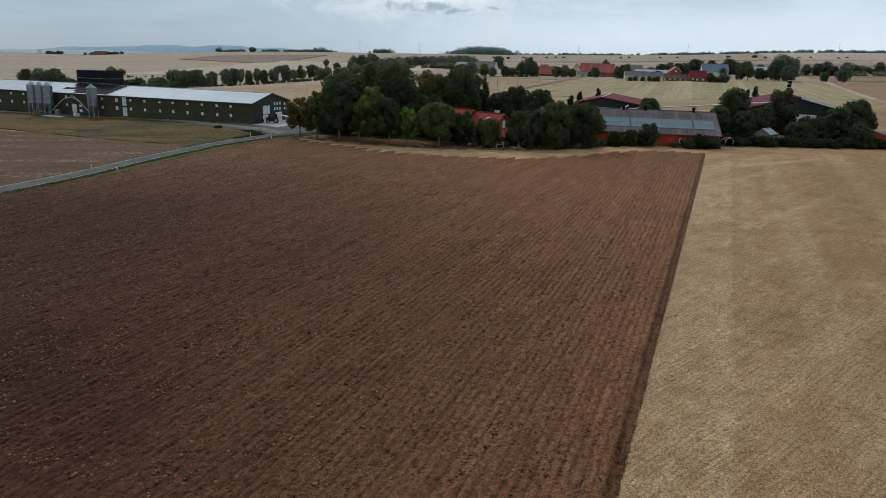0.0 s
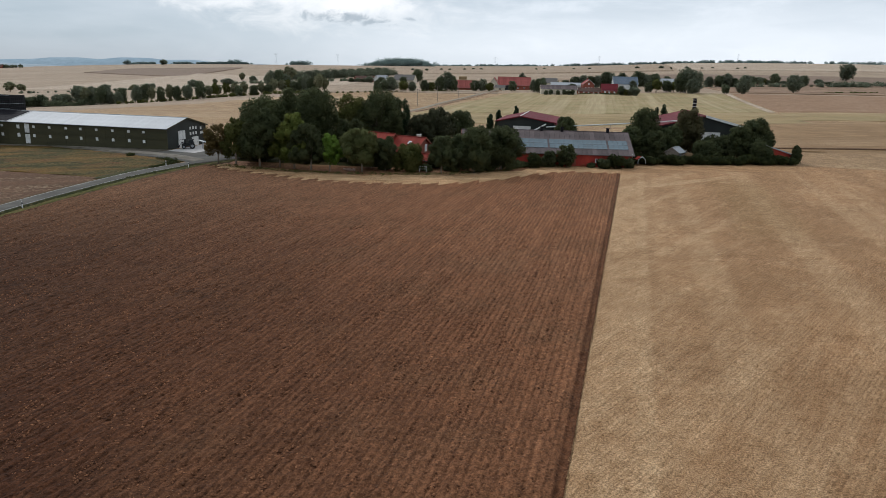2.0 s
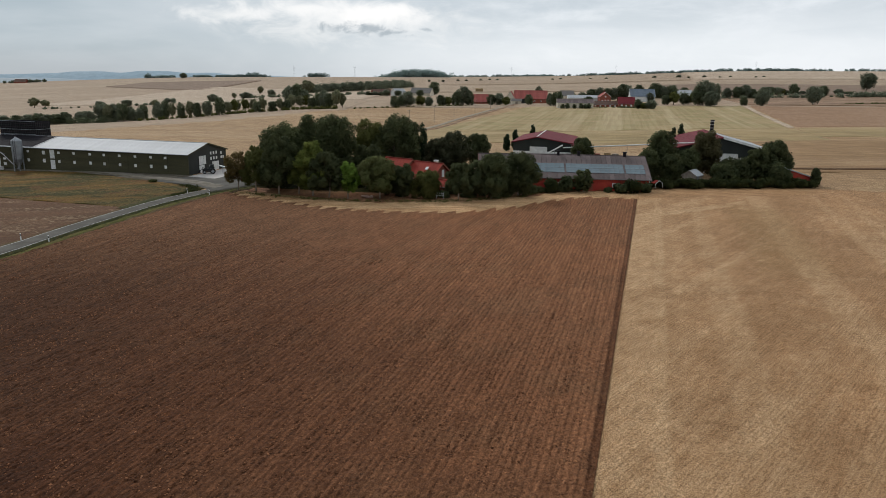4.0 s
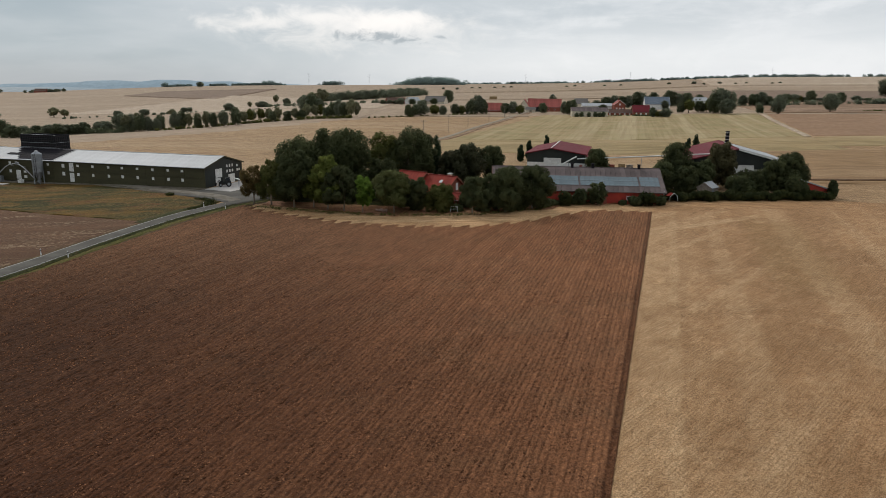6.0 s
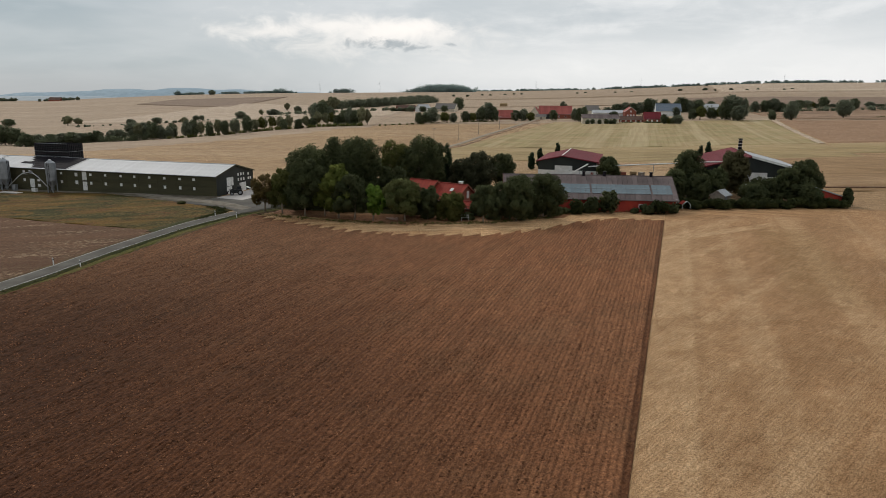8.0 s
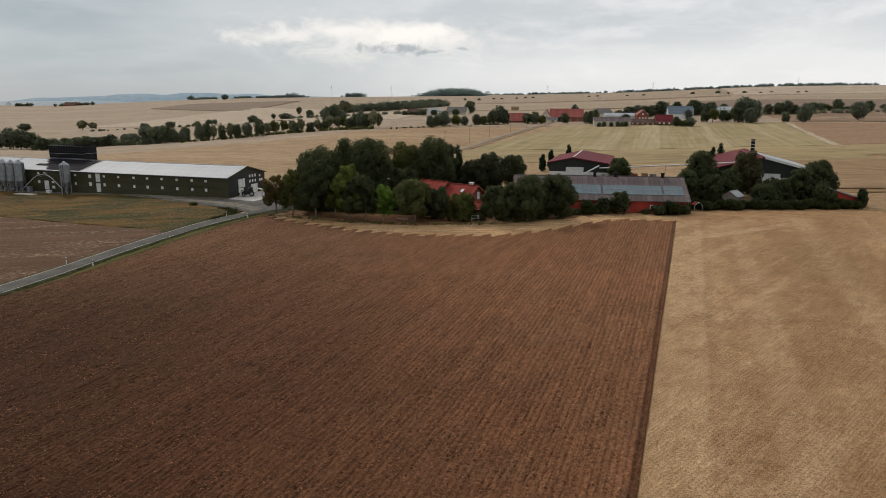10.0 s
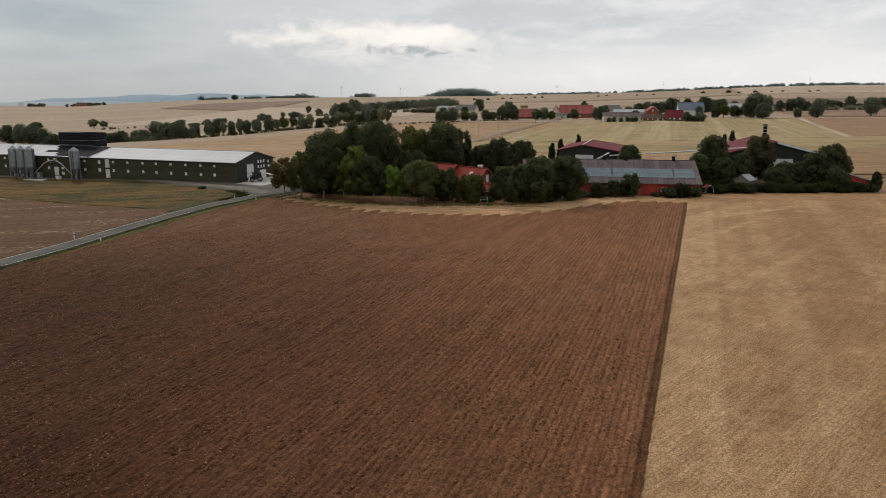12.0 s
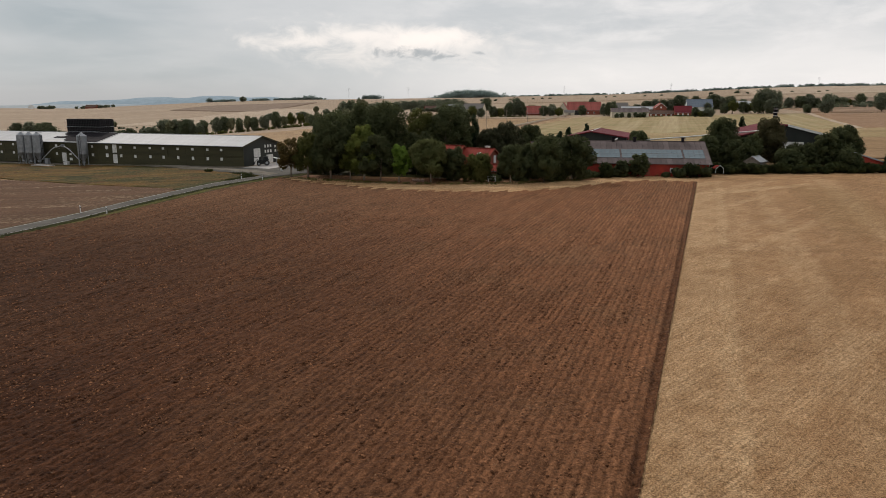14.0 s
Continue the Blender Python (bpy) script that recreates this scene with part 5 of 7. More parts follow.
hall = gabled("machine_hall", pose(10.4, 234.7, 2.3, 0, 0, -99), 28.0, 16.6, 4.0, 5.5, BLACKGREEN, MAROON, "dark green machine hall with maroon roof", "hall", 0.6, 24,
       [("r", 4.9, 0.0, 4.9, 2.7, "door", WHITE), ("r", 15.0, 0.2, 1.1, 1.0, "window", REDWALL)], base=(1.45, WHITE), ridge_mat=MAROON, skew=0.42)
part("gable_trim", slab((28.62, -0.6, 3.84), (28.62, 6.97, 5.6), (28.74, 6.97, 5.6), (28.74, -0.6, 3.84), 0.12), MAROON, hall)
part("ridge_strip", box(0, 28.6, 6.7, 7.03, 5.71, 5.76), WHITE, hall)
part("lean_to_roof", slab((6, 16.7, 3.6), (28, 16.7, 3.6), (28, 20.8, 2.8), (6, 20.8, 2.8), 0.12), MAROON, hall)
for px in (6.2, 13.0, 20.0, 27.8):
    part("post", box(px - 0.1, px + 0.1, 20.4, 20.6, -0.3, 2.75), WHITE, hall)

hall2 = gabled("grain_hall", pose(47.6, 209.3, 2.6, 0, 0, -97), 30.0, 25.4, 4.9, 8.1, BLACKGREEN, MAROON, "large dark green hall with maroon roof and pale edge", "hall", 0.5, 22,
       [("r", 12.0, 0.0, 4.5, 4.2, "door", WHITE), ("r", 3.0, 0.0, 4.0, 3.8, "door", WHITE)], base=(3.3, WHITE), ridge_mat=MAROON, back_roof=SHEET)
part("verge_board", slab((30.6, 12.7, 8.4), (30.6, 26.0, 5.0), (30.6, 26.0, 4.45), (30.6, 12.7, 7.85), 0.07), WHITE, hall2, "pale board along the roof edge")

tower = thing("vent_stack", pose(54.6, 181.5, 10.6), "dark ribbed ventilation stack above the hall ridge", "stack")
part("shaft", box(-0.36, 0.36, -0.36, 0.36, -2.2, 4.1), BLACK, tower)
for k in range(5):
    part("collar", box(-0.43, 0.43, -0.43, 0.43, 0.6 + k * 0.8, 0.74 + k * 0.8), CONCRETE, tower)
part("cap", box(-0.46, 0.46, -0.46, 0.46, 4.104, 4.24), BLACK, tower)

pipe = thing("conveyor_pipe", pose(0, 0, 0), "long pale conveyor pipe crossing the farm yard", "conveyor")
part("tube", tube([(20.2, 204, 5.1), (36.1, 192, 7.2), (51.0, 179, 9.4)], 0.17, 8), WHITE, pipe)
for fx, fy, fz in ((22.5, 202.3, 5.3), (36.1, 192, 7.1), (44, 185.1, 8.2)):
    part("trestle", tube([(fx, fy, land(fx, fy) - 0.1), (fx, fy, fz)], 0.06, 6), ZINC, pipe)
ramp = thing("loading_conveyor", pose(0, 0, 0), "slanted pale loading conveyor beside the hall", "conveyor")
part("belt", tube([(12.4, 196, 2.6), (19.4, 197.5, 6.4)], 0.22, 6), WHITE, ramp)
part("leg", tube([(17.2, 197, 2.0), (17.2, 197, 5.1)], 0.07, 6), ZINC, ramp)

hut = gabled("garden_hut", place(45.6, 159.0, 52, 0.0), 3.6, 3.2, 2.1, 3.1, PLANK, SHEET, "small grey garden hut under trees", "hut", 0.2, 3, [("f", 0.5, 0.0, 0.9, 1.8, "door", ZINC)])
lean = thing("red_shed", pose(65.2, 162.0, 1.5, 0, 0, 3), "low red shed with a sloping pale-edged roof", "shed")
part("wall", prism([(0, -0.4), (6.8, -0.4), (6.8, 1.9), (0, 4.0)], 0, 0.2), REDWALL, lean)
part("wall", prism([(0, -0.4), (6.8, -0.4), (6.8, 1.9), (0, 4.0)], 4.8, 5.0), REDWALL, lean)
part("wall", box(6.6, 6.8, 0.21, 4.79, -0.4, 1.9), REDWALL, lean)
part("wall", box(0, 0.2, 0.21, 4.79, -0.4, 3.9), REDWALL, lean)
part("roof", prism([(-0.3, 4.12), (7.2, 1.8), (7.2, 1.98), (-0.3, 4.3)], -0.35, 5.3), GREYROOF, lean)
part("fascia", prism([(-0.3, 4.05), (7.2, 1.73), (7.2, 1.99), (-0.3, 4.31)], -0.42, -0.355), SHEET, lean, "pale roof edge board")
part("door", box(3.4, 4.5, -0.06, -0.004, 0.0, 1.9), BRICK, lean)

# the hamlet across the fields
gabled("red_barn", place(15.6, 575, 1, -0.2), 25.6, 14, 4.2, 10.3, BRICK, DULLRED, "long brick barn with bright red tiled roof", "barn", 0.5, 18, [("f", 5, 0, 6, 3.9, "door", BLACKGREEN), ("f", 15, 1.5, 1.2, 1.2, "window", None), ("f", 20, 1.5, 1.2, 1.2, "window", None)])
gabled("red_barn", place(15.4, 566, 84, -0.2), 13, 8, 4.0, 9.8, CREAM, DULLRED, "cross barn with red tiled roof and pale wall", "barn", 0.5, 12)
gabled("red_shed_far", place(-22.8, 551, 3, -0.2), 18.5, 11, 2.4, 7.6, BRICK, DULLRED, "brick shed with faded red roof", "shed", 0.5, 12, [("f", 4, 0, 2.4, 2.2, "door", PLANK)])
gabled("stone_shed", place(12.6, 556, 2, -0.1), 7.5, 5, 2.6, 4.2, CREAM, GREYROOF, "small pale stone shed before the red barn", "shed", 0.3, 6, [("f", 3, 0, 1.6, 2.1, "door", PLANK)])
gabled("cream_barn", place(42.4, 490, 0, -0.2), 24.2, 10, 4.2, 6.5, CREAM, ETERNIT, "low cream-walled barn with grey roof", "barn", 0.4, 16, [("f", 3 + 4 * i, 1.4, 1.2, 1.0, "window", None) for i in range(5)])
gabled("brick_wing", place(67.6, 506, -1, -0.2), 19.5, 8, 2.3, 4.4, BRICK, MUDROOF, "low brick wing with a brown tiled roof", "house", 0.4, 12, [("f", 2 + 3.4 * i, 0.9, 1.0, 1.0, "window", WHITE) for i in range(5)])
gabled("red_house", place(85.5, 502, 0, -0.2), 11, 8.5, 3.0, 7.2, BRICK, MAROON, "red house with dark red tiled roof in the hamlet", "house", 0.4, 9, [("f", 1.5, 0.9, 1.2, 1.3, "window", WHITE), ("f", 4.5, 0.9, 1.2, 1.3, "window", WHITE), ("f", 8, 0.9, 1.2, 1.3, "window", WHITE)])
brick_house = gabled("brick_house", place(85.6, 609, -85, -0.2), 9, 9, 4.6, 8.0, BRICK, DULLRED, "brick house with white gable trim", "house", 0.4, 8, [("r", 1.4, 0.8, 1.2, 1.3, "window", WHITE), ("r", 4.0, 0.8, 1.2, 1.3, "window", WHITE), ("r", 6.4, 0.8, 1.2, 1.3, "window", WHITE), ("r", 3.9, 4, 1.2, 1.3, "window", WHITE)], ridge_mat=WHITE)
part("chimney", box(3.0, 3.8, 4.0, 4.8, 7.0, 9.4), BRICK, brick_house)
gabled("solar_barn", place(111.4, 600, -1, -0.2), 19.5, 13, 4.8, 10.6, WHITE, SLATE, "tall white-walled barn with blue-grey solar roof", "barn", 0.4, 14)
gabled("white_barn", place(61.2, 610, 0, 0.0), 25, 12, 3.4, 5.5, WHITE, SHEET, "low white barn with pale blue-white roof", "barn", 0.4, 14)
gabled("grey_house", place(58.9, 655, 0, 0.0), 11.6, 9, 4.2, 8.4, CREAM, GREYROOF, "grey-roofed house behind trees", "house", 0.4, 8)
gabled("white_barn", place(-112, 800, 48, 0.0), 15, 10, 4, 8, WHITE, SHEET, "pale-roofed barn at the wood edge", "barn", 0.4, 12)
gabled("grey_barn", place(-97, 805, -14, 0.0), 24, 13, 3.4, 9, CREAM, GREYROOF, "grey-roofed barn at the wood edge", "barn", 0.4, 12)
gabled("brown_barn", place(-143, 832, 26, 0.0), 22, 13, 2.6, 7.4, BRICK, MUDROOF, "low barn with brown tiled roof", "barn", 0.4, 12)
gabled("hay_stack", place(-30, 1050, 3, 0.0), 11, 6, 4.8, 6, STRAWBALE, STRAWBALE, "stack of straw bales on the slope", "straw stack", 0.1, 10)
gabled("white_house", place(-1780, 2225, -52, 0.0), 20, 16, 9, 15, WHITE, GREYROOF, "white gabled farmhouse far across the plain", "house", 0.5, 8)
gabled("far_barn", place(-1560, 2215, 5, 0.0), 38, 20, 5, 13, BRICK, MUDROOF, "long dark red barn far across the plain", "barn", 0.5, 10)
gabled("red_house", place(148, 700, 3, 0), 14, 10, 4, 8, BRICK, DULLRED, "red-roofed house behind the trees", "house", 0.4, 8)
gabled("white_barn", place(166, 700, 3, 0), 22, 12, 4, 7, WHITE, SHEET, "pale-roofed barn behind the trees", "barn", 0.4, 8)


# ---- trees ----
def leaf_mesh(name, rng, lobes, count, size, mat, hollow=0.45, round_off=False):
    """Many small leaf sprays in the shells of several lobes (x, y, z, rx, ry, rz)."""
    lobes = np.array(lobes, float)
    weight = lobes[:, 3] * lobes[:, 4] + lobes[:, 3] * lobes[:, 5]
    pick = rng.choice(len(lobes), count, p=weight / weight.sum())
    d = rng.normal(size=(count, 3))
    d /= np.linalg.norm(d, axis=1)[:, None]
    r = rng.random(count) ** hollow
    r *= 1 + 0.16 * np.sin(d[:, 0] * 5 + pick) * np.sin(d[:, 1] * 6 + pick * 2) + 0.06 * rng.normal(size=count)
    c = lobes[pick, :3] + d * r[:, None] * lobes[pick, 3:]
    a = rng.normal(size=(count, 3))
    a[:, 2] *= 0.7
    a /= np.linalg.norm(a, axis=1)[:, None]
    nrm = rng.normal(size=(count, 3)) + d * 1.4 + (0, 0, 0.5)
    b = np.cross(nrm, a)
    b /= np.linalg.norm(b, axis=1)[:, None] + 1e-9
    b *= np.where((np.cross(b, a) * d).sum(1) < 0, -1, 1)[:, None]
    s = size * (0.55 + 0.9 * rng.random((count, 1)))
    n = np.cross(a, b)
    V = np.stack([c - a * s, c + b * s * 0.6 - n * s * 0.2, c + a * s, c - b * s * 0.6 - n * s * 0.2], 1).reshape(-1, 3)
    me = bpy.data.meshes.new(name)
    me.vertices.add(4 * count)
    me.vertices.foreach_set("co", V.astype(np.float32).ravel())
    me.loops.add(4 * count)
    me.loops.foreach_set("vertex_index", np.arange(4 * count, dtype=np.int32))
    me.polygons.add(count)
    me.polygons.foreach_set("loop_start", np.arange(0, 4 * count, 4, dtype=np.int32))
    me.update(calc_edges=True)
    me.materials.append(mat)
    # leaves shade as the rounded clump that they make up
    mid = np.array([np.average(lobes[:, 0], weights=weight), np.average(lobes[:, 1], weights=weight), 0]) if round_off else 0
    soft = d + np.cross(b, a) * 0.45
    if round_off:
        out = c - mid
        out[:, 2] -= lobes[:, 2].mean()
        soft = soft + 0.6 * out / (np.abs(out).max(0) + 1e-6)
    soft /= np.linalg.norm(soft, axis=1)[:, None]
    me.normals_split_custom_set_from_vertices(np.repeat(soft, 4, 0).tolist())
    return me


def crown_lobes(rng, h, r, form):
    out = []
    if form == "cypress":
        for k in range(9):
            u = k / 8
            w = r * (0.55 + 0.75 * math.sin(math.pi * min(1, 0.2 + u * 0.78))) * 0.75
            out.append((rng.normal() * r * 0.08, rng.normal() * r * 0.08, h * (0.1 + 0.84 * u), w, w, h * 0.11))
        return out
    if form == "bush":
        for k in range(7):
            t = rng.random() * 6.28
            q = r * 0.55 * rng.random() ** 0.5
            out.append((q * math.cos(t), q * math.sin(t), h * (0.3 + 0.35 * rng.random()), r * 0.55, r * 0.55, h * 0.36))
        return out
    low = {"round": 0.1, "full": 0.03, "tall": 0.08, "airy": 0.14, "stem": 0.11}[form]
    count = {"round": 42, "full": 40, "tall": 30, "airy": 22, "stem": 36}[form]
    mid, half = h * (1 + low) / 2, h * (1 - low) / 2
    lean = rng.random() * 6.28
    for k in range(count):
        if form == "stem" and rng.random() < 0.15:
            continue
        t = 2.4 * k + rng.random()
        u = -0.88 + 1.8 * (k + 0.5) / count
        q = r * 0.78 * math.sqrt(max(0.03, 1 - u * u)) * (0.35 + 0.75 * rng.random() ** 0.5)
        q *= 1 + (0.3 if form == "stem" else 0.12) * math.cos(t - lean)
        if form == "tall":
            q *= 0.8
        if form == "stem":
            q *= 1.15 - 0.4 * u
        w = r * ((0.17 if form == "stem" else 0.2) + 0.22 * rng.random()) * (1 - 0.3 * max(0.0, u)) * (0.8 if form == "airy" else 1.0)
        out.append((q * math.cos(t), q * math.sin(t), mid + u * half * 0.86, w, w, min(w * 1.05, half * 0.5)))
    out.append((0, 0, mid, r * 0.6, r * 0.6, half * 0.8))
    return out


def trunk_shape(rng, h, r, lobes, thick):
    bend = rng.normal(size=2) * 0.02 * h
    shapes = [tube([(0, 0, -0.3), (bend[0] * 0.4, bend[1] * 0.4, h * 0.18), (bend[0], bend[1], h * 0.42), (bend[0] * 1.2, bend[1], h * 0.72)],
                   [thick * 1.25, thick, thick * 0.7, thick * 0.25], 8)]
    for k in rng.choice(len(lobes), min(6, len(lobes)), replace=False):
        x, y, z = lobes[k][:3]
        z0 = min(z * 0.7, h * (0.2 + 0.25 * rng.random()))
        shapes.append(tube([(bend[0] * 0.6, bend[1] * 0.6, z0), (x * 0.45, y * 0.45, z0 * 0.45 + z * 0.5), (x * 0.9, y * 0.9, z)], [thick * 0.5, thick * 0.32, thick * 0.1], 6))
    return join(*shapes)


def tree(x, y, h, r, form, leaves, label, seed, count=5200, size=0.3, name="tree", group="", hollow=0.3, up=0.1):
    rng = np.random.default_rng(seed)
    lobes = crown_lobes(rng, h, r, form)
    t = thing(name, place(x, y, 0, up), label, "bush" if form == "bush" else "tree", group)
    part("trunk", trunk_shape(rng, h, r, lobes, max(0.06, 0.016 * h)), BARK, t, smooth=True)
    part("crown", leaf_mesh("crown", rng, lobes, count, size, leaves, hollow, True), leaves, t)
    return t


EDGE_TREES = [
    (-52.0, 139.8, 8.4, 3.3, "airy", LEAF_RUST, "small tree with brownish early autumn leaves", 1700),
    (-47.8, 138.4, 9.8, 3.2, "stem", LEAF_OLIVE, "olive-green tree with leaning pale trunk", 2800),
    (-42.3, 136.2, 12.2, 4.0, "stem", LEAF, "dark green broadleaf tree on a pale trunk", 7000),
    (-38.3, 136.4, 8.6, 2.6, "stem", LEAF_LIME, "slender green tree at the field edge", 4000),
    (-35.0, 134.6, 11.8, 2.7, "stem", LEAF_LIME, "slender lighter green tree at the field edge", 4800),
    (-31.5, 133.6, 9.4, 3.3, "stem", LEAF, "dark green broadleaf tree on a pale trunk", 5500),
    (-27.5, 132.4, 7.5, 2.1, "stem", LEAF_BRIGHT, "young bright green tree at the field edge", 3000),
    (-21.4, 133.2, 9.1, 3.4, "stem", LEAF_GREY, "grey-green willow-like tree at the field edge", 5200),
    (-17.2, 135.4, 6.8, 2.4, "full", LEAF, "low dark tree beside the farmhouse", 3600),
    (-12.6, 135.2, 5.6, 3.2, "full", LEAF_OLIVE, "broad shrub-like tree before the farmhouse", 4200),
    (-20.4, 138.4, 6.2, 2.4, "full", LEAF, "dark tree before the farmhouse roof", 3600),
    (-6.1, 133.4, 7.6, 2.7, "stem", LEAF, "dark broadleaf tree with low branches", 4600),
    (-2.8, 138.4, 7.6, 2.8, "full", LEAF, "dark broadleaf tree with low branches", 4600),
    (0.2, 136.0, 9.4, 3.6, "full", LEAF, "broad dark tree hanging over the field edge", 6400),
    (5.6, 140.4, 9.0, 4.0, "full", LEAF, "broad dark tree hanging over the field edge", 6800),
]
for i, (tx, ty, h, r, form, leaves, label, count) in enumerate(EDGE_TREES):
    tree(tx, ty, h, r, form, leaves, label, 100 + i, int(count * 3.2), 0.18, group="trees at the field edge")

YARD_TREES = [
    (-44, 147, 13.6, 5.6, "round", LEAF, "tall dark green tree with a broad crown", 8000),
    (-38.5, 151, 15.4, 6.4, "round", LEAF, "tall dark green tree with a broad crown", 8500),
    (-33.6, 149, 15.6, 5.8, "round", LEAF, "tall dark green tree with a broad crown", 8000),
    (-28.6, 163, 14.0, 4.6, "round", LEAF_OLIVE, "olive-green round-crowned tree behind the grove", 6000),
    (-22.6, 164, 14.8, 5.4, "round", LEAF, "dark round-crowned tree behind the house", 7000),
    (-19.6, 168, 13.4, 3.6, "tall", LEAF, "dark tree behind the house", 5000),
    (-9.8, 175, 10.2, 4.2, "full", LEAF_PURPLE, "very dark bronze-green tree behind the farmhouse", 6000),
    (-3.6, 178, 9.6, 3.2, "round", LEAF, "dark green tree behind the barn", 4500),
    (-13.5, 171, 9.0, 3.4, "full", LEAF_PURPLE, "very dark bronze-green tree behind the farmhouse", 4500),
    (-26.5, 150, 9.0, 3.4, "full", LEAF, "dark shade tree between the houses", 4500),
    (-46.5, 144, 10.5, 3.2, "full", LEAF, "dark tree filling the grove", 4500),
    (25.4, 200, 6.8, 3.1, "full", LEAF, "compact dark tree beside the hall", 4200),
    (36.0, 164, 7.6, 3.0, "full", LEAF, "dark shrub-like tree beside the shed", 4000),
    (40.4, 171, 11.3, 3.9, "round", LEAF, "dark tree in front of the grain hall", 5000),
    (40.6, 162, 6.8, 2.8, "full", LEAF, "dark shrub-like tree near the shed", 3600),
    (50.6, 172, 11.6, 3.7, "full", LEAF_COPPER, "brownish tree in front of the grain hall", 5200),
    (45.6, 168, 7.5, 3.0, "full", LEAF, "dark tree over the garden hut", 4000),
    (55.0, 163.6, 5.4, 3.8, "full", LEAF, "dense dark tree at the hedge", 5200),
    (60.8, 165, 8.0, 3.6, "full", LEAF, "dense dark tree at the hedge", 5200),
    (65.2, 167.5, 9.4, 3.9, "round", LEAF, "dense dark tree at the hedge", 6000),
    (52.0, 161, 4.6, 3.0, "full", LEAF, "dense dark tree at the hedge", 3800),
]
for i, (tx, ty, h, r, form, leaves, label, count) in enumerate(YARD_TREES):
    tree(tx, ty, h, r, form, leaves, label, 200 + i, int(count * 2.9), 0.205, group="trees of the farmstead")

for i, (tx, ty, h, r) in enumerate([(-17.2, 174, 11.6, 1.35), (4.4, 226, 5.0, 1.1), (7.2, 231, 6.0, 1.1), (13.6, 246, 6.6, 1.0), (51.0, 205, 8.6, 1.2), (55.0, 212, 9.0, 1.3), (47.0, 200, 6.6, 1.2)]):
    tree(tx, ty, h, r, "cypress", LEAF_CYPRESS, "slim dark columnar conifer", 300 + i, 2200, 0.26, "conifer", "columnar conifers", 0.35)

BUSHES = [(-48.5, 147, 3.0, 2.6), (-17.5, 136.6, 1.6, 1.6), (-9.6, 136.6, 1.4, 1.8), (-4.4, 137.0, 1.2, 1.6), (2.6, 139.4, 1.5, 2.0), (7.8, 143.6, 1.9, 1.9), (9.8, 145.6, 1.2, 1.6),
          (12.6, 145.4, 3.0, 1.5), (14.8, 147.2, 1.2, 1.4), (27.2, 147.0, 2.3, 1.7), (29.6, 147.0, 3.0, 1.9), (32.2, 147.8, 2.1, 1.5), (24.6, 147.8, 0.9, 1.0)]
BUSHES += [(-46, 147, 4.5, 2.8), (-41, 147, 5.0, 3.0), (-36, 147, 5.0, 3.0), (-31, 147, 4.6, 3.0), (-26.5, 145.5, 4.0, 2.6), (-49.6, 149, 3.6, 2.4), (-8, 141, 3.2, 2.6), (-3, 143, 3.6, 2.8), (2, 145, 3.8, 2.8),
           (-43, 143, 3.4, 2.4), (-33.6, 142.4, 3.6, 2.6), (-24, 142, 3.2, 2.2)]
for i, (tx, ty, h, r) in enumerate(BUSHES):
    tree(tx, ty, h, r, "bush", (LEAF, LEAF_HEDGE, LEAF)[i % 3], "low dark bush under the trees", 400 + i, 1300, 0.26, "bush", "bushes at the field edge")
for i, (tx, ty, h, r, leaves) in enumerate([(19.4, 147.0, 5.0, 1.9, LEAF), (16.0, 147.0, 3.4, 1.5, LEAF)]):
    tree(tx, ty, h, r, "full", leaves, "small tree standing against the shed wall", 450 + i, 2200, 0.24, group="trees at the shed")

for i in range(22):
    u = i / 21
    tree(34.6 + 35.0 * u, 153.8 + 4.4 * u + 0.5 * math.sin(i * 2.1), 2.0 + 0.4 * math.sin(i * 1.7), 2.2, "bush", LEAF_HEDGE, "dark hedge bush along the stubble", 500 + i, 1500, 0.24, "hedge_bush", "hedge along the stubble")
for i, (tx, ty, h, r) in enumerate([(72.4, 161.0, 4.0, 1.3), (62.6, 160.2, 6.2, 3.0), (65.0, 161.0, 4.2, 2.2)]):
    tree(tx, ty, h, r, "bush", LEAF, "dark bush beside the red shed", 530 + i, 1800, 0.24, "bush", "bushes by the red shed")

# ---- distant trees: a few shapes, set out many times ----
FAR_SHAPES = []
for k, (form, leaves) in enumerate([("round", LEAF_FAR), ("full", LEAF_FAR), ("airy", LEAF_WILLOW), ("full", LEAF_HAZE_DARK), ("round", LEAF_OLIVE), ("airy", LEAF_OLIVE)]):
    rng = np.random.default_rng(700 + k)
    lobes = crown_lobes(rng, 10, 4.2, form)
    trunk = mesh_from("trunk", *trunk_shape(rng, 10, 4.2, lobes, 0.3), BARK, True)
    FAR_SHAPES.append((trunk, leaf_mesh("crown", rng, lobes, 3400, 0.36, leaves, 0.24, True)))


def far_tree(x, y, h, r, k, label, group):
    trunk, crown = FAR_SHAPES[k]
    t = thing("tree", place(x, y) @ Matrix.Diagonal((r / 4.2, r / 4.2, h / 10, 1)) @ pose(0, 0, 0, 0, 0, (x * 13 + y * 7) % 360), label, "tree", group)
    part("trunk", trunk, BARK, t)
    part("crown", crown, LEAF, t)
    return t


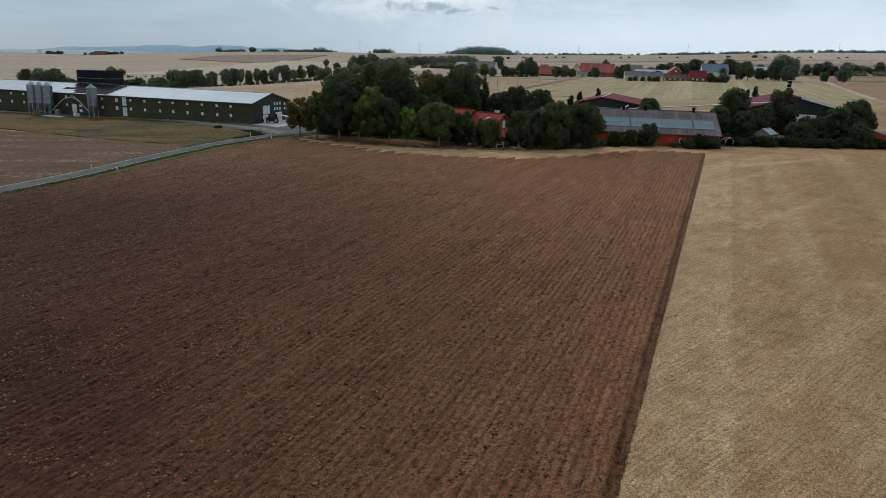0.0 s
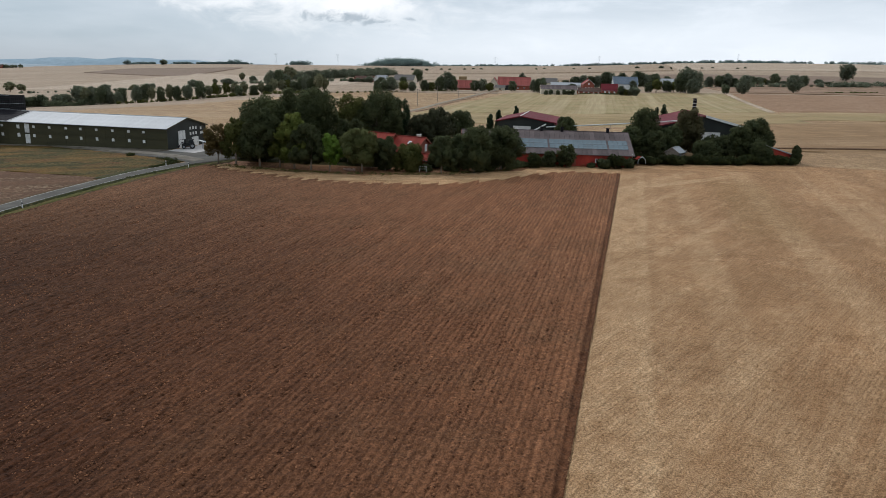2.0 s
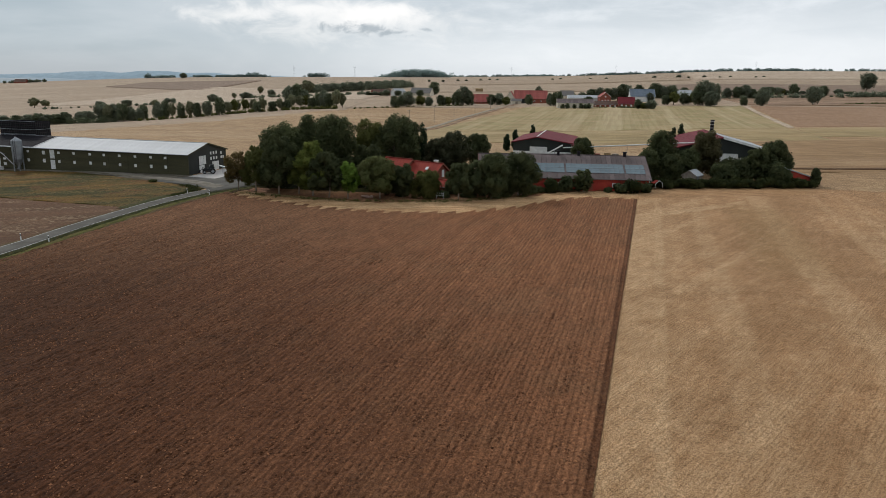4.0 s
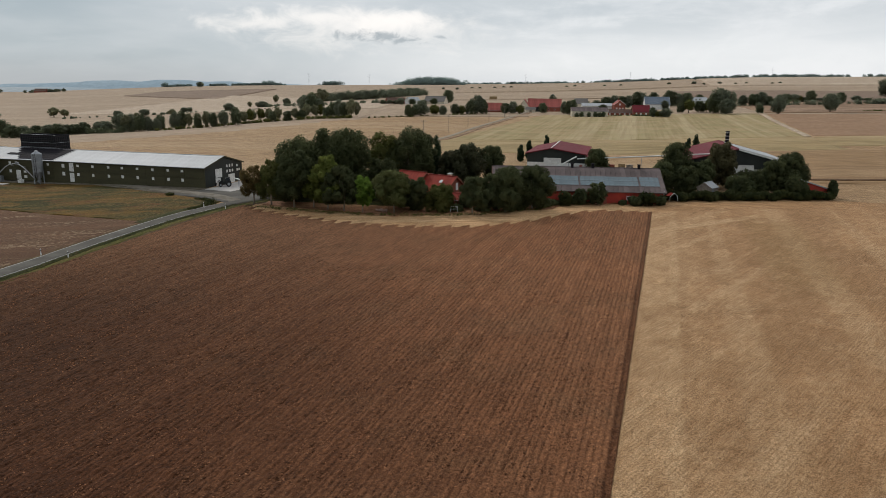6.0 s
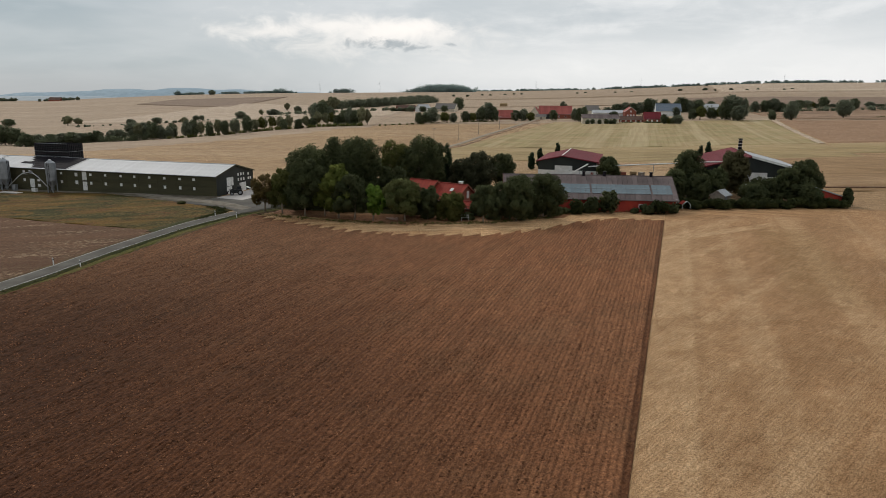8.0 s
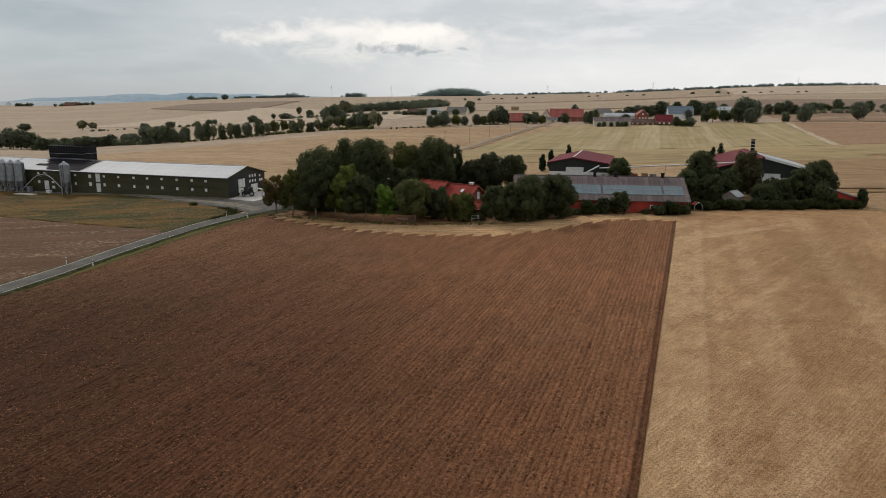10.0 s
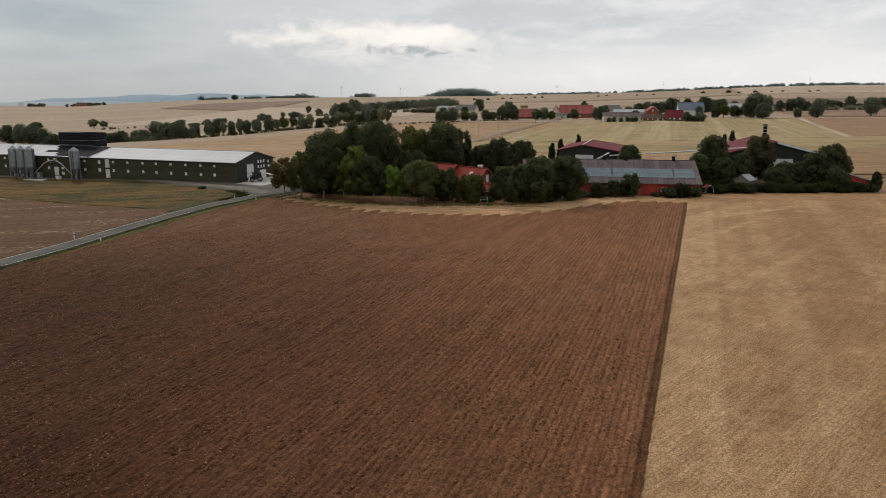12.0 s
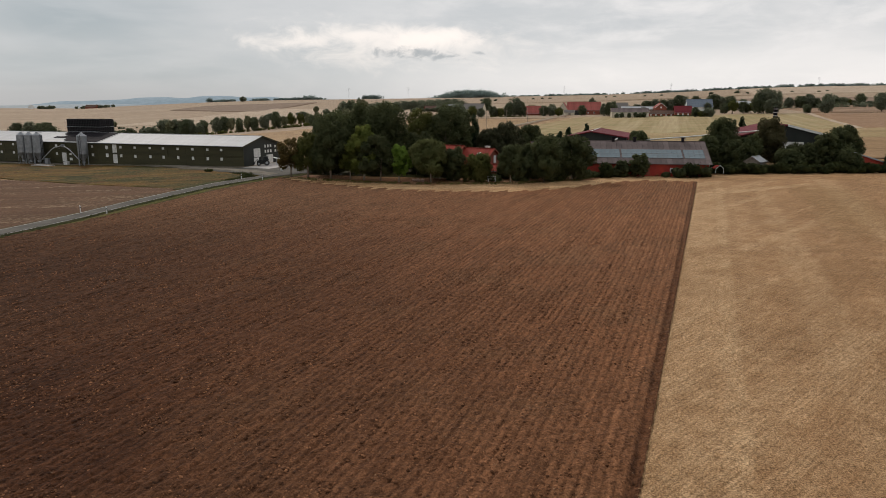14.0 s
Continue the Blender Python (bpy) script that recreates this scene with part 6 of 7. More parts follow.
BELT_DARK = [(-329, 521, 9.6, 5.5, 3), (-335, 520, 8.4, 6.0, 3), (-341, 519, 8.2, 6.0, 1), (-349, 519, 9.8, 6.1, 3), (-358, 520, 9.0, 6.1, 1),
    (-369, 522, 9.2, 6.2, 3), (-369, 508, 9.4, 6.1, 1), (-366, 492, 10.2, 6.0, 3), (-391, 512, 14.3, 6.9, 3), (-400, 512, 16.8, 7.5, 3), (-410, 512, 17.5, 7.0, 1),
    (-421, 512, 17.0, 7.1, 3)]
BELT_WEST = [(-320, 527, 8.8, 4.5, 1), (-308, 518, 9.4, 5.4, 0), (-295, 514, 14.9, 5.8, 0), (-286, 507, 13.7, 4.7, 2), (-283, 510, 13.7, 5.2, 1),
    (-270, 499, 13.8, 5.1, 3), (-267, 503, 11.1, 3.7, 1), (-261, 510, 12.1, 4.2, 3), (-260, 503, 9.2, 3.7, 1), (-245, 501, 13.1, 4.1, 1), (-242, 506, 13.6, 4.5, 3),
    (-237, 507, 11.8, 3.2, 2), (-225, 495, 11.5, 3.5, 3), (-218, 495, 12.7, 3.5, 2), (-212, 493, 11.3, 3.5, 3), (-203, 490, 11.6, 3.9, 0), (-196, 494, 13.8, 4.3, 3),
    (-197, 513, 9.8, 3.6, 2), (-197, 525, 10.9, 3.6, 5)]
BELT_EAST = [(-200, 540, 9.3, 3.3, 2), (-193, 538, 10.2, 3.7, 5), (-185, 534, 9.6, 3.7, 2), (-170, 498, 8.1, 3.0, 3), (-173, 520, 10.2, 3.6, 2),
    (-158, 496, 7.6, 3.4, 3), (-155, 504, 9.0, 3.4, 2), (-150, 504, 7.2, 3.4, 3), (-150, 517, 11.3, 3.9, 2), (-143, 515, 10.0, 3.5, 2), (-140, 518, 9.6, 3.5, 5),
    (-129, 493, 8.3, 2.9, 3), (-125, 496, 11.2, 3.7, 3), (-119, 490, 13.1, 4.1, 1), (-114, 485, 10.9, 3.6, 3), (-108, 480, 13.6, 4.0, 2), (-105, 485, 10.5, 2.4, 2),
    (-176, 600, 16.8, 5.2, 1), (-169, 600, 17.7, 5.7, 3), (-163, 600, 13.0, 4.6, 1)]
BEYOND = [(-695, 900, 10.5, 9.4, 3), (-609, 900, 14.3, 8.1, 2), (-594, 900, 10.8, 7.1, 2), (-468, 812, 9.2, 5.9, 0), (-457, 834, 5.4, 3.0, 2), (-443, 829, 9.4, 6.7,
    0), (-385, 782, 9.5, 4.7, 2), (-435, 917, 7.4, 5.2, 1), (-424, 911, 7.4, 4.4, 0), (-369, 910, 10.3, 7.4, 1), (-372, 993, 9.6, 4.0, 2), (-343, 964, 9.4, 9.4, 1), (-382, 1139, 14.8, 5.5,
    2), (-340, 1064, 10.3, 6.0, 1), (-224, 790, 16.0, 9.6, 3), (-265, 987, 23.2, 10.4, 2), (-320, 1132, 17.4, 8.2, 2), (-307, 1033, 11.7, 7.5, 1)]
WOOD = [(-293, 1104, 12.3, 9.3), (-283, 1119, 13.4, 9.3), (-273, 1135, 14.4, 9.4), (-263, 1152, 14.6, 9.5), (-252, 1171, 14.9, 9.7), (-242, 1192, 15.1, 9.8), (-232, 1214, 15.4, 10.0), (-228, 1274, 15.0, 10.4),
        (-216, 1300, 15.3, 10.5), (-205, 1328, 15.6, 10.8), (-193, 1357, 15.9, 10.9), (-183, 1389, 15.2, 9.0)]
HAMLET_WEST = [(-68, 477, 8.6, 3.1, 3), (-61, 492, 10.5, 5.6, 1), (-65, 485, 7.5, 3.2, 3), (-53, 501, 7.8, 3.7, 4), (-47, 502, 7.0, 3.3, 1), (-76, 880, 17.0, 7.3, 3),
    (-39, 512, 8.3, 3.7, 3), (-34, 513, 7.1, 2.9, 4), (-28, 514, 10.8, 3.8, 3), (-23, 524, 14.4, 5.9, 1), (-19, 524, 11.5, 3.4, 3), (-3, 535, 8.7, 3.9, 3),
    (3, 535, 9.5, 4.3, 1), (8, 526, 7.2, 3.0, 4), (25, 544, 8.4, 3.5, 3), (36, 610, 13.6, 3.5, 1), (40, 533, 9.5, 2.6, 1), (42, 516, 10.9, 2.5, 3),
    (46, 524, 11.5, 3.4, 3), (76, 590, 5.4, 3.9, 3)]
HAMLET_EAST = [(94, 479, 7.1, 2.8, 3), (98, 478, 4.3, 3.2, 4), (102, 477, 6.3, 4.3, 1), (127, 600, 7.6, 3.5, 1), (130, 533, 10.2, 4.4, 5), (125, 534, 8.0, 3.6, 3),
    (139, 539, 9.0, 4.5, 3), (144, 538, 8.1, 3.6, 5), (144, 520, 15.2, 5.4, 3), (148, 522, 19.0, 6.0, 0), (154, 519, 17.0, 4.6, 0), (148, 504, 11.1, 5.5, 1),
    (175, 519, 6.7, 3.1, 3), (189, 520, 14.2, 4.8, 0), (187, 520, 10.0, 3.8, 1), (232, 541, 14.6, 6.2, 0)]
HAMLET_BACK = [(78, 650, 7.2, 4.9, 1), (86, 650, 10.6, 6.0, 3), (93, 650, 11.5, 5.4, 1), (100, 650, 11.3, 5.4, 3), (106, 650, 11.3, 4.9, 1), (113, 650, 15.1, 6.0, 3),
    (118, 650, 13.5, 4.9, 1), (133, 680, 13.8, 5.2, 3), (146, 670, 15.2, 6.8, 3), (153, 670, 12.0, 5.7, 1), (161, 670, 12.8, 6.3, 3), (200, 780, 8.2, 4.7, 3)]
EAST = [(204, 650, 10.0, 4.5, 1), (213, 650, 11.4, 5.6, 3), (220, 650, 12.8, 5.7, 1), (226, 650, 9.4, 4.5, 3), (259, 700, 10.2, 5.5, 3), (281, 740, 8.6, 5.2, 0),
    (286, 740, 7.0, 3.9, 5), (291, 740, 5.3, 3.3, 3), (301, 750, 12.2, 5.3, 3), (314, 760, 4.2, 4.1, 1), (308, 700, 11.6, 5.1, 3), (350, 760, 6.4, 5.5, 1),
    (360, 760, 4.1, 4.9, 3)]
for rows, group, label in [
        (BELT_DARK, "tree belt behind the barns", "dark crowded tree in the belt behind the barns"),
        (BELT_WEST, "tree belt behind the barns", "broadleaf tree in the belt behind the barns"),
        (BELT_EAST, "tree belt behind the barns", "broadleaf tree in the belt behind the barns"),
        (BEYOND, "trees on the plain", "single round tree on the stubble plain"),
        ([(*row, 1) for row in WOOD], "wood on the slope", "dense dark tree of the far wood"),
        (HAMLET_WEST, "hamlet trees", "garden tree beside the hamlet houses"),
        (HAMLET_EAST, "hamlet trees", "garden tree beside the hamlet houses"),
        (HAMLET_BACK, "hamlet trees", "dense tree behind the hamlet roofs"),
        (EAST, "field trees", "broadleaf tree in the row past the hamlet")]:
    for tx, ty, h, r, kind in rows:
        far_tree(tx, ty, h * 0.97, r, kind, label, group)
for i, (tx, ty, h, r) in enumerate([(-147, 818, 5.6, 4.2), (-139, 815, 5.2, 4.4), (-131, 813, 4.8, 3.8), (-122, 790, 7.4, 5.0), (-108, 786, 6.6, 4.6), (-96, 786, 5.4, 4.2), (-84, 790, 7.2, 4.6)]):
    far_tree(tx, ty, h, r, (3, 1)[i % 2], "dark bushy tree before the far barns", "trees at the far barns")
for i, tx in enumerate((45.4, 48.6, 53.2, 57.4, 60.4, 62.8)):
    far_tree(tx, 484, 3.4 + 0.5 * (i % 2), 1.6, 3, "round dark shrub before the cream barn", "shrubs before the cream barn")


def foliage_band(name, line, count, tall, deep, size, leaves, label, seed, spread=1.0, dense=1.0, dome=False):
    """A hedge, wood or tree line too far off to tell its trees apart: many leaf clumps along a line."""
    rng = np.random.default_rng(seed)
    pts = np.array(line, float)
    seg = np.hypot(*np.diff(pts, axis=0).T)
    at = np.concatenate([[0], np.cumsum(seg)])
    lobes = []
    for s in rng.random(count) * at[-1]:
        x, y = np.interp(s, at, pts[:, 0]), np.interp(s, at, pts[:, 1])
        h = tall * (0.45 + 0.75 * rng.random()) * (0.7 + 0.5 * abs(noise.noise((s * 0.02 / spread, seed, 0))))
        if dome:
            h *= 0.25 + 0.8 * math.sin(math.pi * s / at[-1]) ** 0.8
        lobes.append((x + rng.normal() * deep, y + rng.normal() * deep, 0, h * 0.6, h * 0.6, h * 0.55))
    lobes = np.array(lobes)
    lobes[:, 2] = land(lobes[:, 0], lobes[:, 1]) + lobes[:, 5] * 0.8
    me = leaf_mesh(name, rng, lobes, count * int(42 * dense), size, leaves, 0.35)
    return tagged(new(name, me), label, "trees", kind="stuff")


foliage_band("tree_belt", [(-372, 487), (-366, 492), (-358, 520), (-329, 521), (-286, 500), (-259, 509)], 300, 5.6, 1.8, 0.4, LEAF_HAZE_DARK, "dense dark belt of trees behind the barns", 1)
foliage_band("hedge", [(-255, 491), (-236, 493), (-211, 499), (-193, 508), (-170, 504), (-142, 494), (-104, 471)], 150, 2.8, 0.9, 0.45, LEAF_OLIVE, "low ragged hedge along the stubble", 2)
foliage_band("hedge", [(-93, 464), (-66, 476), (-14, 522)], 60, 1.3, 0.6, 0.35, LEAF_OLIVE, "low hedge along the stubble", 3)
foliage_band("hedge", [(66, 499), (84, 497), (104, 484)], 40, 1.7, 0.5, 0.35, LEAF, "garden hedge before the hamlet", 4)
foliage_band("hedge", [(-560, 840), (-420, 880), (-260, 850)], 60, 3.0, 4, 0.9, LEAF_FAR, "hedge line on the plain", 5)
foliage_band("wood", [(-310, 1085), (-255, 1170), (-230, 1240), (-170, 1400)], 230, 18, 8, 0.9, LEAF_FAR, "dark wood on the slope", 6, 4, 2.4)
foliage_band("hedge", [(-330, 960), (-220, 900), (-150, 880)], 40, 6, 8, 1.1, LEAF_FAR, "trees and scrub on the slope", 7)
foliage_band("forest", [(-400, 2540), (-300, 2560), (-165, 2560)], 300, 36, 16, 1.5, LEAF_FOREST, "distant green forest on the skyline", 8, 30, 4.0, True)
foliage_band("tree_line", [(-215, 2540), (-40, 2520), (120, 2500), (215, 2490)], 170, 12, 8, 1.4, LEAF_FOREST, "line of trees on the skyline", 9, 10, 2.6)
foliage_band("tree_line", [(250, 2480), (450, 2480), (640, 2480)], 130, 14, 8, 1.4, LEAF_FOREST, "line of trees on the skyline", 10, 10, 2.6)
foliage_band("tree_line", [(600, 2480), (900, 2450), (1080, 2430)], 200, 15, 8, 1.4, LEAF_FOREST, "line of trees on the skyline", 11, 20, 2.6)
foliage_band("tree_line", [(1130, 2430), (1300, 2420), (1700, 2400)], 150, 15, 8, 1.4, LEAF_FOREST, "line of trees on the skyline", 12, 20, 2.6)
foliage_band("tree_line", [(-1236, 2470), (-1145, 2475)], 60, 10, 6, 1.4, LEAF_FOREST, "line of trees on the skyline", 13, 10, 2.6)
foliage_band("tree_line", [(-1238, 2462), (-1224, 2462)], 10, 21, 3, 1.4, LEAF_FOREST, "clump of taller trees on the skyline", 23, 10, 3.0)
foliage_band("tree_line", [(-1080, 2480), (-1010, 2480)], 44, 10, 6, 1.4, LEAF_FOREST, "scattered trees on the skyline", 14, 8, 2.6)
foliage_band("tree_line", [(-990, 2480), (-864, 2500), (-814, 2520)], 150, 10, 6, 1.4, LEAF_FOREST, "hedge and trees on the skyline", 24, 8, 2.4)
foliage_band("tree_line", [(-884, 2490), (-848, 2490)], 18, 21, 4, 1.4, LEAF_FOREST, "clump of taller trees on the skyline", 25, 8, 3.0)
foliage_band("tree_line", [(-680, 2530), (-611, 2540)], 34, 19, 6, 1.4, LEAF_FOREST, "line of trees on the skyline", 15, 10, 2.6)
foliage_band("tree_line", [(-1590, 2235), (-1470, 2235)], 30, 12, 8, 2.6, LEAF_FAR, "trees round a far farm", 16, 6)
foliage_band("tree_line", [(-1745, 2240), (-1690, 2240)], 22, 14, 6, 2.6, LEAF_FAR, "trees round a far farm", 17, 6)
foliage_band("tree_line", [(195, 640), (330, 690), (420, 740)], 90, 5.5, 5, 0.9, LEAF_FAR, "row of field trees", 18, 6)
foliage_band("tree_line", [(60, 700), (130, 690), (180, 700), (260, 690)], 90, 7.5, 9, 0.9, LEAF_HAZE_DARK, "trees behind the hamlet", 19, 6)

ROUND_BUSHES = [(-170, 1809, 4.3), (-133, 1794, 4.2), (-98, 1824, 4.3), (-77, 1814, 4.2), (-40, 1840, 4.2), (-18, 1875, 4.3), (2, 1861, 4.3), (142, 1840, 4.2), (165, 1869, 4.2), (236, 1837, 4.1), (276, 1838, 4.1),
                (387, 1804, 5.3), (435, 1760, 6.5), (450, 1729, 3.8), (485, 1726, 5.0), (510, 1690, 3.7), (540, 1711, 3.7), (584, 1672, 3.7), (612, 1702, 3.7)]
for i, (tx, ty, h) in enumerate(ROUND_BUSHES):
    far_tree(tx, ty, h * 1.25, h, (1, 3)[i % 2], "small round tree on the far slope", "orchard row on the slope")


far_tree(444, 896, 22.7, 9.7, 0, "single broad tree standing in the far field", "trees on the plain")
foliage_band("hedge", [(259, 555), (283, 563), (312, 579)], 70, 1.5, 0.6, 0.35, LEAF_OLIVE, "low ragged hedge along the field edge", 26)
far_tree(-1000, 2235, 17, 12, 1, "broad round tree on the crest of the plain", "trees on the plain")


# ---- small things ----
def delineator():
    p = thing("delineator_post", pose(0, 0, 0), "white plastic roadside post with a black band", "roadside post", "posts along the lane")
    prof = [(-0.07, -0.3), (0.07, -0.3), (0.06, 0.95), (-0.06, 1.05)]
    part("post", prism(prof, -0.05, 0.05), WHITE, p)
    part("black_band", box(-0.075, 0.075, -0.06, 0.06, 0.66, 0.88), RUBBER, p)
    part("reflector", box(-0.03, 0.03, -0.07, -0.061, 0.7, 0.84), ZINC, p)
    return p


post = delineator()
post.matrix_basis = place(-64.0, 95.0, 8, 0.15)
for px, py in ((-69.2, 96.3), (-60.4, 134.2), (-55.4, 133.0)):
    copy_thing(post, place(px, py, 8, 0.15))

rng = np.random.default_rng(5)
bench = thing("garden_bench", place(-9.8, 135.2, 12, 0.25), "white garden bench beside the trees", "bench")
for k in range(4):
    part("seat_slat", box(-0.8, 0.8, -0.25 + k * 0.13, -0.15 + k * 0.13, 0.44, 0.48), WHITE, bench)
for k in range(3):
    part("back_slat", box(-0.8, 0.8, 0.28, 0.31, 0.55 + k * 0.16, 0.66 + k * 0.16), WHITE, bench)
for lx in (-0.7, 0.64):
    for ly in (-0.22, 0.24):
        part("leg", box(lx, lx + 0.06, ly, ly + 0.06, -0.1, 0.44 if ly < 0 else 0.96), WHITE, bench)

rubble = thing("rubble_heap", place(-23.9, 134.0, 0, 0.2), "small heap of pale pink rubble", "rubble")
for k in range(14):
    bx, by, bz = rng.normal() * 0.55, rng.normal() * 0.3, 0.1 + 0.18 * rng.random()
    s = 0.14 + 0.14 * rng.random()
    ob = part("block", box(-s, s, -s * 0.7, s * 0.7, -s * 0.5, s * 0.5), RUBBLE, rubble)
    ob.matrix_basis = pose(bx, by, bz, rng.random() * 60, rng.random() * 60, rng.random() * 180)


def wheel(parent, x, y, r, w):
    tyre = part("tyre", tube([(0, -w / 2, 0), (0, -w / 2 + 0.05, 0), (0, w / 2 - 0.05, 0), (0, w / 2, 0)], [r * 0.9, r, r, r * 0.9], 18), RUBBER, parent)
    tyre.location = (x, y, r)
    part("rim", tube([(0, -w / 2 - 0.02, 0), (0, w / 2 + 0.02, 0)], r * 0.55, 14), ZINC, tyre)
    return tyre


def tractor(x, y, turn):
    t = thing("tractor", place(x, y, turn, 0.18) @ Matrix.Diagonal((0.76, 0.76, 0.76, 1)), "dark green tractor parked before the barn door", "tractor")
    part("bonnet", prism([(0.3, 0.9), (2.3, 0.95), (2.35, 1.5), (0.3, 1.75)], -0.42, 0.42), BLACKGREEN, t)
    part("chassis", box(-1.2, 2.2, -0.3, 0.3, 0.6, 0.9), RUBBER, t)
    part("cab", prism([(-1.2, 0.95), (0.28, 0.95), (0.2, 2.3), (-0.05, 2.65), (-1.1, 2.65), (-1.25, 2.0)], -0.75, 0.75), GLASS, t)
    part("cab_roof", box(-1.25, 0.15, -0.85, 0.85, 2.66, 2.82), BLACKGREEN, t)
    part("exhaust", tube([(1.1, 0.35, 1.6), (1.1, 0.35, 2.7)], 0.05, 8), BLACK, t)
    for wy in (-0.95, 0.95):
        wheel(t, -0.75, wy, 0.85, 0.5)
        wheel(t, 1.75, wy * 0.9, 0.58, 0.36)
        part("mudguard", box(-1.5, 0.0, wy - 0.28, wy + 0.28, 1.72, 1.8), BLACKGREEN, t)
    for wy in (-0.5, 0.5):
        part("loader_arm", tube([(0.2, wy, 1.3), (2.2, wy, 1.9), (3.0, wy, 0.9)], 0.07, 6), BLACK, t)
    part("bucket", prism([(2.9, 0.5), (3.6, 0.45), (3.5, 0.55), (3.0, 1.2)], -1.0, 1.0), BLACK, t)
    return t


tractor(-67.2, 162.4, 205)
conv = thing("portable_conveyor", place(-62.0, 163.0, 0, 0.15), "pale slanted portable conveyor before the barn", "conveyor")
part("belt", slab((-3.2, -0.4, 2.0), (3.4, -0.4, 0.5), (3.4, 0.4, 0.5), (-3.2, 0.4, 2.0), 0.14), WHITE, conv)
for lx, lz in ((-2.2, 1.6), (1.8, 0.7)):
    for ly in (-0.35, 0.35):
        part("leg", box(lx - 0.04, lx + 0.04, ly - 0.04, ly + 0.04, -0.1, lz), ZINC, conv)
barrel = thing("white_barrel", place(-58.2, 150.6, 0, 0.15), "white plastic barrel at the lane junction", "barrel")
part("body", tube([(0, 0, 0), (0, 0, 0.1), (0, 0, 0.85), (0, 0, 0.95)], [0.26, 0.3, 0.3, 0.26], 14), WHITE, barrel)
part("lid", tube([(0, 0, 0.954), (0, 0, 1.0)], 0.24, 14), WHITE, barrel)

slab_thing = thing("concrete_plate", place(-128.3, 164.6, -11, 0.24), "pale concrete plate in the dry grass", "concrete plate")
for k in range(3):
    part("plate", box(-3.0 + k * 2.0, -1.05 + k * 2.0, -1.0, 1.0, -0.1, 0.06), CONCRETE, slab_thing)


def car(x, y, turn):
    c = thing("parked_car", place(x, y, turn, 0.15), "silver car parked under the trees", "car")
    part("body", prism([(-2.0, 0.35), (2.05, 0.35), (2.1, 0.7), (1.2, 0.92), (-1.7, 0.98), (-2.05, 0.8)], -0.85, 0.85), ZINC, c)
    part("cabin", prism([(-1.6, 0.985), (1.0, 0.94), (0.35, 1.42), (-1.1, 1.45)], -0.72, 0.72), GLASS, c)
    part("roof", box(-1.08, 0.32, -0.7, 0.7, 1.455, 1.49), WHITE, c)
    for wx in (-1.3, 1.3):
        for wy in (-0.8, 0.8):
            wheel(c, wx, wy, 0.32, 0.2)
    for wy in (-0.6, 0.6):
        part("headlight", box(2.06, 2.12, wy - 0.15, wy + 0.15, 0.6, 0.72), WHITE, c)
    return c


car(1.8, 143.6, 20)

frame_thing = thing("cold_frame", place(35.6, 152.6, 20, 0.5), "small glazed cold frame with pale edges and red cloth", "cold frame")
for sy in (-1.0, 0.96):
    part("end_frame", join(tube([(-0.9, sy, 0), (-0.9, sy, 0.9), (0, sy, 1.6)], 0.05, 6), tube([(0, sy, 1.6), (0.9, sy, 0.9), (0.9, sy, 0)], 0.05, 6)), WHITE, frame_thing)
part("pane", slab((-0.9, -0.95, 0.9), (0, -0.95, 1.6), (0, 0.93, 1.6), (-0.9, 0.93, 0.9), 0.02), GLASS, frame_thing)
part("pane", slab((0, -0.95, 1.6), (0.9, -0.95, 0.9), (0.9, 0.93, 0.9), (0, 0.93, 1.6), 0.02), GLASS, frame_thing)
part("cloth", slab((-1.2, -1.0, 1.0), (-0.2, -1.0, 1.62), (-0.2, 0.2, 1.64), (-1.2, 0.2, 1.02), 0.03), REDWALL, frame_thing, "red cloth")

# loose things in the yard
for k, (bx, by, mat, name, label) in enumerate([(30.5, 207.5, BRICK, "pallet_stack", "stack of orange-brown pallets in the yard"), (33.6, 209.0, STRAWBALE, "straw_bale", "square straw bale in the farm yard"),
                                               (28.4, 206.0, WHITE, "white_tank", "white plastic tank in the farm yard"), (35.6, 207.0, PLANK, "pallet_stack", "stack of grey wooden pallets in the yard")]):
    t = thing(name, place(bx, by, 15 * k, 0.05), label, name.replace("_", " "))
    for z in range(5):
        part("layer", box(-0.8, 0.8, -0.6, 0.6, z * 0.3, z * 0.3 + 0.26), mat, t)
    part("strap", box(-0.82, 0.82, -0.62, -0.605, 0.6, 0.7), RUBBER, t)


def pylon(x, y, h, turn):
    p = thing("power_pylon", place(x, y, turn), "thin grey lattice power pylon on the skyline", "pylon", "pylons on the skyline")
    w = h * 0.07
    legs = [tube([(sx * w, sy * w, 0), (sx * w * 0.25, sy * w * 0.25, h)], [0.1, 0.07], 5) for sx in (-1, 1) for sy in (-1, 1)]
    for leg in legs:
        part("leg", leg, ZINC, p)
    for k in range(6):
        u = k / 6
        r = w * (1 - 0.75 * u)
        part("brace", tube([(-r, -r, h * u), (r, r, h * (u + 1 / 6))], 0.07, 4), ZINC, p)
    for z, a in ((0.72, 0.2), (0.84, 0.24), (0.95, 0.16)):
        part("arm", tube([(-h * a, 0, h * z), (0, 0, h * z + 1.2), (h * a, 0, h * z)], 0.1, 5), ZINC, p)
    return p


for px, py, h in ((-710, 2480, 40), (-494, 2480, 38), (50, 2480, 34), (397, 2450, 34), (842, 2420, 32)):
    pylon(px, py, h, 40)


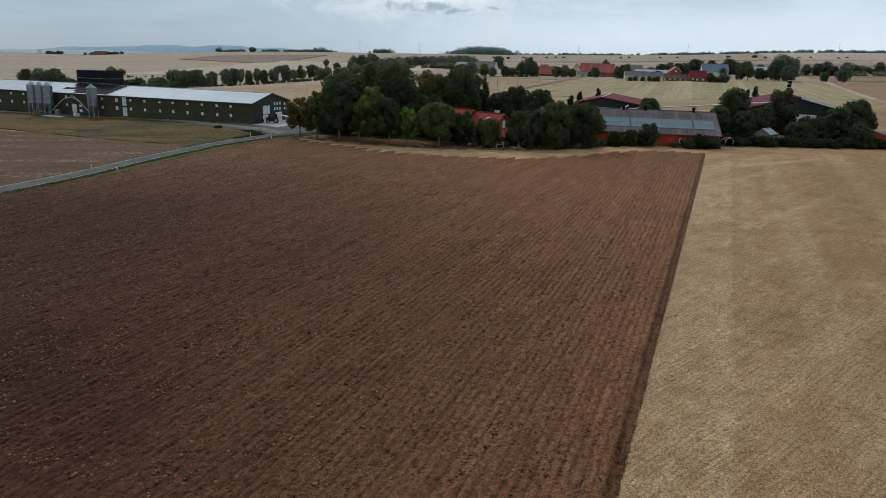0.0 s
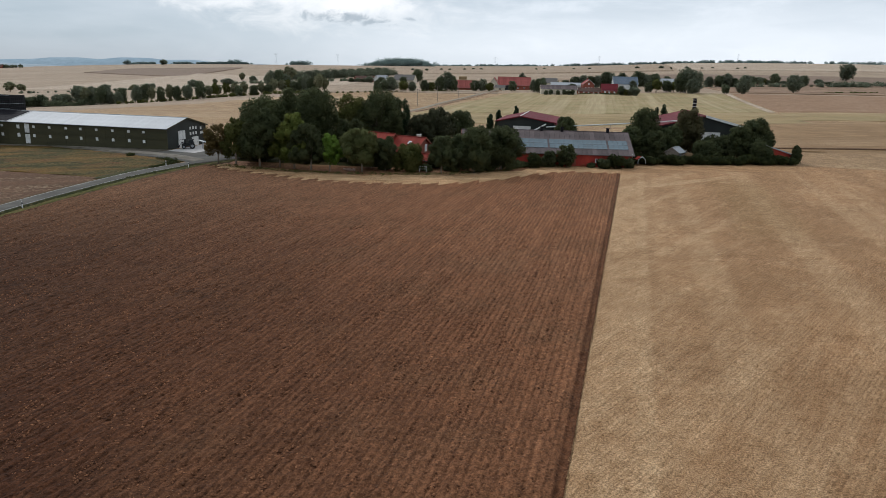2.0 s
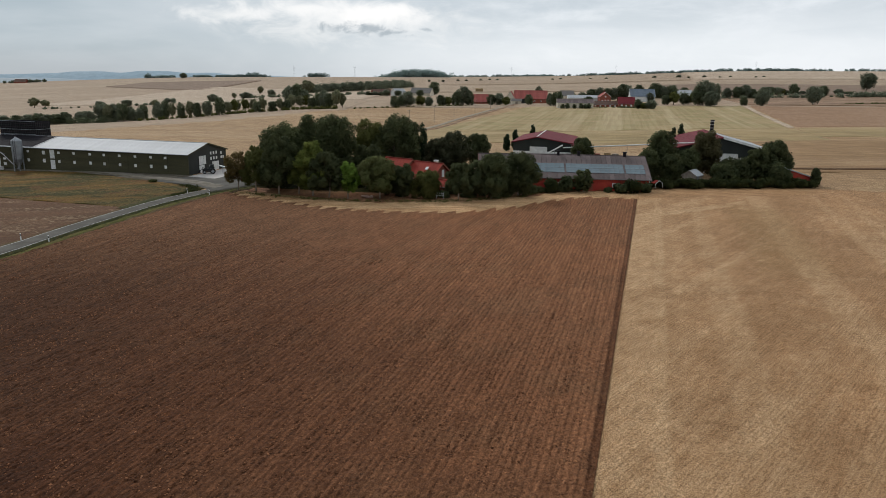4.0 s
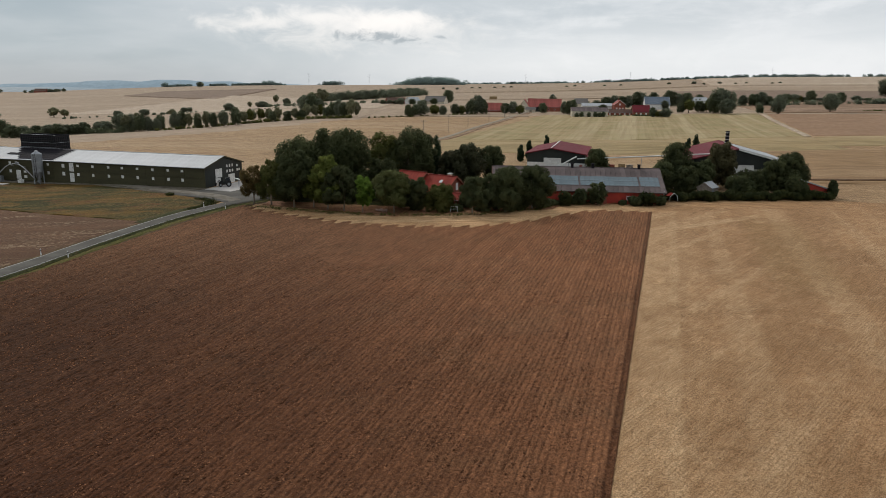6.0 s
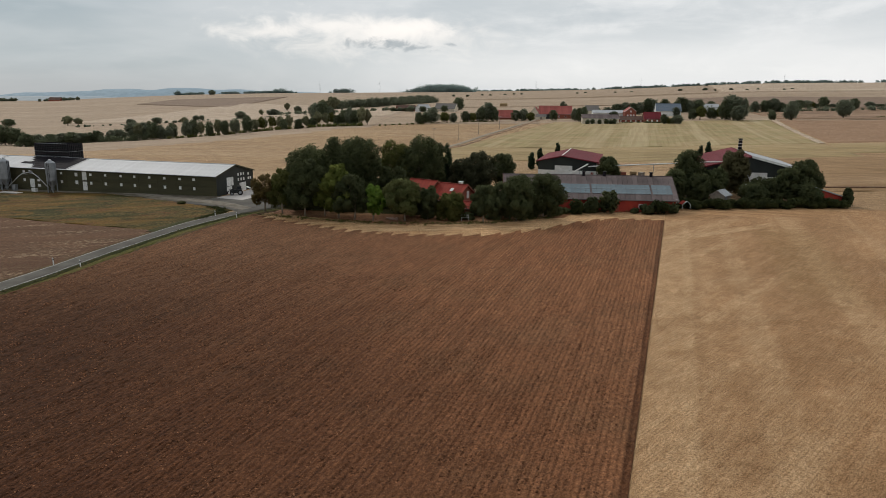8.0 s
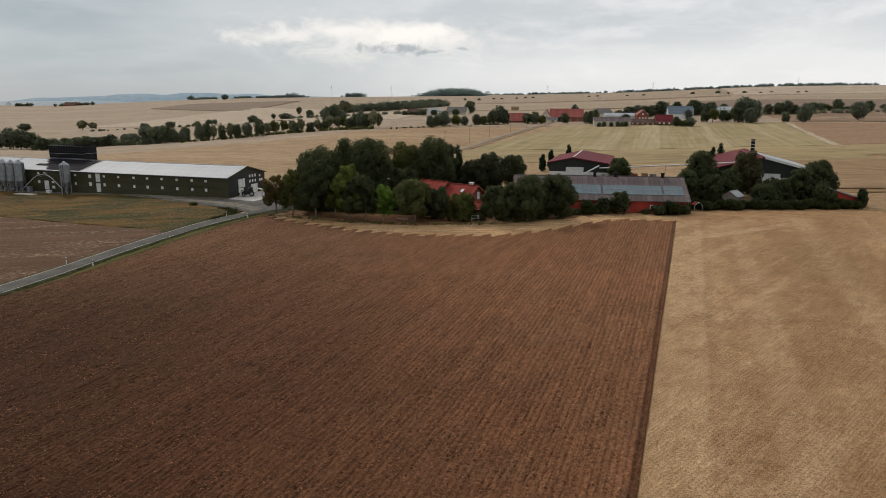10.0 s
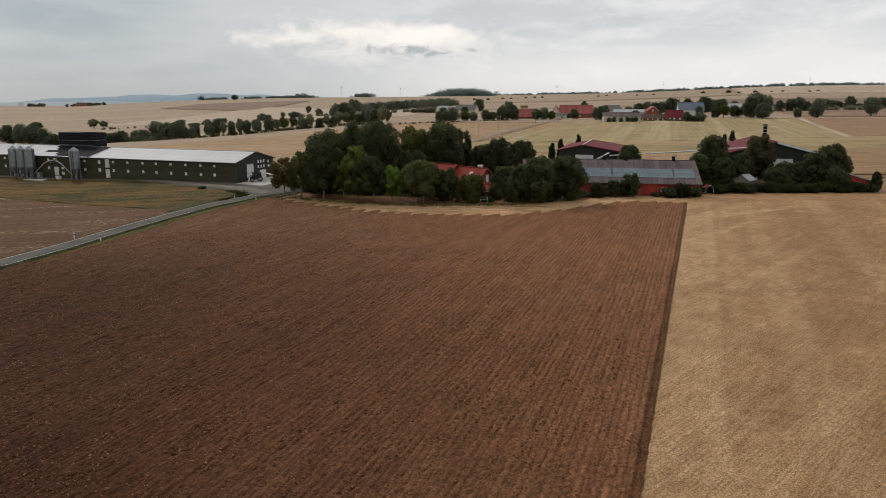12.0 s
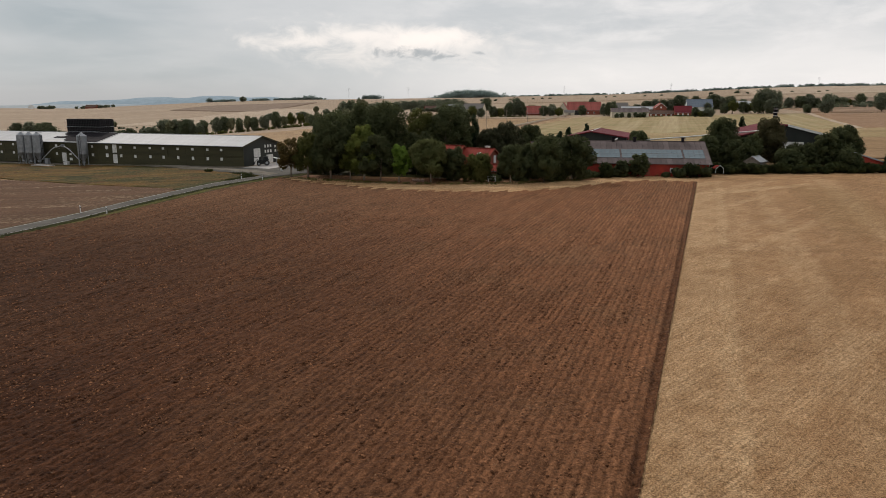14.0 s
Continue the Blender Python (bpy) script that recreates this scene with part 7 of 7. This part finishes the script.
def pole(x, y):
    p = thing("power_pole", place(x, y, 12), "weathered wooden power pole by the road", "power pole", "poles along the road")
    part("mast", tube([(0, 0, -0.5), (0, 0, 8.2)], [0.14, 0.09], 7), PLANK, p)
    part("crossarm", box(-0.9, 0.9, -0.06, 0.06, 7.6, 7.72), PLANK, p)
    for k in (-0.8, 0.0, 0.8):
        part("insulator", tube([(k, 0, 7.72), (k, 0, 7.95)], 0.05, 6), WHITE, p)
    return p


for px, py in ((-37, 308), (-29.5, 347), (-22, 385), (-12, 430), (-3, 470)):
    pole(px, py)

# a rough grass fringe on the lane's verges and along the headland
def tufts(name, line, count, width, tall, mat, label, seed):
    rng = np.random.default_rng(seed)
    pts = np.array(line, float)
    seg = np.hypot(*np.diff(pts, axis=0).T)
    at = np.concatenate([[0], np.cumsum(seg)])
    s = rng.random(count) * at[-1]
    x = np.interp(s, at, pts[:, 0]) + rng.normal(size=count) * width
    y = np.interp(s, at, pts[:, 1]) + rng.normal(size=count) * width
    z = land(x, y) + 0.2
    h = tall * (0.4 + rng.random(count))
    lobes = np.stack([x, y, z + h * 0.3, h * 0.9, h * 0.9, h * 0.7], -1)
    me = leaf_mesh(name, rng, lobes, count * 10, tall * 0.3, mat, 0.4)
    return tagged(new(name, me), label, "grass", kind="stuff")


tufts("grass_tufts", [(-69.4, 62), (-64.0, 98), (-60.6, 120), (-55.2, 138)], 1300, 0.35, 0.16, LEAF, "green grass tufts on the lane verge", 1)
tufts("weed_tufts", [(-50, 136), (-33, 131), (-18, 130.2), (-5, 133), (6, 140), (12, 147.4), (33, 151)], 700, 0.6, 0.3, LEAF_OLIVE, "weeds and litter along the tree edge", 2)
tufts("meadow_tufts", [(-62.2, 131), (-60.8, 137), (-62.5, 142), (-66, 144.5)], 420, 0.6, 0.26, LEAF_HEDGE, "dark weeds on the meadow corner by the lane", 3)
tufts("meadow_weeds", [(-75.5, 149.2), (-74.4, 148.6)], 60, 0.35, 0.4, LEAF_HEDGE, "clump of tall weeds beside the gravel track", 4)
